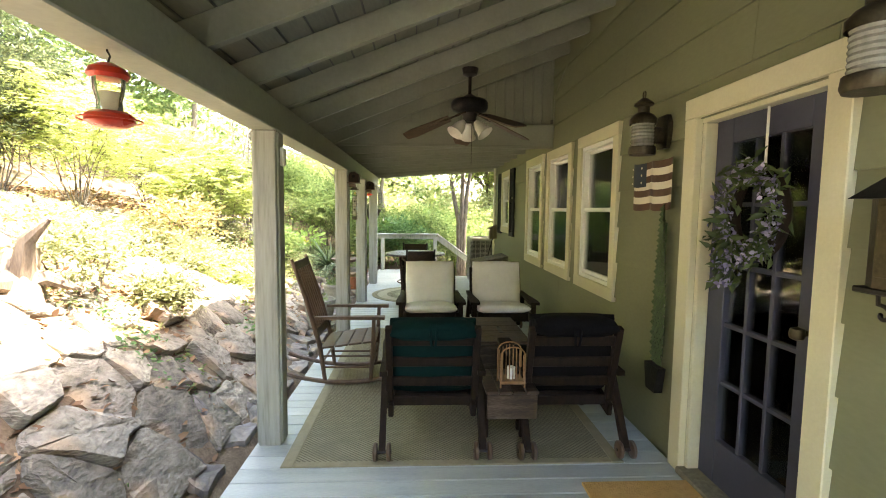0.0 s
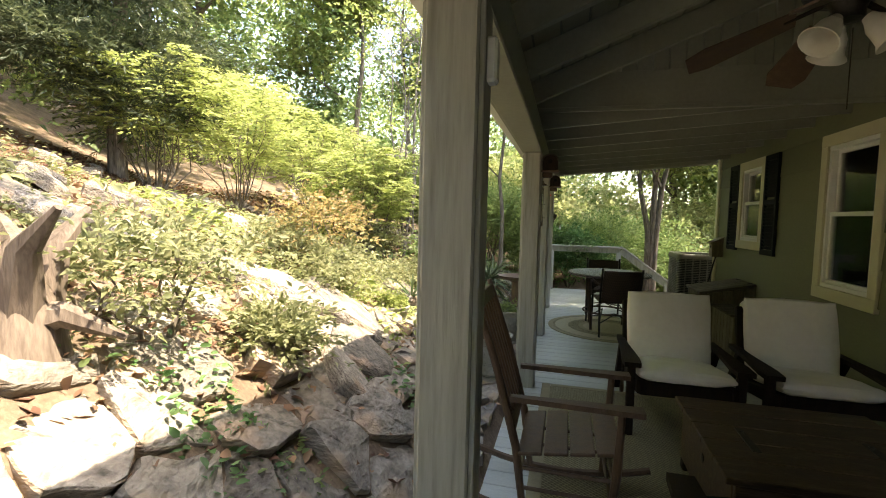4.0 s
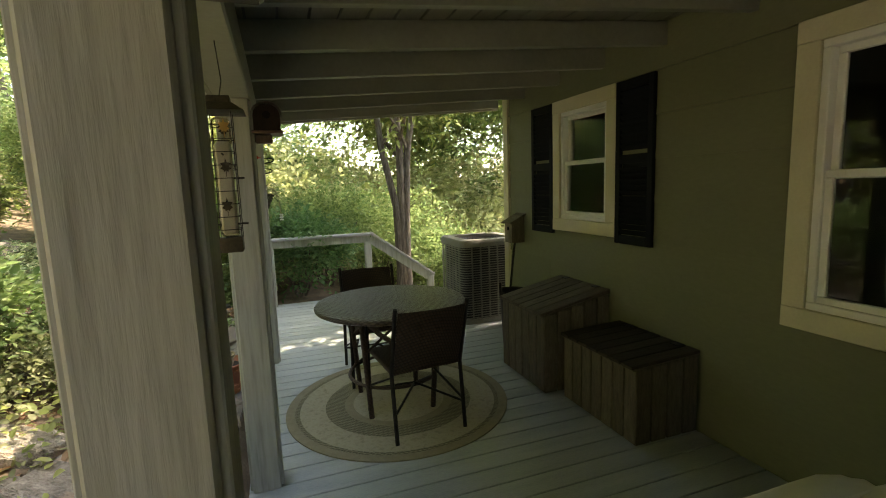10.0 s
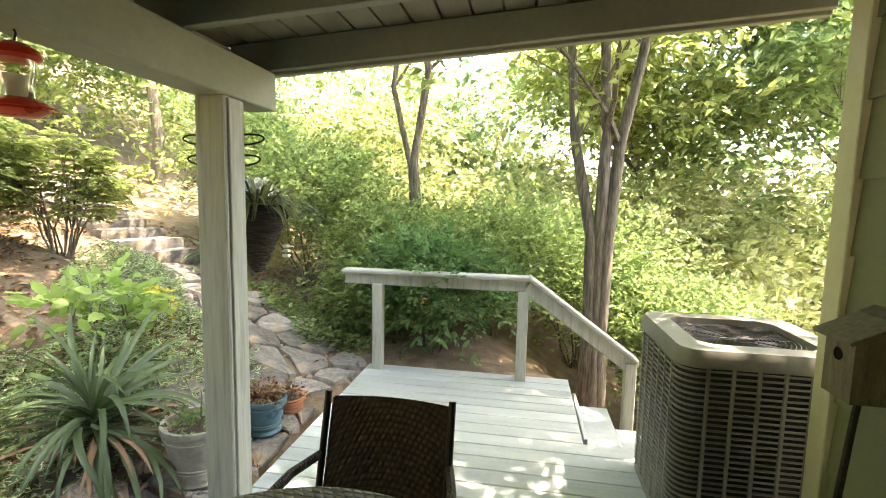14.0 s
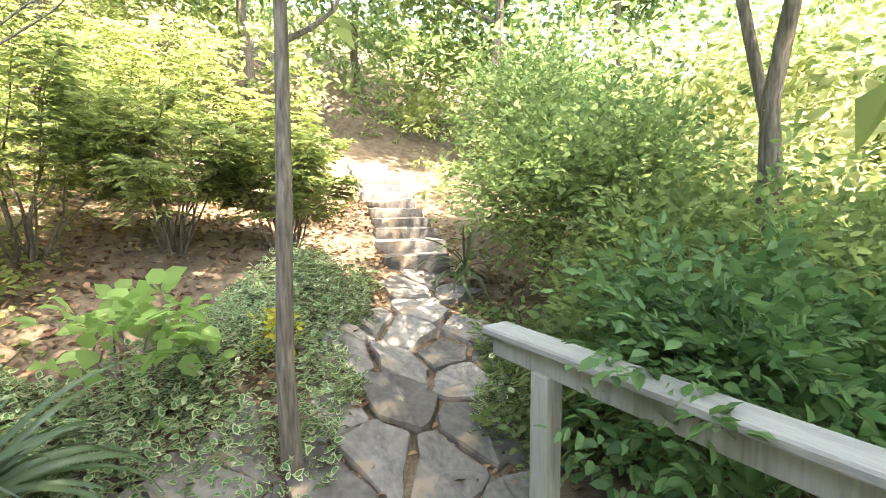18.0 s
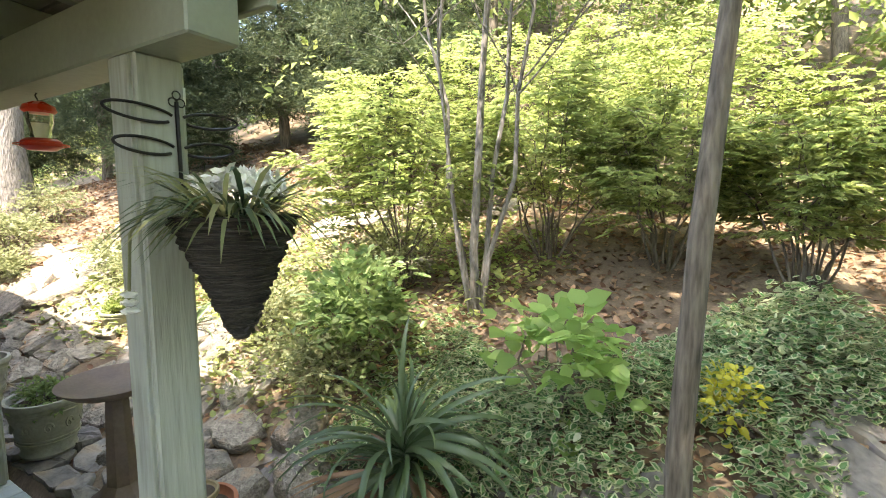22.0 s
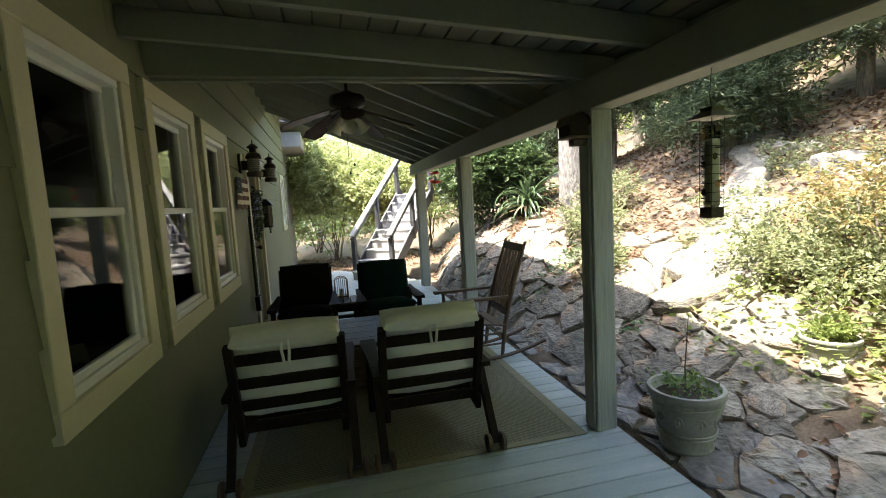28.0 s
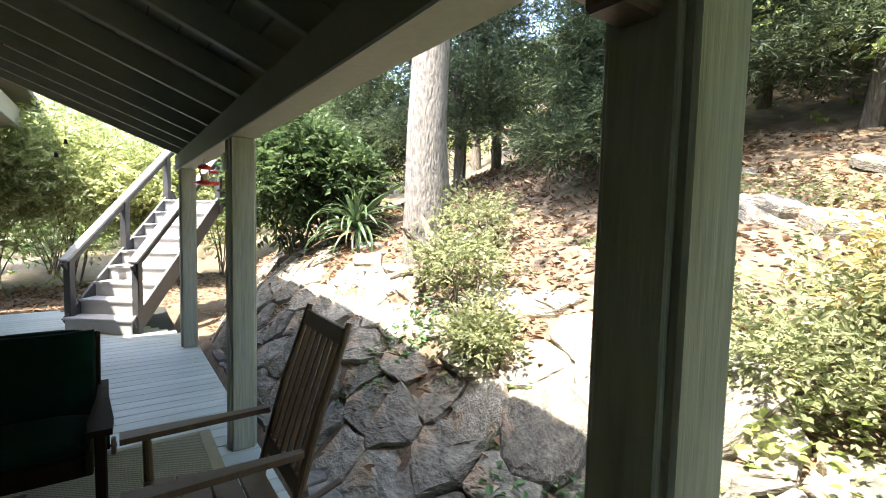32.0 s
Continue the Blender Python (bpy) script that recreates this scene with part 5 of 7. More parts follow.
for zz, h in ((0.16, 0.24), (1.90, 0.13)):
    part("rail", Geo().box((DX, (a + b) / 2, zz), (0.043, b - a - 0.26, h), 0.004), m_door, door)
ga, gb, gz0, gz1 = a + 0.13, b - 0.13, 0.28, 1.835
for k in (1, 2):
    part("muntin", Geo().box((DX, ga + (gb - ga) * k / 3, (gz0 + gz1) / 2), (0.03, 0.022, gz1 - gz0), 0.003), m_door, door)
for k in range(1, 5):
    part("muntin", Geo().box((DX + 0.001, (ga + gb) / 2, gz0 + (gz1 - gz0) * k / 5), (0.028, gb - ga, 0.022), 0.003), m_door, door)
for i in range(3):
    for k in range(5):
        pn = part("pane", Geo().box((DX + 0.004, ga + (gb - ga) * (i + 0.5) / 3, gz0 + (gz1 - gz0) * (k + 0.5) / 5), (0.005, (gb - ga) / 3 - 0.02, (gz1 - gz0) / 5 - 0.02), 0.0005), m_glass, door)
        pn.visible_shadow = False
part("door_handle", Geo().cyl((DX - 0.025, a + 0.06, 1.0), (DX - 0.07, a + 0.06, 1.0), 0.012).lathe([(0.0, -0.03), (0.025, -0.02), (0.03, 0), (0.025, 0.02), (0.0, 0.03)], (DX - 0.08, a + 0.06, 1.0), 12), m_bronze, door, "aged bronze knob", True)

# ---- shutters, blinds ----
for yy in (8.225, 9.37):
    s = thing("shutter", (WX - 0.02, yy, 1.615), "black louvred window shutter fixed to the siding", "shutter", "window shutters")
    for k in (-1, 1):
        part("stile", Geo().box((0, k * 0.15, 0), (0.03, 0.045, 1.10), 0.003), m_shutter, s)
    part("back_panel", Geo().box((0.0165, 0, 0), (0.003, 0.256, 1.06), 0.0005), m_shutter, s)
    for k in (-0.52, 0.03, 0.52):
        part("rail", Geo().box((0, 0, k), (0.03, 0.256, 0.06), 0.003), m_shutter, s)
    for i in range(26):
        zz = -0.47 + 0.0385 * i
        if abs(zz - 0.03) > 0.045 and zz < 0.49:
            part("louvre", Geo().box((0, 0, zz), (0.050, 0.256, 0.005), 0.001, pose(0, 0, 0, 0, 52, 0)), m_shutter, s)
for key, drop in (("window_1", 0.32), ("window_2", 0.16), ("window_4", 0.34)):
    y0, y1, z0, z1 = OPEN[key]
    bl = thing("blind", (WX + 0.12, (y0 + y1) / 2, z1), "brown bamboo roller blind hanging behind the window", "blind", "window blinds")
    for i in range(int(drop / 0.03)):
        part("slat", Geo().box((0, 0, -0.015 - 0.03 * i), (0.008, y1 - y0 - 0.02, 0.026), 0.002), m_blind, bl)

# ---- wall things ----
def wall_lantern(y, z):
    o = thing("wall_lantern", (WX - 0.02, y, z), "ship-style wall lantern in aged bronze with ribbed glass", "wall lamp", "wall lanterns")
    part("back_plate", Geo().prism([(-0.05, -0.10), (0.05, -0.10), (0.075, -0.05), (0.075, 0.05), (0.05, 0.10), (-0.05, 0.10), (-0.075, 0.05), (-0.075, -0.05)], 0, -0.015, 0.012), m_bronze, o)
    part("arm", Geo().box((-0.05, 0, -0.02), (0.09, 0.05, 0.10), 0.008), m_bronze, o)
    c = (-0.135, 0, 0)
    part("base", Geo().lathe([(0.0, -0.14), (0.075, -0.14), (0.082, -0.125), (0.078, -0.09), (0.0, -0.085)], c, 20), m_bronze, o, "", True)
    prof = []
    for i in range(27):
        prof.append((0.064 + 0.0045 * (0.5 - 0.5 * math.cos(i * math.pi / 2)), -0.085 + 0.005 * i))
    part("glass", Geo().lathe(prof, c, 28), m_lamp, o, "ribbed cloudy glass", True)
    part("cap", Geo().lathe([(0.08, 0.045), (0.08, 0.075), (0.06, 0.10), (0.035, 0.115), (0.035, 0.15), (0.058, 0.16), (0.058, 0.17), (0.02, 0.20), (0.0, 0.205)], c, 20), m_bronze, o, "", True)
    ring = [(c[0], 0.018 * math.cos(t), 0.222 + 0.022 * math.sin(t)) for t in np.linspace(0, 6.28, 13)]
    part("hanger", Geo().tube(ring, 0.004, 6, False), m_bronze, o)


wall_lantern(3.50, 1.97)
wall_lantern(2.03, 1.99)
fl = thing("wall_flag", (WX - 0.035, 3.60, 1.65), "small wavy tin flag with rust-red and cream stripes", "wall decoration")
def wavy(y0, y1, z0, z1, lift=0.0):
    rows = []
    for k in range(3):
        z = z0 + (z1 - z0) * k / 2
        rows.append([(0.020 * math.sin((y0 + (y1 - y0) * i / 16) * 26) - lift, y0 + (y1 - y0) * i / 16, z + 0.006 * math.sin((y0 + (y1 - y0) * i / 16) * 26 + 1)) for i in range(17)])
    return Geo().sheet(rows)
for i in range(7):
    z = -0.155 + 0.0443 * i
    part("stripe", wavy(-0.27, 0.27, z, z + 0.0443), m_flagred if i % 2 == 0 else m_flagwhite, fl, smooth=True)
part("canton", wavy(0.09, 0.27, 0.0, 0.155, 0.005), m_flagblue, fl, "dark blue corner", True)
for i in range(4):
    for j in range(3):
        part("star", Geo().lathe([(0.0, 0.0), (0.009, 0.0)], (0, 0, 0), 5, pose(-0.012, 0.115 + 0.042 * i, 0.025 + 0.048 * j, 0, 90, 0)), m_flagwhite, fl)
tp = thing("topiary_plaque", (WX - 0.03, 3.41, 0.38), "tall narrow green tin topiary hanging on the siding", "wall decoration")
for i in range(30):
    t = i / 29
    w = 0.075 * math.sin(math.pi * (0.22 + 0.78 * t)) ** 0.8 * (1.05 - 0.45 * t) + 0.004
    for j in range(4):
        yy = -w + 2 * w * (j + (0.5 if i % 2 else 0)) / 4
        part("leaf", Geo().add([(-0.012, yy, 0.16 + 0.93 * t), (-0.03, yy - 0.02, 0.19 + 0.93 * t), (-0.012, yy, 0.225 + 0.93 * t), (-0.03, yy + 0.02, 0.19 + 0.93 * t)], [(0, 1, 2), (0, 2, 3)]), m_topiary, tp)
part("stem", Geo().box((-0.006, 0, 0.55), (0.01, 0.05, 0.98), 0.002), m_topiary, tp)
part("planter", Geo().prism([(-0.055, 0.0), (0.055, 0.0), (0.085, 0.16), (-0.085, 0.16)], 0, -0.05, 0.0), m_iron, tp)
mb = thing("mailbox", (WX - 0.02, 1.955, 1.40), "wall mailbox with hipped lid and scrolled hooks", "mailbox")
part("body", Geo().prism([(0.0, -0.11), (-0.07, -0.11), (-0.10, -0.06), (-0.10, 0.06), (-0.07, 0.11), (0.0, 0.11)], 2, -0.15, 0.13), m_bronze, mb)
part("lid", Geo().add([(0.01, -0.135, 0.13), (-0.13, -0.135, 0.13), (-0.13, 0.135, 0.13), (0.01, 0.135, 0.13), (0.0, -0.05, 0.22), (-0.05, -0.05, 0.22), (-0.05, 0.05, 0.22), (0.0, 0.05, 0.22)], [(0, 1, 2, 3), (0, 4, 5, 1), (1, 5, 6, 2), (2, 6, 7, 3), (4, 7, 6, 5), (0, 3, 7, 4)]), m_iron, mb)
part("front_panel", Geo().box((-0.103, 0, 0.0), (0.008, 0.10, 0.22), 0.004), m_bronze, mb)
part("foot_rim", Geo().box((-0.05, 0, -0.155), (0.115, 0.24, 0.02), 0.005), m_iron, mb)
for k in (-1, 1):
    pts = [(-0.06 - 0.0, k * (0.075 - 0.0), -0.16)] + [(-0.06, k * (0.055 + 0.045 * math.sin(t) * (1 - t / 9)), -0.23 - 0.045 * math.cos(t) * (1 - t / 9)) for t in np.linspace(2.6, 8.2, 16)]
    part("scroll_hook", Geo().tube(pts, 0.007, 6), m_iron, mb)
wr_ = thing("wreath", (WX + 0.02, 2.71, 1.48), "wreath of twigs, green leaves and lilac blossom on the door", "wreath")
ring = [(-0.0, 0.16 * math.cos(t), 0.19 * math.sin(t)) for t in np.linspace(0, 6.28, 25)]
part("ring", Geo().tube(ring, 0.028, 8, False), m_wood_dark, wr_, smooth=True)
rw = np.random.default_rng(3)
def wreath_leaves(n, size, mat, spread, name, aspect):
    t = rw.random(n) * 6.28
    p = np.stack([-0.03 - 0.05 * rw.random(n), 0.16 * np.cos(t) + rw.normal(0, spread, n), 0.19 * np.sin(t) + rw.normal(0, spread, n)], 1)
    tail = rw.random(n) < 0.25
    p[tail, 1] = 0.13 + rw.normal(0, 0.04, tail.sum())
    p[tail, 2] = -0.1 - 0.25 * rw.random(tail.sum())
    d = unit(rw.normal(0, 1, (n, 3)) + np.array([-0.5, 0, -0.3]))
    nr = unit(np.cross(d, rw.normal(0, 1, (n, 3))))
    v, f = leaf_arrays(p, d, nr, size * (0.6 + 0.8 * rw.random(n)), aspect)
    part(name, arrays_mesh(name, v, f, mat), mat, wr_)
wreath_leaves(420, 0.06, m_leaf_dark, 0.035, "leaves", 0.4)
wreath_leaves(620, 0.022, m_lilac, 0.03, "blossom", 0.9)
part("hanger_ribbon", Geo().box((0.02, 0, 0.35), (0.003, 0.016, 0.34), 0.001), m_sash, wr_, "white ribbon")
mt = thing("door_mat", (1.02, 2.66, 0.006), "coir door mat with black lettering and leaf print", "door mat")
part("pile", Geo().box((0, 0, 0.008), (0.60, 0.74, 0.016), 0.005), m_coir, mt)
for i in range(5):
    a = radians(-60 + 30 * i)
    part("leaf_print", Geo().prism([(0.02 * math.cos(a), 0.02 * math.sin(a)), (0.11 * math.cos(a - 0.25), 0.11 * math.sin(a - 0.25)), (0.17 * math.cos(a), 0.17 * math.sin(a)), (0.11 * math.cos(a + 0.25), 0.11 * math.sin(a + 0.25))], 2, 0.017, 0.019), m_black, mt)
txt = bpy.data.curves.new("lettering", "FONT")
txt.body, txt.size, txt.extrude = "Na", 0.17, 0.001
tob = new("lettering", txt)
tob.parent = mt
tob.matrix_basis = pose(-0.27, 0.10, 0.018, 0, 0, 0)
txt.materials.append(m_black)
cord = thing("wall_cable", (WX - 0.01, 5.92, 2.3), "thin painted cable clipped up the siding", "cable")
part("cable", Geo().tube([(-0.02, -0.02, 0.0), (-0.02, -0.03, 0.45), (-0.02, -0.35, 0.62), (-0.02, -0.45, 0.66)], 0.006, 6), m_beam, cord)

# ---- ceiling fan ----
fan = thing("ceiling_fan", (0.245, 4.65, 2.69), "brown five-bladed ceiling fan with opal glass shades", "ceiling fan")
part("canopy", Geo().lathe([(0.0, 0.0), (0.07, -0.01), (0.06, -0.06), (0.02, -0.08)], (0, 0, -0.02), 20), m_iron, fan, "", True)
part("rod", Geo().cyl((0, 0, -0.06), (0, 0, -0.28), 0.014, 0.014, 10), m_wood_dark, fan)
part("motor", Geo().lathe([(0.02, -0.24), (0.07, -0.27), (0.14, -0.29), (0.155, -0.31), (0.155, -0.355), (0.14, -0.375), (0.07, -0.40), (0.055, -0.43), (0.055, -0.47), (0.0, -0.48)], (0, 0, 0), 28), m_iron, fan, "", True)
for i in range(5):
    a = 20 + 72 * i
    m = pose(0, 0, -0.37, 0, 0, a) @ pose(0, 0, 0, 0, 20, 0)
    g = Geo()
    g.prism([(0.18, -0.055), (0.52, -0.085), (0.60, -0.06), (0.60, 0.06), (0.52, 0.085), (0.18, 0.055)], 2, -0.004, 0.004)
    g.v = [tuple(m @ pose(0, 0, 0, 12, 0, 0) @ Vector(p)) for p in g.v]
    bl = part("blade", g, m_wood_brown, fan)
    ga_ = Geo().box((0.155, 0, 0), (0.14, 0.03, 0.010), 0.003)
    ga_.v = [tuple(m @ Vector(p)) for p in ga_.v]
    part("blade_arm", ga_, m_wood_dark, bl)
for i in range(3):
    a = radians(90 + 120 * i)
    m = Matrix.Translation((0.085 * math.cos(a), 0.085 * math.sin(a), -0.50)) @ pose(0, 0, 0, 0, 0, math.degrees(a)) @ pose(0, 0, 0, 0, 140, 0)
    part("shade", Geo().lathe([(0.022, -0.04), (0.030, -0.02), (0.046, 0.01), (0.052, 0.05), (0.058, 0.075), (0.074, 0.095), (0.069, 0.095), (0.052, 0.072), (0.046, 0.04), (0.038, 0.0)], (0, 0, 0), 18, m), m_opal, fan, "frosted glass shade", True)
part("pull_chain", Geo().cyl((0.02, 0, -0.50), (0.02, 0, -0.82), 0.0025, 0.0025, 5), m_bronze, fan)

# ---- rugs ----
rug = thing("rug", (0.05, 4.81, 0.001), "large woven green-beige outdoor rug with a darker border", "rug")
part("field", Geo().box((0, 0, 0.005), (1.86, 3.04, 0.008), 0.003), m_rug, rug)
for s in (-1, 1):
    part("border", Geo().box((s * 0.965, 0, 0.006), (0.07, 3.14, 0.010), 0.003), m_rug_edge, rug)
    part("border", Geo().box((0, s * 1.545, 0.006), (1.856, 0.05, 0.010), 0.003), m_rug_edge, rug)
rr = thing("round_rug", (-0.22, 8.79, 0.001), "round beige rug with patterned rings under the table", "rug")
for i, (a, b, mt_) in enumerate(((0.0, 0.32, m_rug_ring), (0.32, 0.38, m_rug_edge), (0.38, 0.51, m_rug), (0.51, 0.68, m_rug_ring), (0.68, 0.71, m_rug), (0.71, 0.77, m_rug_edge))):
    part("ring", Geo().lathe([(a, 0.0), (a, 0.006 + 0.0004 * i), (b, 0.006 + 0.0004 * i), (b, 0.0)], (0, 0, 0), 64), mt_, rr)

# ---- deck chairs ----
def tilt_box(c, s, deg, bevel=0.006):
    return Geo().box(c, s, bevel, pose(0, 0, 0, deg, 0, 0))


def deck_chair(x, y, turn, cloth, label, high=0.53, wide=1.0):
    o = thing("deck_chair", (x, y, 0.008), label, "chair", "deck chairs round the low table", turn)
    o.scale = (wide, 1, 1)
    for k in (-1, 1):
        part("front_leg", Geo().box((k * 0.32, 0.34, 0.235), (0.05, 0.06, 0.47), 0.008), m_wood_dark, o)
        part("arm", Geo().prism([(k * 0.32 - 0.05, 0.42), (k * 0.32 + 0.05, 0.42), (k * 0.32 + 0.055, 0.30), (k * 0.32 + 0.03, -0.05), (k * 0.32 + 0.025, -0.34), (k * 0.32 - 0.025, -0.34), (k * 0.32 - 0.03, -0.05), (k * 0.32 - 0.055, 0.30)], 2, 0.47, 0.50), m_wood_dark, o)
        part("side_rail", tilt_box((k * 0.275, 0.06, 0.29), (0.035, 0.72, 0.085), 9), m_wood_dark, o)
        leg = Geo().tube([(k * 0.32, -0.16, 0.49), (k * 0.32, -0.44, 0.056)], 0.030, 4)
        leg = part("back_leg", leg, m_wood_dark, o)
        part("axle", Geo().cyl((k * 0.32 - 0.06, -0.445, 0.054), (k * 0.32 + 0.06, -0.445, 0.054), 0.010, 0.010, 8), m_iron, leg)
        for q in (-0.042, 0.042):
            part("wheel", Geo().lathe([(0.0, -0.014), (0.044, -0.014), (0.052, -0.008), (0.052, 0.008), (0.044, 0.014), (0.0, 0.014)], (0, 0, 0), 20, pose(k * 0.32 + q, -0.445, 0.054, 0, 90, 0)), m_wood_brown, leg, "", True)
        part("back_stile", tilt_box((k * 0.285, -0.29, 0.505), (0.045, 0.05, 0.57), 15), m_wood_dark, o)
    for zz in (0.28, 0.415, 0.55, 0.69):
        yy = -0.29 - (zz - 0.505) * math.tan(radians(15))
        part("back_slat", tilt_box((0, yy - 0.002, zz), (0.53, 0.022, 0.065), 15), m_wood_dark, o)
    part("front_rail", Geo().box((0, 0.37, 0.33), (0.54, 0.03, 0.09), 0.006), m_wood_dark, o)
    for i in range(5):
        part("seat_slat", Geo().box((0, 0.28 - 0.12 * i, 0.325 - 0.018 * i), (0.52, 0.075, 0.018), 0.004), m_wood_dark, o)
    part("seat_cushion", soft_box((0, 0.11, 0.385), (0.56, 0.60, 0.13), pose(0, 0, 0, 8, 0, 0), seed=int(x * 10) + 40), cloth, o, "", True)
    back = part("back_cushion", soft_box((0, -0.225, 0.345 + high / 2), (0.57, 0.17, high), pose(0, 0, 0, 13, 0, 0), seed=int(x * 10) + 60), cloth, o, "", True)
    for k in (-1, 1):
        part("tie", Geo().tube([(k * 0.012, -0.375, 0.80), (k * 0.02, -0.405, 0.745), (k * 0.012, -0.395, 0.67)], 0.008, 5), cloth, back)
    part("top_roll", soft_box((0, -0.325, 0.335 + high * 0.89), (0.55, 0.14, 0.12), pose(0, 0, 0, 10, 0, 0), seed=int(x * 10) + 80), cloth, back, "", True)


deck_chair(-0.04, 5.93, 180, m_cream, "dark-stained deck chair with plump cream cushions on wheels", 0.52)
deck_chair(0.75, 5.93, 180, m_cream, "dark-stained deck chair with cream cushions by the wall", 0.52)
deck_chair(-0.08, 3.74, 0, m_teal, "dark-stained deck chair with teal green cushions on wheels", 0.47, 0.93)
deck_chair(0.78, 3.73, 0, m_black, "dark-stained deck chair with black cushions near the door", 0.50, 0.93)

# ---- low chest table, side table and lantern ----
ch = thing("chest_table", (0.30, 4.83, 0.008), "low dark wooden chest table with iron strap hinges", "table")
for i in range(5):
    part("top_board", Geo().box((0, -0.356 + 0.178 * i, 0.385), (0.92, 0.176, 0.03), 0.004), m_wood_table, ch)
part("front_panel", Geo().box((0, -0.41, 0.21), (0.84, 0.025, 0.30), 0.004), m_wood_table, ch)
part("back_panel", Geo().box((0, 0.41, 0.21), (0.84, 0.025, 0.30), 0.004), m_wood_table, ch)
for k in (-1, 1):
    e = part("end_panel", Geo().box((k * 0.41, 0, 0.21), (0.025, 0.79, 0.30), 0.004), m_wood_table, ch)
    part("keyhole", Geo().lathe([(0.0, 0.0), (0.022, 0.0), (0.022, 0.004), (0.0, 0.006)], (0, 0, 0), 10, pose(k * 0.423, 0.0, 0.26, 0, 90 * k, 0)), m_iron, e)
    for q in (-1, 1):
        part("foot", Geo().box((k * 0.39, q * 0.39, 0.03), (0.06, 0.06, 0.06), 0.006), m_wood_dark, ch)
    hg = part("strap_hinge", Geo().box((k * 0.26, -0.06, 0.402), (0.035, 0.24, 0.006), 0.002), m_iron, ch)
    part("rivet", Geo().lathe([(0.012, 0.0), (0.010, 0.006), (0.0, 0.008)], (k * 0.26, 0.02, 0.405), 8), m_iron, hg)
st = thing("side_table", (0.39, 3.50, 0.008), "small slatted dark wood side table between chairs", "table")
for i in range(4):
    part("slat", Geo().box((-0.12 + 0.08 * i, 0, 0.40), (0.074, 0.40, 0.02), 0.004), m_wood_table, st)
part("apron", Geo().box((0, -0.185, 0.315), (0.30, 0.02, 0.15), 0.004), m_wood_table, st)
part("apron", Geo().box((0, 0.185, 0.35), (0.29, 0.02, 0.08), 0.004), m_wood_dark, st)
part("shelf", Geo().box((0, 0.11, 0.24), (0.26, 0.12, 0.018), 0.004), m_wood_dark, st)
for k in (-1, 1):
    for q in (-1, 1):
        part("leg", Geo().box((k * 0.12, 0.12 + q * 0.05, 0.195), (0.035, 0.035, 0.39), 0.005), m_wood_dark, st)
lt = thing("cage_lantern", (0.40, 3.42, 0.418), "small twig birdcage lantern on the side table", "lantern")
part("base", Geo().box((0, 0, 0.03), (0.17, 0.14, 0.02), 0.004), m_cane, lt)
for i in range(7):
    for q in (-1, 1):
        part("bar", Geo().cyl((-0.075 + 0.025 * i, q * 0.062, 0.035), (-0.075 + 0.025 * i, q * 0.062, 0.20 + 0.035 * math.sin(math.pi * i / 6)), 0.003, 0.003, 6), m_cane, lt)
for k in (-1, 1):
    for q in (-1, 1):
        part("post", Geo().cyl((k * 0.085, q * 0.065, 0.0), (k * 0.085, q * 0.065, 0.21), 0.007, 0.006, 6), m_cane, lt)
for q in (-1, 1):
    part("arch", Geo().tube([(0.085 * math.cos(t), q * 0.065, 0.20 + 0.05 * math.sin(t)) for t in np.linspace(0, math.pi, 9)], 0.005, 6), m_cane, lt)
part("candle", Geo().lathe([(0.0, 0.04), (0.03, 0.04), (0.03, 0.11), (0.0, 0.112)], (0, 0, 0), 14), m_cream, lt, "cream candle", True)
lt.scale = (0.85, 0.9, 1.0)

# ---- rocking chair ----
rk = thing("rocking_chair", (-0.79, 4.73, 0.009), "slatted brown wooden rocking chair facing the house", "rocking chair", turn=-90)
for k in (-1, 1):
    part("rocker", Geo().tube([(k * 0.23, yy, 0.022 + 0.16 * (yy / 0.5) ** 2 * 0.55) for yy in np.linspace(-0.58, 0.46, 13)], 0.019, 6), m_wood_brown, rk)
    part("front_leg", Geo().tube([(k * 0.235, 0.22, 0.04), (k * 0.245, 0.24, 0.30), (k * 0.25, 0.25, 0.60)], [0.016, 0.021, 0.016], 10), m_wood_brown, rk)
    part("back_stile", Geo().tube([(k * 0.225, -0.16, 0.04), (k * 0.23, -0.20, 0.36), (k * 0.235, -0.30, 0.75), (k * 0.235, -0.42, 1.12)], [0.017, 0.021, 0.019, 0.014], 10), m_wood_brown, rk)
    part("arm", Geo().prism([(k * 0.25 - 0.04, 0.34), (k * 0.25 + 0.04, 0.34), (k * 0.25 + 0.03, 0.05), (k * 0.25 + 0.018, -0.23), (k * 0.25 - 0.018, -0.23), (k * 0.25 - 0.03, 0.05)], 2, 0.60, 0.625), m_wood_brown, rk)
    for zz in (0.16, 0.26):
        part("side_stretcher", Geo().cyl((k * 0.233, 0.23, zz), (k * 0.227, -0.18, zz), 0.010, 0.010, 8), m_wood_brown, rk)
for i in range(4):
    part("seat_slat", Geo().box((0, 0.21 - 0.115 * i, 0.392 - 0.016 * i), (0.50, 0.108, 0.018), 0.005, pose(0, 0, 0, 8, 0, 0)), m_wood_brown, rk)
for zz, yy in ((0.46, -0.225), (1.06, -0.40)):
    part("back_rail", Geo().box((0, yy, zz), (0.45, 0.022, 0.075), 0.005, pose(0, 0, 0, 16, 0, 0)), m_wood_brown, rk)
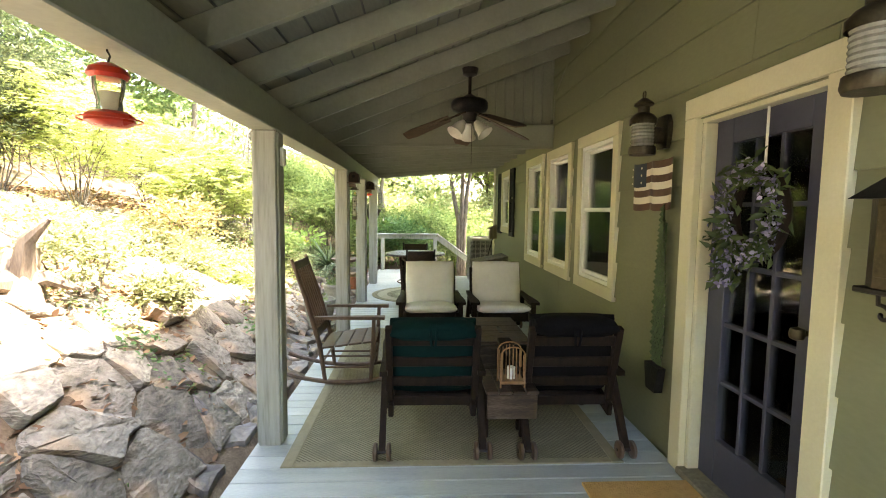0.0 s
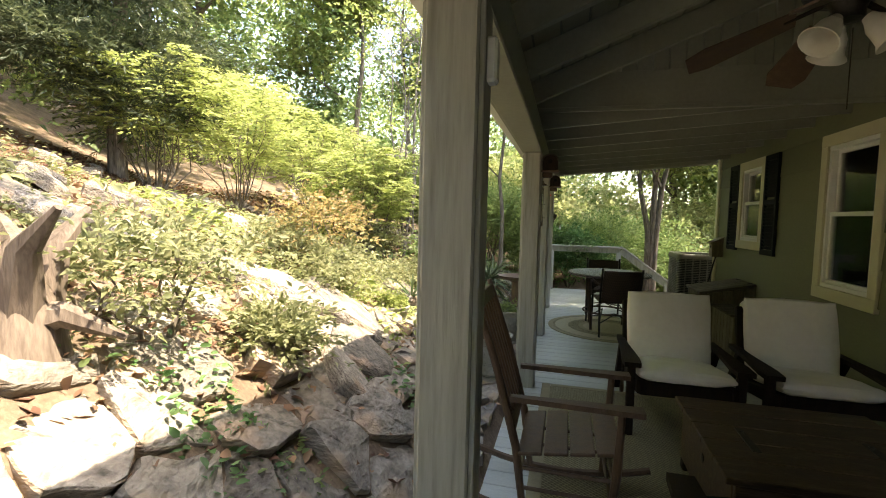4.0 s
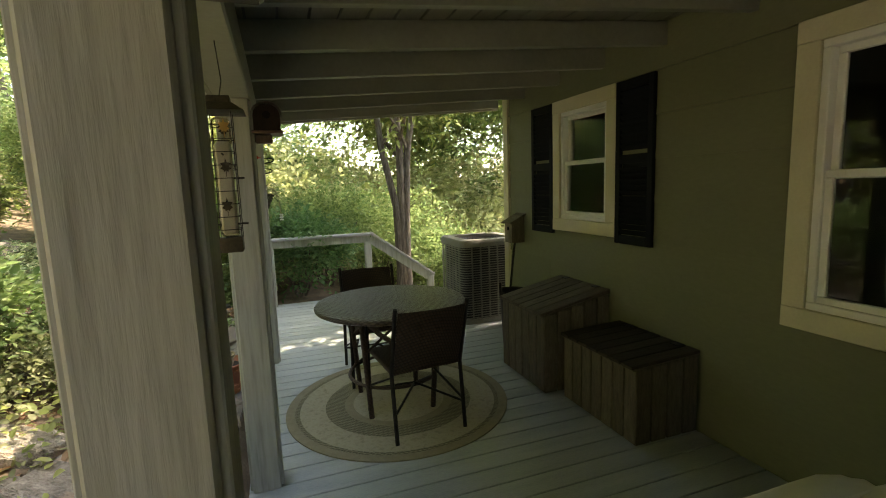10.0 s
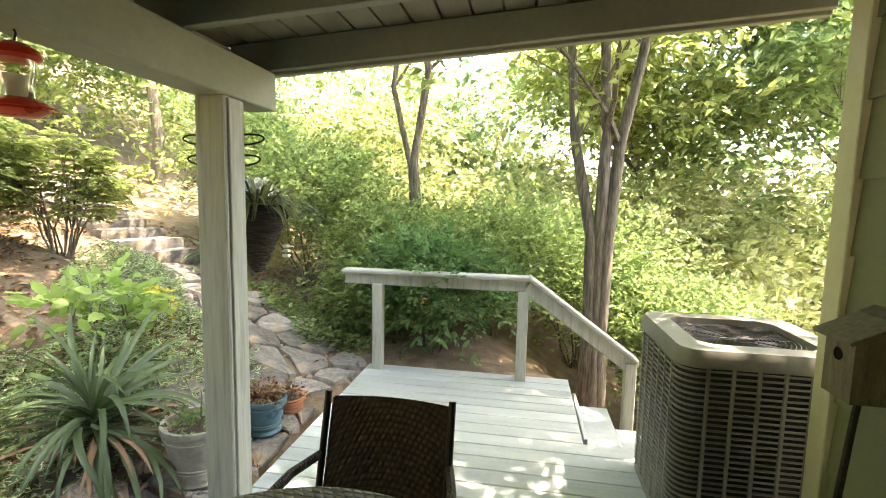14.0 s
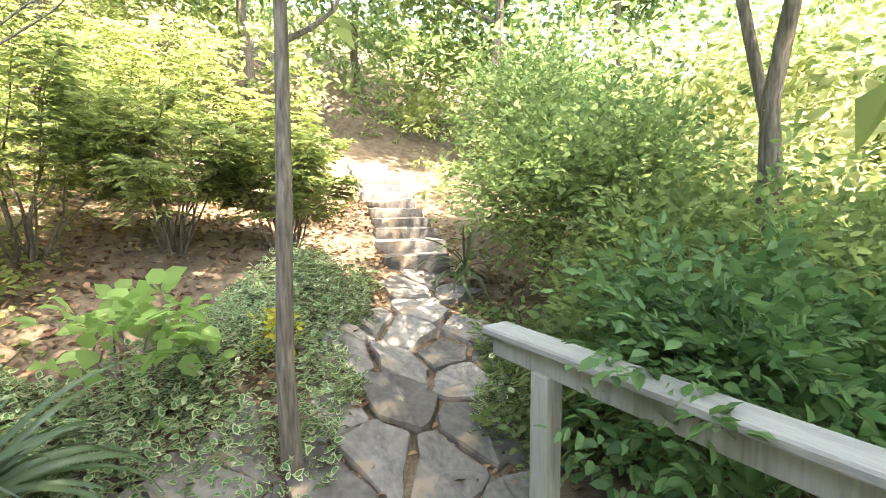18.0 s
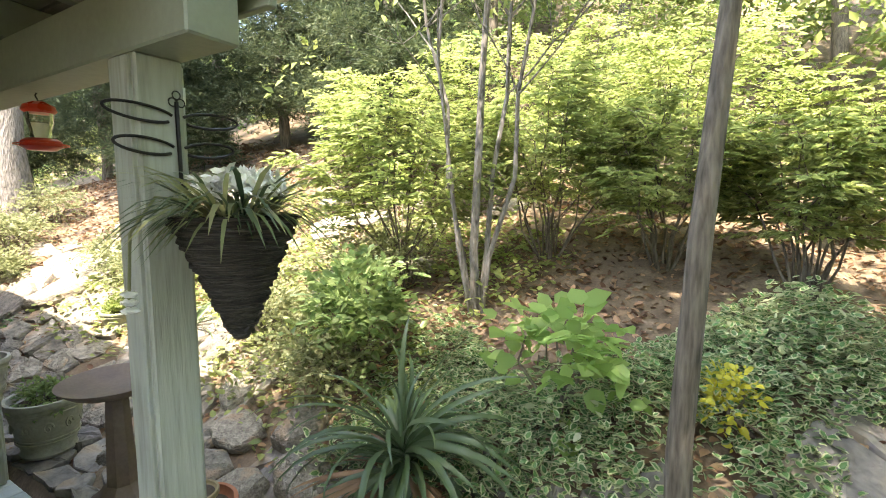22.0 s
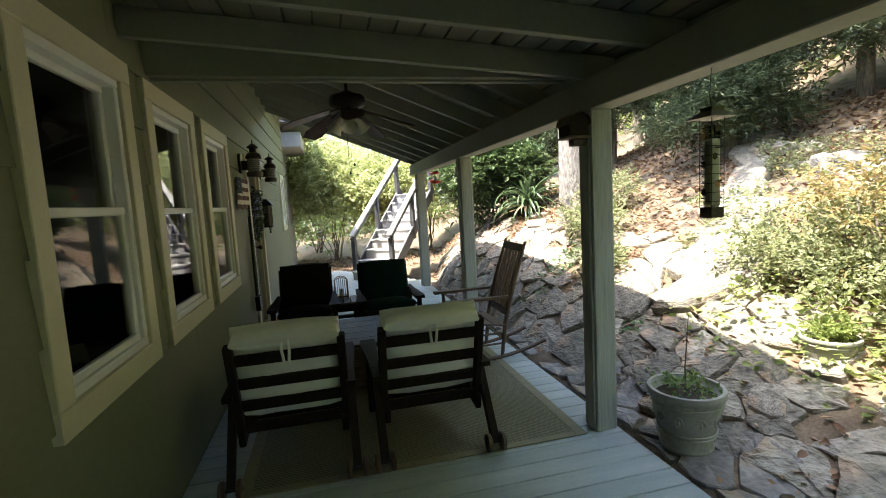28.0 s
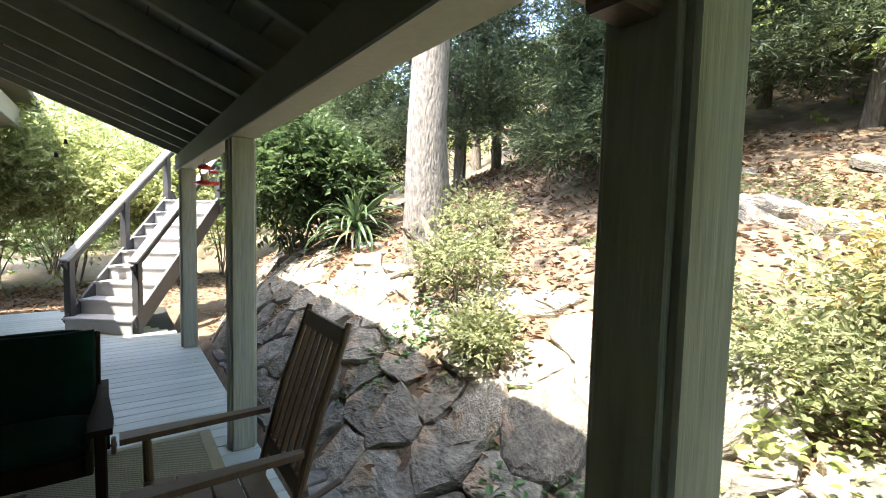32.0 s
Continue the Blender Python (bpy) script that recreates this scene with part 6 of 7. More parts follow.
for i in range(6):
    xx = -0.165 + 0.066 * i
    part("back_slat", Geo().tube([(xx, -0.225, 0.47), (xx, -0.31, 0.76), (xx, -0.40, 1.05)], 0.013, 4), m_wood_brown, rk)
rk.scale = (0.98, 1.0, 0.94)
for zz, yy in ((0.14, 0.225), (0.24, 0.235), (0.20, -0.18)):
    part("stretcher", Geo().cyl((-0.235, yy, zz), (0.235, yy, zz), 0.010, 0.010, 8), m_wood_brown, rk)

# ---- dining table and wicker chairs ----
dt = thing("patio_table", (-0.24, 8.80, 0.008), "round woven patio table with a dark rattan frame", "table")
top = part("tabletop", Geo().lathe([(0.0, 0.690), (0.50, 0.690), (0.515, 0.698), (0.52, 0.712), (0.512, 0.724), (0.49, 0.728), (0.0, 0.730)], (0, 0, 0), 64), m_wicker_top, dt, "", True)
for i in range(4):
    a = radians(45 + 90 * i)
    part("leg", Geo().tube([(0.30 * math.cos(a), 0.30 * math.sin(a), 0.0), (0.33 * math.cos(a), 0.33 * math.sin(a), 0.35), (0.36 * math.cos(a), 0.36 * math.sin(a), 0.69)], 0.018, 10), m_wicker, dt)
    b = radians(45 + 90 * (i + 1))
    part("brace", Geo().tube([(0.33 * math.cos(a), 0.33 * math.sin(a), 0.45), (0.16 * math.cos((a + b) / 2), 0.16 * math.sin((a + b) / 2), 0.60), (0.33 * math.cos(b), 0.33 * math.sin(b), 0.45)], 0.010, 8), m_wicker, dt)
part("ring", Geo().tube([(0.31 * math.cos(t), 0.31 * math.sin(t), 0.22) for t in np.linspace(0, 6.283, 33)], 0.012, 8, False), m_wicker, dt)


def wicker_chair(x, y, turn, label):
    o = thing("wicker_chair", (x, y, 0.008), label, "chair", "chairs round the patio table", turn)
    rows = []
    for i in range(9):
        t = i / 8
        rows.append([(xx, -0.22 - 0.12 * t - 0.03 * (1 - (xx / 0.21) ** 2), 0.44 + 0.37 * t) for xx in np.linspace(-0.21, 0.21, 9)])
    g = Geo().sheet(rows)
    g.sheet([[(p[0], p[1] - 0.014, p[2]) for p in row] for row in rows])
    part("backrest", g, m_wicker, o, "", True)
    part("seat", Geo().box((0, 0.0, 0.425), (0.46, 0.46, 0.035), 0.014), m_wicker, o)
    for k in (-1, 1):
        part("back_leg", Geo().tube([(k * 0.225, -0.27, 0.0), (k * 0.225, -0.22, 0.42), (k * 0.225, -0.34, 0.835)], 0.013, 8), m_iron, o)
        part("front_leg", Geo().tube([(k * 0.24, 0.24, 0.0), (k * 0.235, 0.22, 0.42), (k * 0.25, 0.20, 0.62)], 0.013, 8), m_iron, o)
        part("arm", Geo().tube([(k * 0.25, 0.20, 0.62), (k * 0.265, 0.10, 0.655), (k * 0.26, -0.12, 0.645), (k * 0.23, -0.27, 0.63)], 0.015, 8), m_wicker, o)
        part("side_brace", Geo().tube([(k * 0.235, 0.23, 0.18), (k * 0.15, 0.0, 0.30), (k * 0.225, -0.24, 0.18)], 0.008, 6), m_iron, o)
    part("cross_brace", Geo().tube([(-0.235, 0.22, 0.16), (0.0, 0.0, 0.24), (0.225, -0.24, 0.16)], 0.008, 6), m_iron, o)
    part("cross_brace", Geo().tube([(0.235, 0.22, 0.16), (0.0, 0.0, 0.235), (-0.225, -0.24, 0.16)], 0.008, 6), m_iron, o)


wicker_chair(-0.18, 8.49, 6, "dark wicker armchair pushed up to the patio table")
wicker_chair(-0.25, 9.34, 180, "dark wicker armchair on the far side of the table")

# ---- storage boxes ----
def storage_box(x0, x1, y0, y1, zf, zb, label, lid_wood):
    o = thing("storage_box", (x0, y0, 0), label, "box", "wooden storage boxes")
    w, d = x1 - x0, y1 - y0
    n = int(d / 0.095)
    for i in range(n):
        yy = d * (i + 0.5) / n
        part("front_board", Geo().box((0.012, yy, zf / 2), (0.022, d / n - 0.011, zf - 0.02), 0.003), m_wood_grey, o)
    m = int(w / 0.095)
    for yy in (0.012, d - 0.012):
        for i in range(m):
            xx = w * (i + 0.5) / m
            hh = zf + (zb - zf) * (i + 0.3) / m - 0.025
            part("side_board", Geo().box((xx, yy, hh / 2 + 0.005), (w / m - 0.011, 0.022, hh), 0.003), m_wood_grey, o)
    part("back_board", Geo().box((w - 0.012, d / 2, zb / 2), (0.022, d - 0.05, zb - 0.03), 0.003), m_wood_grey, o)
    lid = part("lid_frame", Geo().prism([(-0.02, zf - 0.018), (w, zb - 0.018), (w, zb - 0.012), (-0.02, zf - 0.012)], 1, 0.0, d), m_wood_grey, o)
    for i in range(n):
        yy = d * (i + 0.5) / n
        a = math.degrees(math.atan2(zb - zf, w))
        part("lid_board", Geo().box((w / 2 - 0.01, yy, (zf + zb) / 2), (w + 0.04, d / n - 0.010, 0.02), 0.003, pose(0, 0, 0, 0, -a, 0)), lid_wood, lid)
    for yy in (d * 0.2, d * 0.8):
        part("hinge", Geo().box((w - 0.03, yy, zb + 0.012), (0.05, 0.05, 0.006), 0.002), m_iron, lid)


storage_box(0.77, 1.33, 8.45, 9.10, 0.585, 0.70, "weathered wooden storage box with a sloping slatted lid", m_wood_lid)
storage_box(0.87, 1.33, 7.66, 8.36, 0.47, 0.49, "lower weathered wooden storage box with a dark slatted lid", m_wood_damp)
bk = thing("ash_bucket", (1.10, 9.52, 0.0), "black metal bucket standing behind the storage box", "bucket")
part("pail", Geo().lathe([(0.0, 0.0), (0.105, 0.0), (0.132, 0.50), (0.138, 0.50), (0.138, 0.52), (0.126, 0.51), (0.10, 0.05), (0.0, 0.04)], (0, 0, 0), 24), m_iron, bk, "", True)
part("handle", Geo().tube([(-0.132, 0.0, 0.45), (-0.138, 0.0, 0.54), (-0.13, 0.01, 0.60)], 0.011, 6), m_iron, bk)

# ---- air conditioner ----
ac = thing("air_conditioner", (1.24, 10.60, 0.0), "grey louvred outdoor air conditioner standing on the deck", "air conditioner")
W2, D2, R2, HA = 0.36, 0.36, 0.08, 0.90
def rounded(w, d, rr, k=5):
    pts = []
    for cx, cy, a0 in ((w - rr, d - rr, 0), (-w + rr, d - rr, 90), (-w + rr, -d + rr, 180), (w - rr, -d + rr, 270)):
        for i in range(k + 1):
            a = radians(a0 + 90 * i / k)
            pts.append((cx + rr * math.cos(a), cy + rr * math.sin(a)))
    return pts
part("coil", Geo().prism(rounded(W2 - 0.03, D2 - 0.03, R2), 2, 0.04, HA - 0.05), m_ac_dark, ac)
part("base_pan", Geo().prism(rounded(W2, D2, R2), 2, 0.0, 0.05), m_ac, ac)
outer = rounded(W2, D2, R2)
for i in range(31):
    z = 0.07 + 0.0262 * i
    part("louvre", Geo().tube([(px, py, z) for px, py in outer + outer[:1]], 0.0055, 5, False), m_ac, ac)
for wx, wy in [(s * W2, q) for s in (-1, 1) for q in (-0.25, -0.15, -0.05, 0.05, 0.15, 0.25)] + [(q, s * D2) for s in (-1, 1) for q in (-0.25, -0.15, -0.05, 0.05, 0.15, 0.25)]:
    part("rib", Geo().box((wx, wy, 0.45), (0.014, 0.014, 0.80), 0.002), m_ac, ac)
tring = Geo()
n = len(outer)
inner = [(0.32 * math.cos(math.atan2(py, px)), 0.32 * math.sin(math.atan2(py, px))) for px, py in outer]
big = rounded(W2 + 0.012, D2 + 0.012, R2 + 0.01)
tring.add([(x, y, HA - 0.055) for x, y in big] + [(x, y, HA - 0.01) for x, y in big] + [(x * 0.96, y * 0.96, HA + 0.02) for x, y in big] + [(x, y, HA + 0.02) for x, y in inner] + [(x, y, HA - 0.06) for x, y in inner], [(k * n + i, k * n + (i + 1) % n, (k + 1) * n + (i + 1) % n, (k + 1) * n + i) for k in range(4) for i in range(n)])
part("top_cover", tring, m_ac, ac, "", True)
part("fan_hub", Geo().lathe([(0.0, 0.0), (0.08, 0.0), (0.07, 0.02), (0.0, 0.025)], (0, 0, HA - 0.05), 16), m_ac_dark, ac)
for q in np.linspace(0.09, 0.31, 13):
    part("guard_ring", Geo().tube([(q * math.cos(t), q * math.sin(t), HA - 0.01) for t in np.linspace(0, 6.283, 33)], 0.0025, 5, False), m_ac_dark, ac)
for i in range(6):
    a = math.pi * i / 6
    part("guard_bar", Geo().cyl((0.31 * math.cos(a), 0.31 * math.sin(a), HA - 0.016), (-0.31 * math.cos(a), -0.31 * math.sin(a), HA - 0.016), 0.004, 0.004, 5), m_ac_dark, ac)
bh = thing("birdhouse", (1.27, 9.80, 0.93), "weathered wooden birdhouse with a sloping plank roof", "birdhouse")
part("box", Geo().prism([(-0.07, 0.0), (0.07, 0.0), (0.07, 0.27), (-0.07, 0.20)], 1, -0.07, 0.07), m_wood_grey, bh)
for i in range(3):
    part("roof_board", Geo().box((0.0 - 0.065 + 0.065 * i, 0, 0.232 + 0.033 * (i - 1) + 0.01), (0.075, 0.19, 0.014), 0.002, pose(0, 0, 0, 0, -26, 0)), m_wood_grey, bh)
part("hole", Geo().lathe([(0.0, 0.0), (0.02, 0.0), (0.02, 0.002)], (0, 0, 0), 14, pose(-0.0715, 0, 0.14, 0, -90, 0)), m_black, bh)
part("pole", Geo().tube([(0.0, 0.0, 0.0), (-0.02, -0.02, -0.06), (-0.13, -0.14, -0.42), (-0.22, -0.24, -0.87)], 0.011, 8), m_iron, bh)

# ---- deck rail by the landing ----
rl = structure("deck_rail", "painted rail with a weathered cap beside the landing", "railing")
RY = 12.12
for xx in (-1.07, 0.21):
    part("rail_post", Geo().box((xx, RY, 0.39), (0.09, 0.09, 0.78), 0.006), m_post, rl)
part("rail_board", Geo().box((-0.565, RY, 0.825), (1.62, 0.045, 0.11), 0.005), m_post, rl)
part("rail_cap", Geo().box((-0.565, RY, 0.885), (1.66, 0.14, 0.035), 0.008), m_handrail, rl)
sl = math.degrees(math.atan2(-0.60, 0.82))
part("rail_board", Geo().box((0.69, RY - 0.02, 0.50), (1.10, 0.045, 0.12), 0.005, pose(0, 0, 0, 0, -sl, 0)), m_post, rl)
part("rail_cap", Geo().box((0.70, RY - 0.02, 0.575), (1.11, 0.14, 0.035), 0.008, pose(0, 0, 0, 0, -sl, 0)), m_handrail, rl)
part("rail_post", Geo().box((1.10, RY - 0.02, -0.12), (0.09, 0.09, 0.70), 0.006), m_post, rl)
ls = structure("landing_steps", "painted wooden steps leading down from the landing", "steps")
for i in range(3):
    part("tread", Geo().box((0.77 + 0.27 * i, 11.60, -0.15 - 0.17 * i), (0.29, 0.78, 0.035), 0.005), m_deck, ls)
    part("riser", Geo().box((0.65 + 0.27 * i, 11.60, -0.10 - 0.17 * i), (0.025, 0.76, 0.15), 0.004), m_deck, ls)

# ---- garden stairs up the bank ----
gs = structure("garden_stairs", "grey painted wooden stairs climbing the bank between dark rails", "stairs")
AX_, WV = Vector((-0.60, -0.80, 0)).normalized(), Vector((-0.80, 0.60, 0)).normalized()
L0 = Vector((0.09, -0.42, 0))
ang = math.degrees(math.atan2(WV.y, WV.x))
for i in range(9):
    c = L0 + WV * 0.42 + AX_ * (0.24 * i + 0.13)
    part("tread", Geo().box((c.x, c.y, 0.185 * (i + 1) - 0.018), (0.86, 0.29, 0.035), 0.006, pose(0, 0, 0, 0, 0, ang)), m_stairs, gs)
    c = L0 + WV * 0.42 + AX_ * (0.24 * i + 0.012)
    part("riser", Geo().box((c.x, c.y, 0.185 * i + 0.075), (0.82, 0.02, 0.15), 0.003, pose(0, 0, 0, 0, 0, ang)), m_stairs, gs)
for q in (0.0, 0.84):
    base = L0 + WV * q
    for i in (0, 4, 8):
        p = base + AX_ * (0.24 * i + 0.10)
        part("newel", Geo().box((p.x, p.y, 0.185 * i + 0.42), (0.085, 0.085, 0.90), 0.006, pose(0, 0, 0, 0, 0, ang)), m_stair_post, gs)
    p0, p1 = base + AX_ * 0.02 + Vector((0, 0, 0.86)), base + AX_ * 2.2 + Vector((0, 0, 0.86 + 0.185 * 2.18 / 0.24))
    d = (p1 - p0)
    mtx = d.to_track_quat("Y", "Z").to_matrix().to_4x4()
    mid = (p0 + p1) / 2
    part("hand_rail", Geo().box(mid, (0.11, d.length, 0.04), 0.008, mtx), m_handrail, gs)
    part("under_rail", Geo().box(mid - Vector((0, 0, 0.075)), (0.045, d.length, 0.09), 0.006, mtx), m_stair_post, gs)
    p0, p1 = base + AX_ * 0.05 + Vector((0, 0, 0.08)), base + AX_ * 2.2 + Vector((0, 0, 0.08 + 0.185 * 2.15 / 0.24))
    d = (p1 - p0)
    part("stringer", Geo().box((p0 + p1) / 2, (0.04, d.length, 0.22), 0.005, d.to_track_quat("Y", "Z").to_matrix().to_4x4()), m_stair_post, gs)
wing = structure("house_wing", "grey-sided wing of the house with an overhanging eave", "house")
part("wing_wall", Geo().box((3.6, -4.7, 1.4), (4.2, 3.0, 4.2), 0.01), m_stairs, wing)
part("eave", Geo().box((1.35, -4.2, 3.12), (0.75, 2.2, 0.36), 0.01), m_stairs, wing)
part("wing_roof", Geo().box((3.2, -4.6, 3.52), (4.9, 3.6, 0.10), 0.01), m_roof, wing)

# ---- feeders ----
def nectar_feeder(x, y, ztop, zhang, label):
    o = thing("nectar_feeder", (x, y, ztop), label, "bird feeder", "red nectar feeders")
    part("hook", Geo().tube([(0, 0, zhang - ztop), (0, 0, 0.035), (0.008, 0, 0.02), (0, 0, 0.0)], 0.003, 5), m_iron, o)
    part("cap", Geo().lathe([(0.0, 0.0), (0.024, -0.003), (0.050, -0.018), (0.056, -0.036), (0.046, -0.046), (0.0, -0.05)], (0, 0, 0), 24), m_red, o, "", True)
    part("bottle", Geo().lathe([(0.044, -0.046), (0.042, -0.08), (0.034, -0.11), (0.036, -0.14), (0.040, -0.145)], (0, 0, 0), 24), m_clear, o, "clear plastic bottle", True)
    part("nectar", Geo().lathe([(0.0, -0.085), (0.038, -0.085), (0.031, -0.11), (0.033, -0.14), (0.0, -0.14)], (0, 0, 0), 20), m_cream, o, "pale cloudy nectar", True)
    part("dish", Geo().lathe([(0.0, -0.138), (0.050, -0.142), (0.064, -0.152), (0.066, -0.172), (0.045, -0.185), (0.0, -0.188)], (0, 0, 0), 28), m_red, o, "", True)
    part("perch", Geo().tube([(0.083 * math.cos(t), 0.083 * math.sin(t), -0.165) for t in np.linspace(0, 6.283, 29)], 0.003, 6, False), m_red, o)


nectar_feeder(-1.09, 2.12, 1.90, 1.94, "red hummingbird feeder hanging from the porch beam")
nectar_feeder(-1.10, 9.18, 1.91, 1.94, "red hummingbird feeder hanging between porch posts")
nectar_feeder(-1.42, 0.46, 1.99, 2.14, "small red feeder hanging from the gutter corner")
tf = thing("tube_feeder", (-1.07, 7.20, 1.74), "tall caged seed feeder with leaf cut-outs and square roof", "bird feeder")
part("roof", Geo().add([(-0.12, -0.12, 0.0), (0.12, -0.12, 0.0), (0.12, 0.12, 0.0), (-0.12, 0.12, 0.0), (-0.06, -0.06, 0.035), (0.06, -0.06, 0.035), (0.06, 0.06, 0.035), (-0.06, 0.06, 0.035)], [(3, 2, 1, 0), (0, 1, 5, 4), (1, 2, 6, 5), (2, 3, 7, 6), (3, 0, 4, 7), (4, 5, 6, 7)]), m_bronze, tf)
part("roof_cap", Geo().box((0, 0, 0.045), (0.11, 0.11, 0.03), 0.004), m_bronze, tf)
part("hanger", Geo().tube([(0, 0, 0.05), (0.02, 0, 0.12), (0.0, 0, 0.32)], 0.003, 5), m_iron, tf)
part("seed_tube", Geo().box((0, 0, -0.25), (0.085, 0.085, 0.46), 0.01), m_clear, tf, "clear tube half full of seed")
part("seed", Geo().box((0, 0, -0.29), (0.075, 0.075, 0.36), 0.01), m_cream, tf)
part("base", Geo().box((0, 0, -0.51), (0.115, 0.115, 0.06), 0.004), m_bronze, tf)
for i in range(9):
    z = -0.05 - 0.05 * i
    part("cage_ring", Geo().tube([(-0.055, -0.055, z), (0.055, -0.055, z), (0.055, 0.055, z), (-0.055, 0.055, z), (-0.055, -0.055, z)], 0.002, 4, False), m_iron, tf)
for k in (-1, 1):
    for q in (-1, 1):
        part("cage_rod", Geo().cyl((k * 0.055, q * 0.055, 0.0), (k * 0.055, q * 0.055, -0.49), 0.0025, 0.0025, 5), m_iron, tf)
tf.scale = (0.56, 0.56, 0.75)
rl_ = np.random.default_rng(8)
for face in range(4):
    for i in range(3):
        m = pose(0, 0, 0, 0, 0, 90 * face) @ pose(0.058, rl_.normal(0, 0.012), -0.10 - 0.15 * i + 0.04 * (face % 2), 0, 0, 0)
        pts = []
        for a, rad in ((0, 36), (16, 20), (38, 24), (58, 32), (74, 17), (100, 27), (126, 16), (150, 20), (172, 12), (178, 36), (182, 36), (188, 12), (210, 20), (234, 16), (260, 27), (286, 17), (302, 32), (322, 24), (344, 20)):
            pts.append(m @ Vector((0, 0.001 * rad * math.sin(radians(a)), 0.001 * rad * math.cos(radians(a)))))
        part("leaf_cutout", Geo().add(pts, [tuple(range(len(pts)))]), m_bronze if (face + i) % 3 else m_coir, tf)
for i in range(4):
    part("perch", Geo().cyl((-0.09 if i % 2 else 0.0, 0.0 if i % 2 else -0.09, -0.16 - 0.09 * i), (0.09 if i % 2 else 0.0, 0.0 if i % 2 else 0.09, -0.16 - 0.09 * i), 0.004, 0.004, 6), m_iron, tf)
for y in (POSTS[2], POSTS[3]):
    o = thing("nest_box", (PX + 0.14, y + 0.0, 1.78), "small brown wooden nest box mounted on the post", "nest box", "nest boxes")
    part("box", Geo().prism([(-0.06, 0.012), (0.06, 0.012)] + [(0.06 * math.cos(t), 0.085 + 0.05 * math.sin(t)) for t in np.linspace(0, math.pi, 9)], 1, -0.065, 0.065), m_wood_dark, o)
    part("roof", Geo().sheet([[(0.068 * math.cos(t), q, 0.087 + 0.058 * math.sin(t)) for t in np.linspace(-0.2, math.pi + 0.2, 13)] for q in (-0.08, 0.08)]), m_wood_brown, o)
    part("entrance", Geo().lathe([(0.0, 0.0), (0.018, 0.0), (0.018, 0.002)], (0, 0, 0), 12, pose(0, -0.0665, 0.085, 90, 0, 0)), m_black, o)
    part("floor_board", Geo().box((0, 0, 0.008), (0.14, 0.15, 0.012), 0.003), m_wood_brown, o)
    part("ledge", Geo().box((-0.02, 0, -0.02), (0.08, 0.06, 0.04), 0.006), m_wood_brown, o)
tg = thing("post_tag", (PX - 0.02, POSTS[4] + 0.052, 1.84), "small white arrow-shaped wooden tag nailed to the post", "tag")
part("board", Geo().prism([(0.065, 0.0), (0.035, 0.035), (0.022, 0.022), (-0.055, 0.028), (-0.055, -0.022), (0.022, -0.022), (0.035, -0.035)], 1, 0.0, 0.010), m_sash, tg)
part("nail", Geo().lathe([(0.0, 0.0), (0.006, 0.0), (0.004, 0.004), (0.0, 0.005)], (0, 0, 0), 8, pose(0.03, 0.010, 0, -90, 0, 0)), m_iron, tg)
ck = thing("post_clip", (PX + 0.09, POSTS[1], 1.79), "small white plastic bracket on a porch post", "bracket")
part("plate", Geo().box((0, 0, 0), (0.03, 0.05, 0.11), 0.008), m_sash, ck)
for i, (x, y, z) in enumerate(((0.04, 0.46, 2.06), (-0.04, 0.46, 2.20))):
    wc = thing("small_bell", (x, y, z), "tiny dark bell on a thread at the roof edge", "bell", "hanging bells")
    part("bell", Geo().lathe([(0.0, 0.0), (0.014, -0.01), (0.018, -0.045), (0.024, -0.055), (0.0, -0.05)], (0, 0, 0), 12), m_iron, wc, "", True)
    part("thread", Geo().cyl((0, 0, -0.002), (0, 0, roof_z(x, True) - z - 0.14), 0.0012, 0.0012, 4), m_iron, wc)

# ---- hanging basket on the last post ----
hb = thing("hanging_basket", (PX - 0.04, POSTS[4] + 0.33, 1.49), "cone-shaped twig basket with white flowers on an iron bracket", "hanging basket")
def cone(r0, r1, z0, z1, n=26, m=13):
    rows = []
    for i in range(m):
        t = i / (m - 1)
        rad = r0 + (r1 - r0) * t
        rows.append([(rad * math.cos(2 * math.pi * k / n) * (1.0 + 0.02 * math.sin(i * 2.1 + k)), rad * math.sin(2 * math.pi * k / n) * 0.8 * (1.0 + 0.02 * math.sin(i * 2.7 + k)), z0 + (z1 - z0) * t) for k in range(n + 1)])
    return Geo().sheet(rows)
part("basket", cone(0.175, 0.02, 0.0, -0.34), m_twig, hb, "", True)
for i in range(21):
    z = -0.010 - 0.0155 * i
    rad = 0.177 - (0.177 - 0.022) * (-z / 0.34)
    part("twig_coil", Geo().tube([(rad * math.cos(t), 0.8 * rad * math.sin(t), z + 0.008 * math.sin(3 * t + 1.7 * i) + 0.003 * math.sin(9 * t + i)) for t in np.linspace(0, 6.283, 37)], 0.0065, 5, False), m_twig, hb)
part("soil", Geo().lathe([(0.0, -0.02), (0.16, -0.02)], (0, 0, 0), 20, Matrix.Diagonal((1, 0.8, 1, 1))), m_soil, hb)
for zz, w in ((0.28, 0.185), (0.19, 0.165)):
    for k in (-1, 1):
        loop = [(k * (0.012 + w * (0.5 - 0.5 * math.cos(t))), -0.255, zz + 0.022 * math.sin(t) + 0.012 * math.sin(0.5 * t) ** 2) for t in np.linspace(0.35, 5.7, 24)]
        part("bracket_loop", Geo().tube(loop, 0.0045, 6), m_iron, hb)
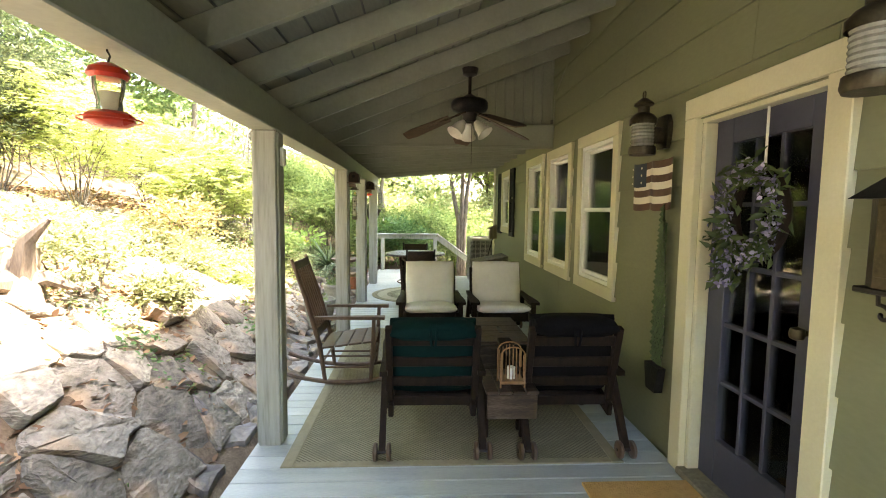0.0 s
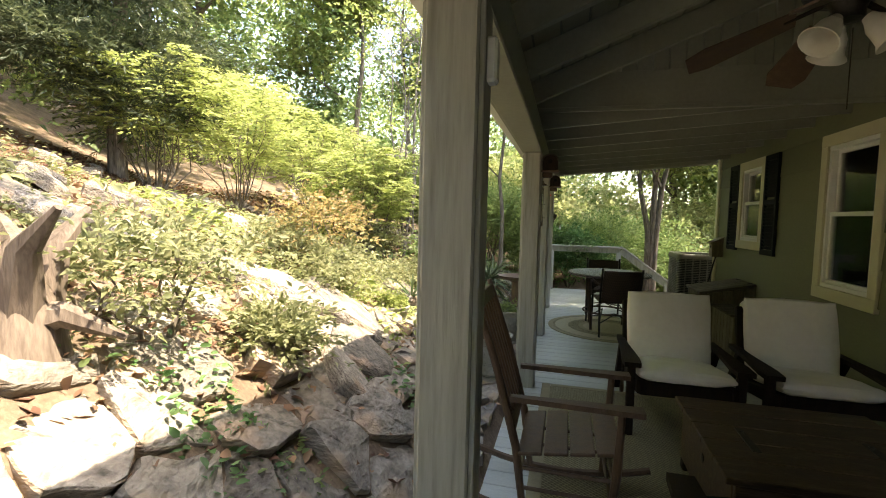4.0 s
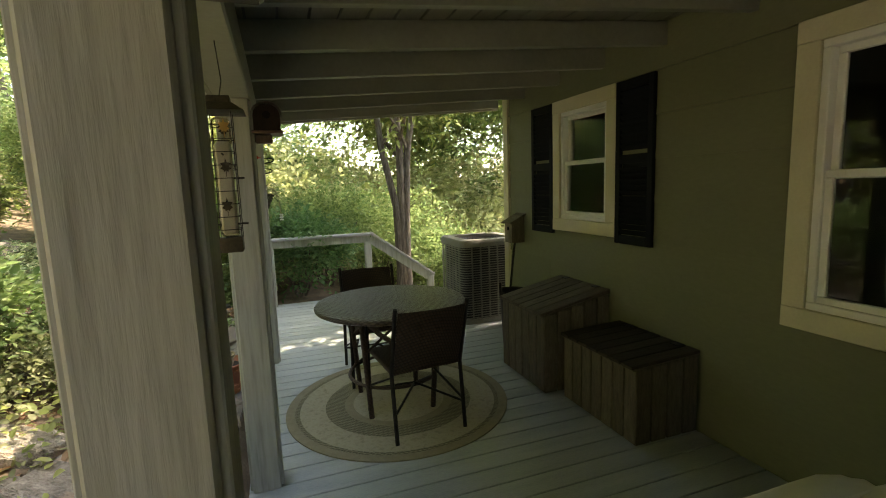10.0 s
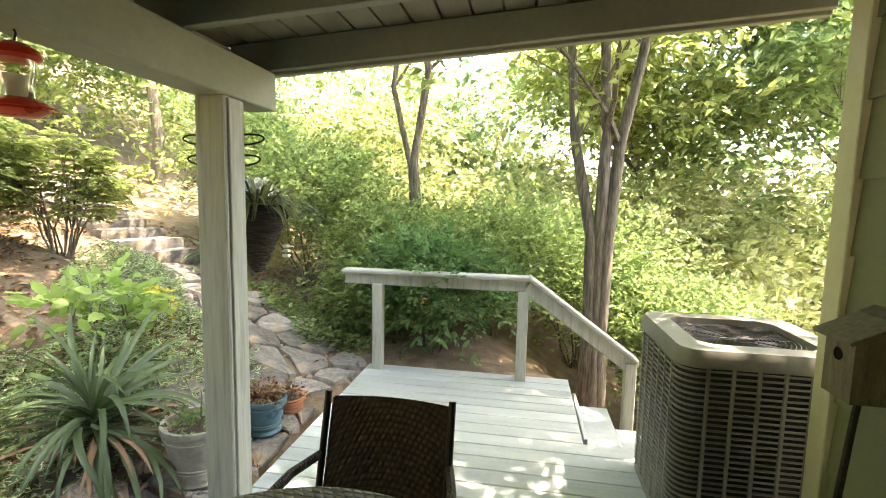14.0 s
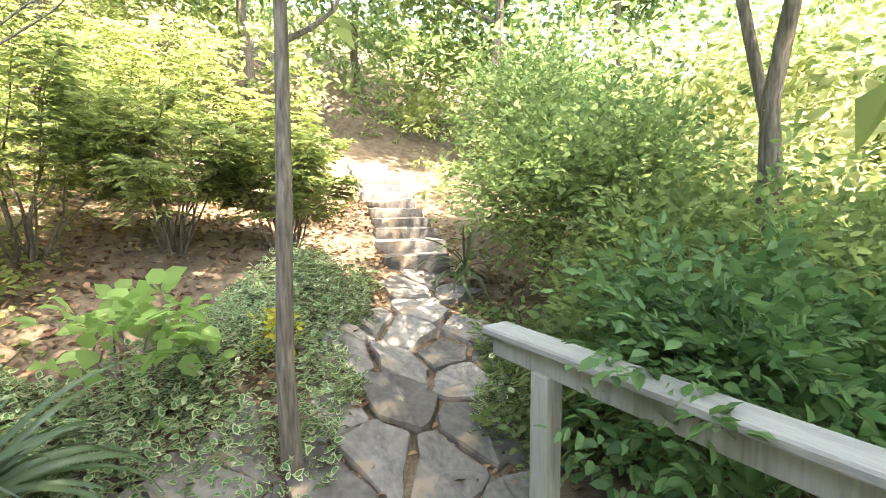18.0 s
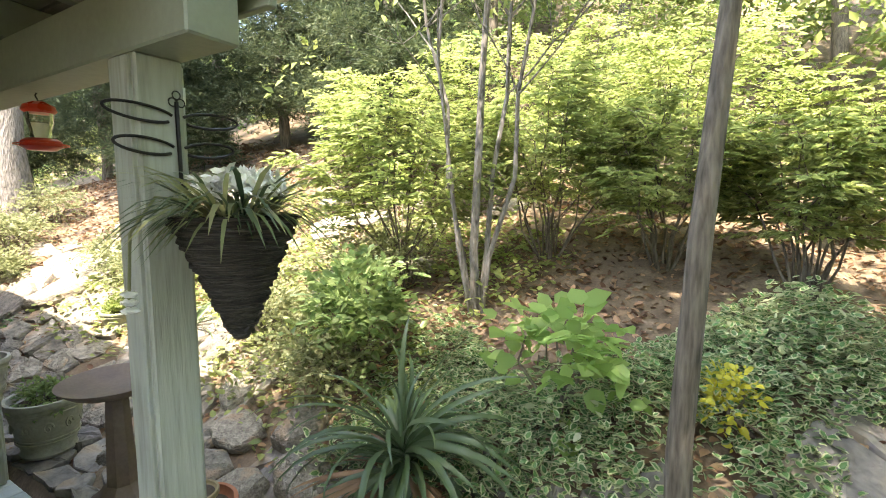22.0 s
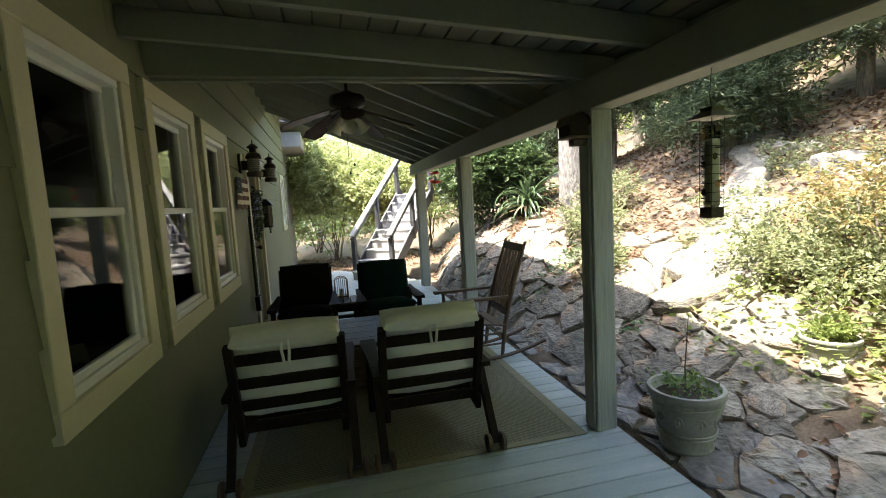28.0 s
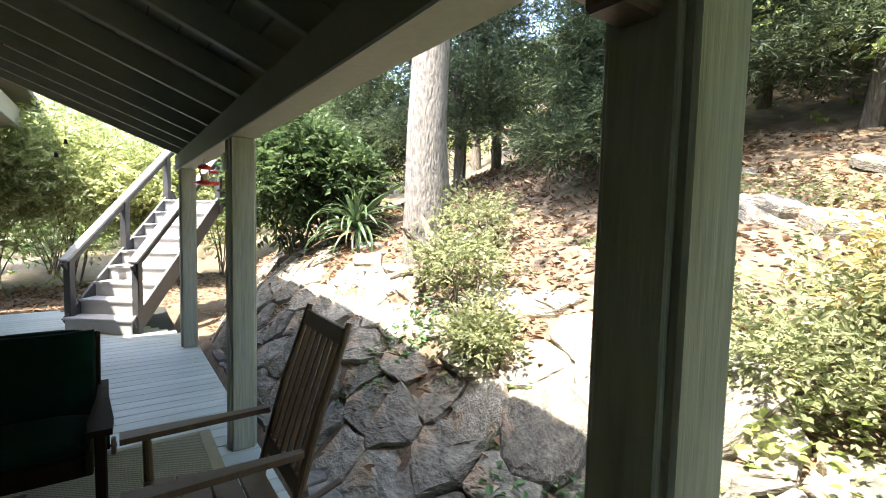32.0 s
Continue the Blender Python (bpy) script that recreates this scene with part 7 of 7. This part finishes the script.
for k in range(3):
    c = (0.014 * math.cos(2.09 * k + 1.57), 0.335 + 0.014 * math.sin(2.09 * k + 1.57))
    part("trefoil", Geo().tube([(c[0] + 0.012 * math.cos(t), -0.257, c[1] + 0.012 * math.sin(t)) for t in np.linspace(0, 6.283, 13)], 0.002, 5, False), m_iron, hb)
part("bracket_stem", Geo().tube([(0.0, -0.258, 0.33), (0.0, -0.255, 0.1), (0.01, -0.18, 0.03), (0.0, -0.12, -0.03)], 0.006, 6), m_iron, hb)
rb = np.random.default_rng(21)
def tuft(n, length, mat, name, aspect, zbase=0.0, out=0.7):
    a = rb.random(n) * 6.28
    p = np.stack([0.12 * np.sqrt(rb.random(n)) * np.cos(a), 0.10 * np.sqrt(rb.random(n)) * np.sin(a), zbase + 0 * a], 1)
    v, f = [], []
    for i in range(n):
        d = np.array([math.cos(a[i]) * out, math.sin(a[i]) * out, 0.8 * rb.random() + 0.15])
        L = length * (0.5 + 0.7 * rb.random())
        w = np.array([-math.sin(a[i]), math.cos(a[i]), 0]) * L * aspect
        k0 = len(v)
        for q in range(5):
            t = q / 4
            c = p[i] + d * L * t - np.array([0, 0, 0.55 * L * t * t])
            ww = w * math.sin(math.pi * (0.12 + 0.86 * t))
            v += [c - ww, c + ww]
        for q in range(4):
            f.append((k0 + 2 * q, k0 + 2 * q + 1, k0 + 2 * q + 3, k0 + 2 * q + 2))
    part(name, arrays_mesh(name, np.array(v), np.array(f), mat, True), mat, hb)
tuft(150, 0.34, m_blade, "grass_leaves", 0.018)
tuft(130, 0.30, m_leaf_grey, "pale_leaves", 0.022)
for i in range(22):
    a, rad = rb.random() * 6.28, 0.15 * math.sqrt(rb.random())
    part("flower", crown_mesh("flower", [(rad * math.cos(a), rad * 0.8 * math.sin(a), 0.06 + 0.05 * rb.random(), 0.018, 0.018, 0.014)], m_petal, 5, 5, 0.026, 0.6, 0.014, 0.6, 0.3, 500 + i, 0.3), m_petal, hb, "white artificial blossom")
tr_ = part("trailing_stem", Geo().tube([(0.08, -0.03, 0.04), (0.17, -0.08, 0.05), (0.215, -0.12, -0.04), (0.225, -0.125, -0.21)], 0.004, 5), m_leaf_grey, hb)
for i in range(3):
    part("flower", soft_box((0.225, -0.125, -0.19 - 0.022 * i), (0.030, 0.030, 0.016), n=3, seed=30 + i), m_petal, tr_, "", True)

# ---- pots, bird bath ----
def pot(x, y, rad, h, mat, label, plant=None, z=None, name="flower_pot", rim=True, relief=False):
    zz = ground_at(x, y) + 0.03 if z is None else z
    o = thing(name, (x, y, zz), label, "pot", "pots beside the porch")
    b = rad * 0.66
    prof = [(0.0, 0.0), (b, 0.0), (b + 0.01, 0.02), (b, 0.04), (b + (rad - b) * 0.35, h * 0.4), (rad * 0.94, h * 0.86), (rad * 0.95, h * 0.88), (rad, h * 0.90), (rad * 1.02, h * 0.95), (rad, h), (rad * 0.90, h), (rad * 0.88, h * 0.90), (rad * 0.8, h * 0.85)]
    body = part("body", Geo().lathe(prof, (0, 0, 0), 32), mat, o, "", True)
    for q in (0.28, 0.34, 0.80):
        rr_ = b + (rad * 0.94 - b) * min(1, q / 0.86) + 0.003
        part("band", Geo().tube([(rr_ * math.cos(t), rr_ * math.sin(t), h * q) for t in np.linspace(0, 6.283, 33)], 0.005, 5, False), mat, body)
    if relief:
        for i in range(10):
            a = 2 * math.pi * i / 10
            rr_ = b + (rad * 0.94 - b) * 0.66
            part("scroll_relief", Geo().tube([((rr_ + 0.002) * math.cos(a + 0.16 * math.cos(t) * (1 - t / 9)), (rr_ + 0.002) * math.sin(a + 0.16 * math.cos(t) * (1 - t / 9)), h * 0.56 + h * 0.12 * math.sin(t) * (1 - t / 9)) for t in np.linspace(0, 7.5, 16)], 0.006, 5), mat, body)
    part("soil", Geo().lathe([(0.0, h * 0.87), (rad * 0.86, h * 0.85)], (0, 0, 0), 24), m_soil, o)
    if plant:
        part("plant", crown_mesh("plant", [(0, 0, h * 0.95, rad * 0.7, rad * 0.7, plant[1])], plant[0], plant[2], 10, 0.03, 0.5, 0.08, 0.4, 0.5, 5, 0.2), plant[0], o)
        if plant[3]:
            part("twig", Geo().tube([(0, 0, h * 0.85), (0.015, 0.01, h + 0.12), (0.0, 0.02, h + plant[3])], [0.006, 0.004, 0.002], 6), m_bark, o)
    return o


pot(-1.44, 6.63, 0.205, 0.36, m_pot, "pale stone-look pot with scroll relief and a bare twig", (m_leaf, 0.025, 34, 0.42), relief=True)
pot(-1.45, 7.88, 0.205, 0.36, m_pot, "pale stone-look pot with relief and green seedlings", (m_leaf, 0.06, 80, 0.0), relief=True)
pot(-2.42, 6.69, 0.155, 0.20, m_pot, "half-sunk pale planter among the bed plants", (m_leaf_lime, 0.12, 130, 0.0), z=ground_at(-2.42, 6.69) - 0.09)
pot(-1.52, 10.34, 0.19, 0.34, m_pot, "whitish pot with bare soil beside the last post", (m_leaf, 0.03, 30, 0.16))
pot(-1.46, 10.88, 0.15, 0.25, m_pot_blue, "small dark blue glazed pot with dry leaves", (m_leaf_litter, 0.04, 60, 0.0))
pot(-1.46, 11.2, 0.13, 0.12, m_terra, "low terracotta bowl by the path", (m_leaf_litter, 0.03, 30, 0.0))
pot(-1.42, 9.54, 0.16, 0.24, m_terra, "terracotta pot with a smaller pot nested inside", None)
p = pot(-1.42, 9.54, 0.085, 0.10, m_pot_tan, "small tan clay pot nested in a larger one", None, z=0.17)
bb = thing("bird_bath", (-1.444, 8.815, -0.03), "brown bird bath with a shallow bowl on a tapered pedestal", "bird bath")
part("pedestal", Geo().lathe([(0.0, 0.0), (0.15, 0.0), (0.15, 0.03), (0.11, 0.06), (0.075, 0.10), (0.055, 0.55), (0.075, 0.585), (0.0, 0.585)], (0, 0, 0), 8), m_bath, bb)
part("bowl", Geo().lathe([(0.0, 0.585), (0.10, 0.585), (0.20, 0.61), (0.245, 0.645), (0.25, 0.655), (0.235, 0.655), (0.19, 0.625), (0.0, 0.612)], (0, 0, 0), 40), m_bath, bb, "", True)

# ---- stump and statue ----
sp = thing("driftwood_stump", (-2.56, 3.5, ground_at(-2.56, 3.5)), "gnarled grey driftwood stump on the bank", "stump")
rs_ = np.random.default_rng(4)
part("trunk", Geo().tube([(0, 0, -0.1), (0.02, 0, 0.12), (0.0, 0.03, 0.26)], [0.17, 0.12, 0.07], 9), m_driftwood, sp, "", True)
for i in range(8):
    a = i * 0.8 + rs_.random() * 0.4
    ln = 0.22 + 0.2 * rs_.random()
    up = 0.25 + 0.25 * rs_.random() if i % 2 else -0.05
    part("root", Geo().tube([(0.06 * math.cos(a), 0.06 * math.sin(a), 0.08), (ln * 0.5 * math.cos(a), ln * 0.5 * math.sin(a), 0.13 + up * 0.5), (ln * math.cos(a + 0.2), ln * math.sin(a + 0.2), 0.06 + up)], [0.075, 0.045, 0.012], 7), m_driftwood, sp, "", True)
sz = ground_at(-3.64, 6.97)
sg = Geo().lathe([(0.0, -0.05), (0.11, -0.05), (0.11, 0.02), (0.08, 0.05), (0.09, 0.16), (0.075, 0.26), (0.085, 0.34), (0.07, 0.40), (0.03, 0.43), (0.045, 0.46), (0.055, 0.50), (0.045, 0.55), (0.0, 0.57)], (-3.64, 6.97, sz), 14)
tagged(part("garden_statue", sg, m_statue, None, "", True), "small dark cast statue standing in the garden bed", "statue")
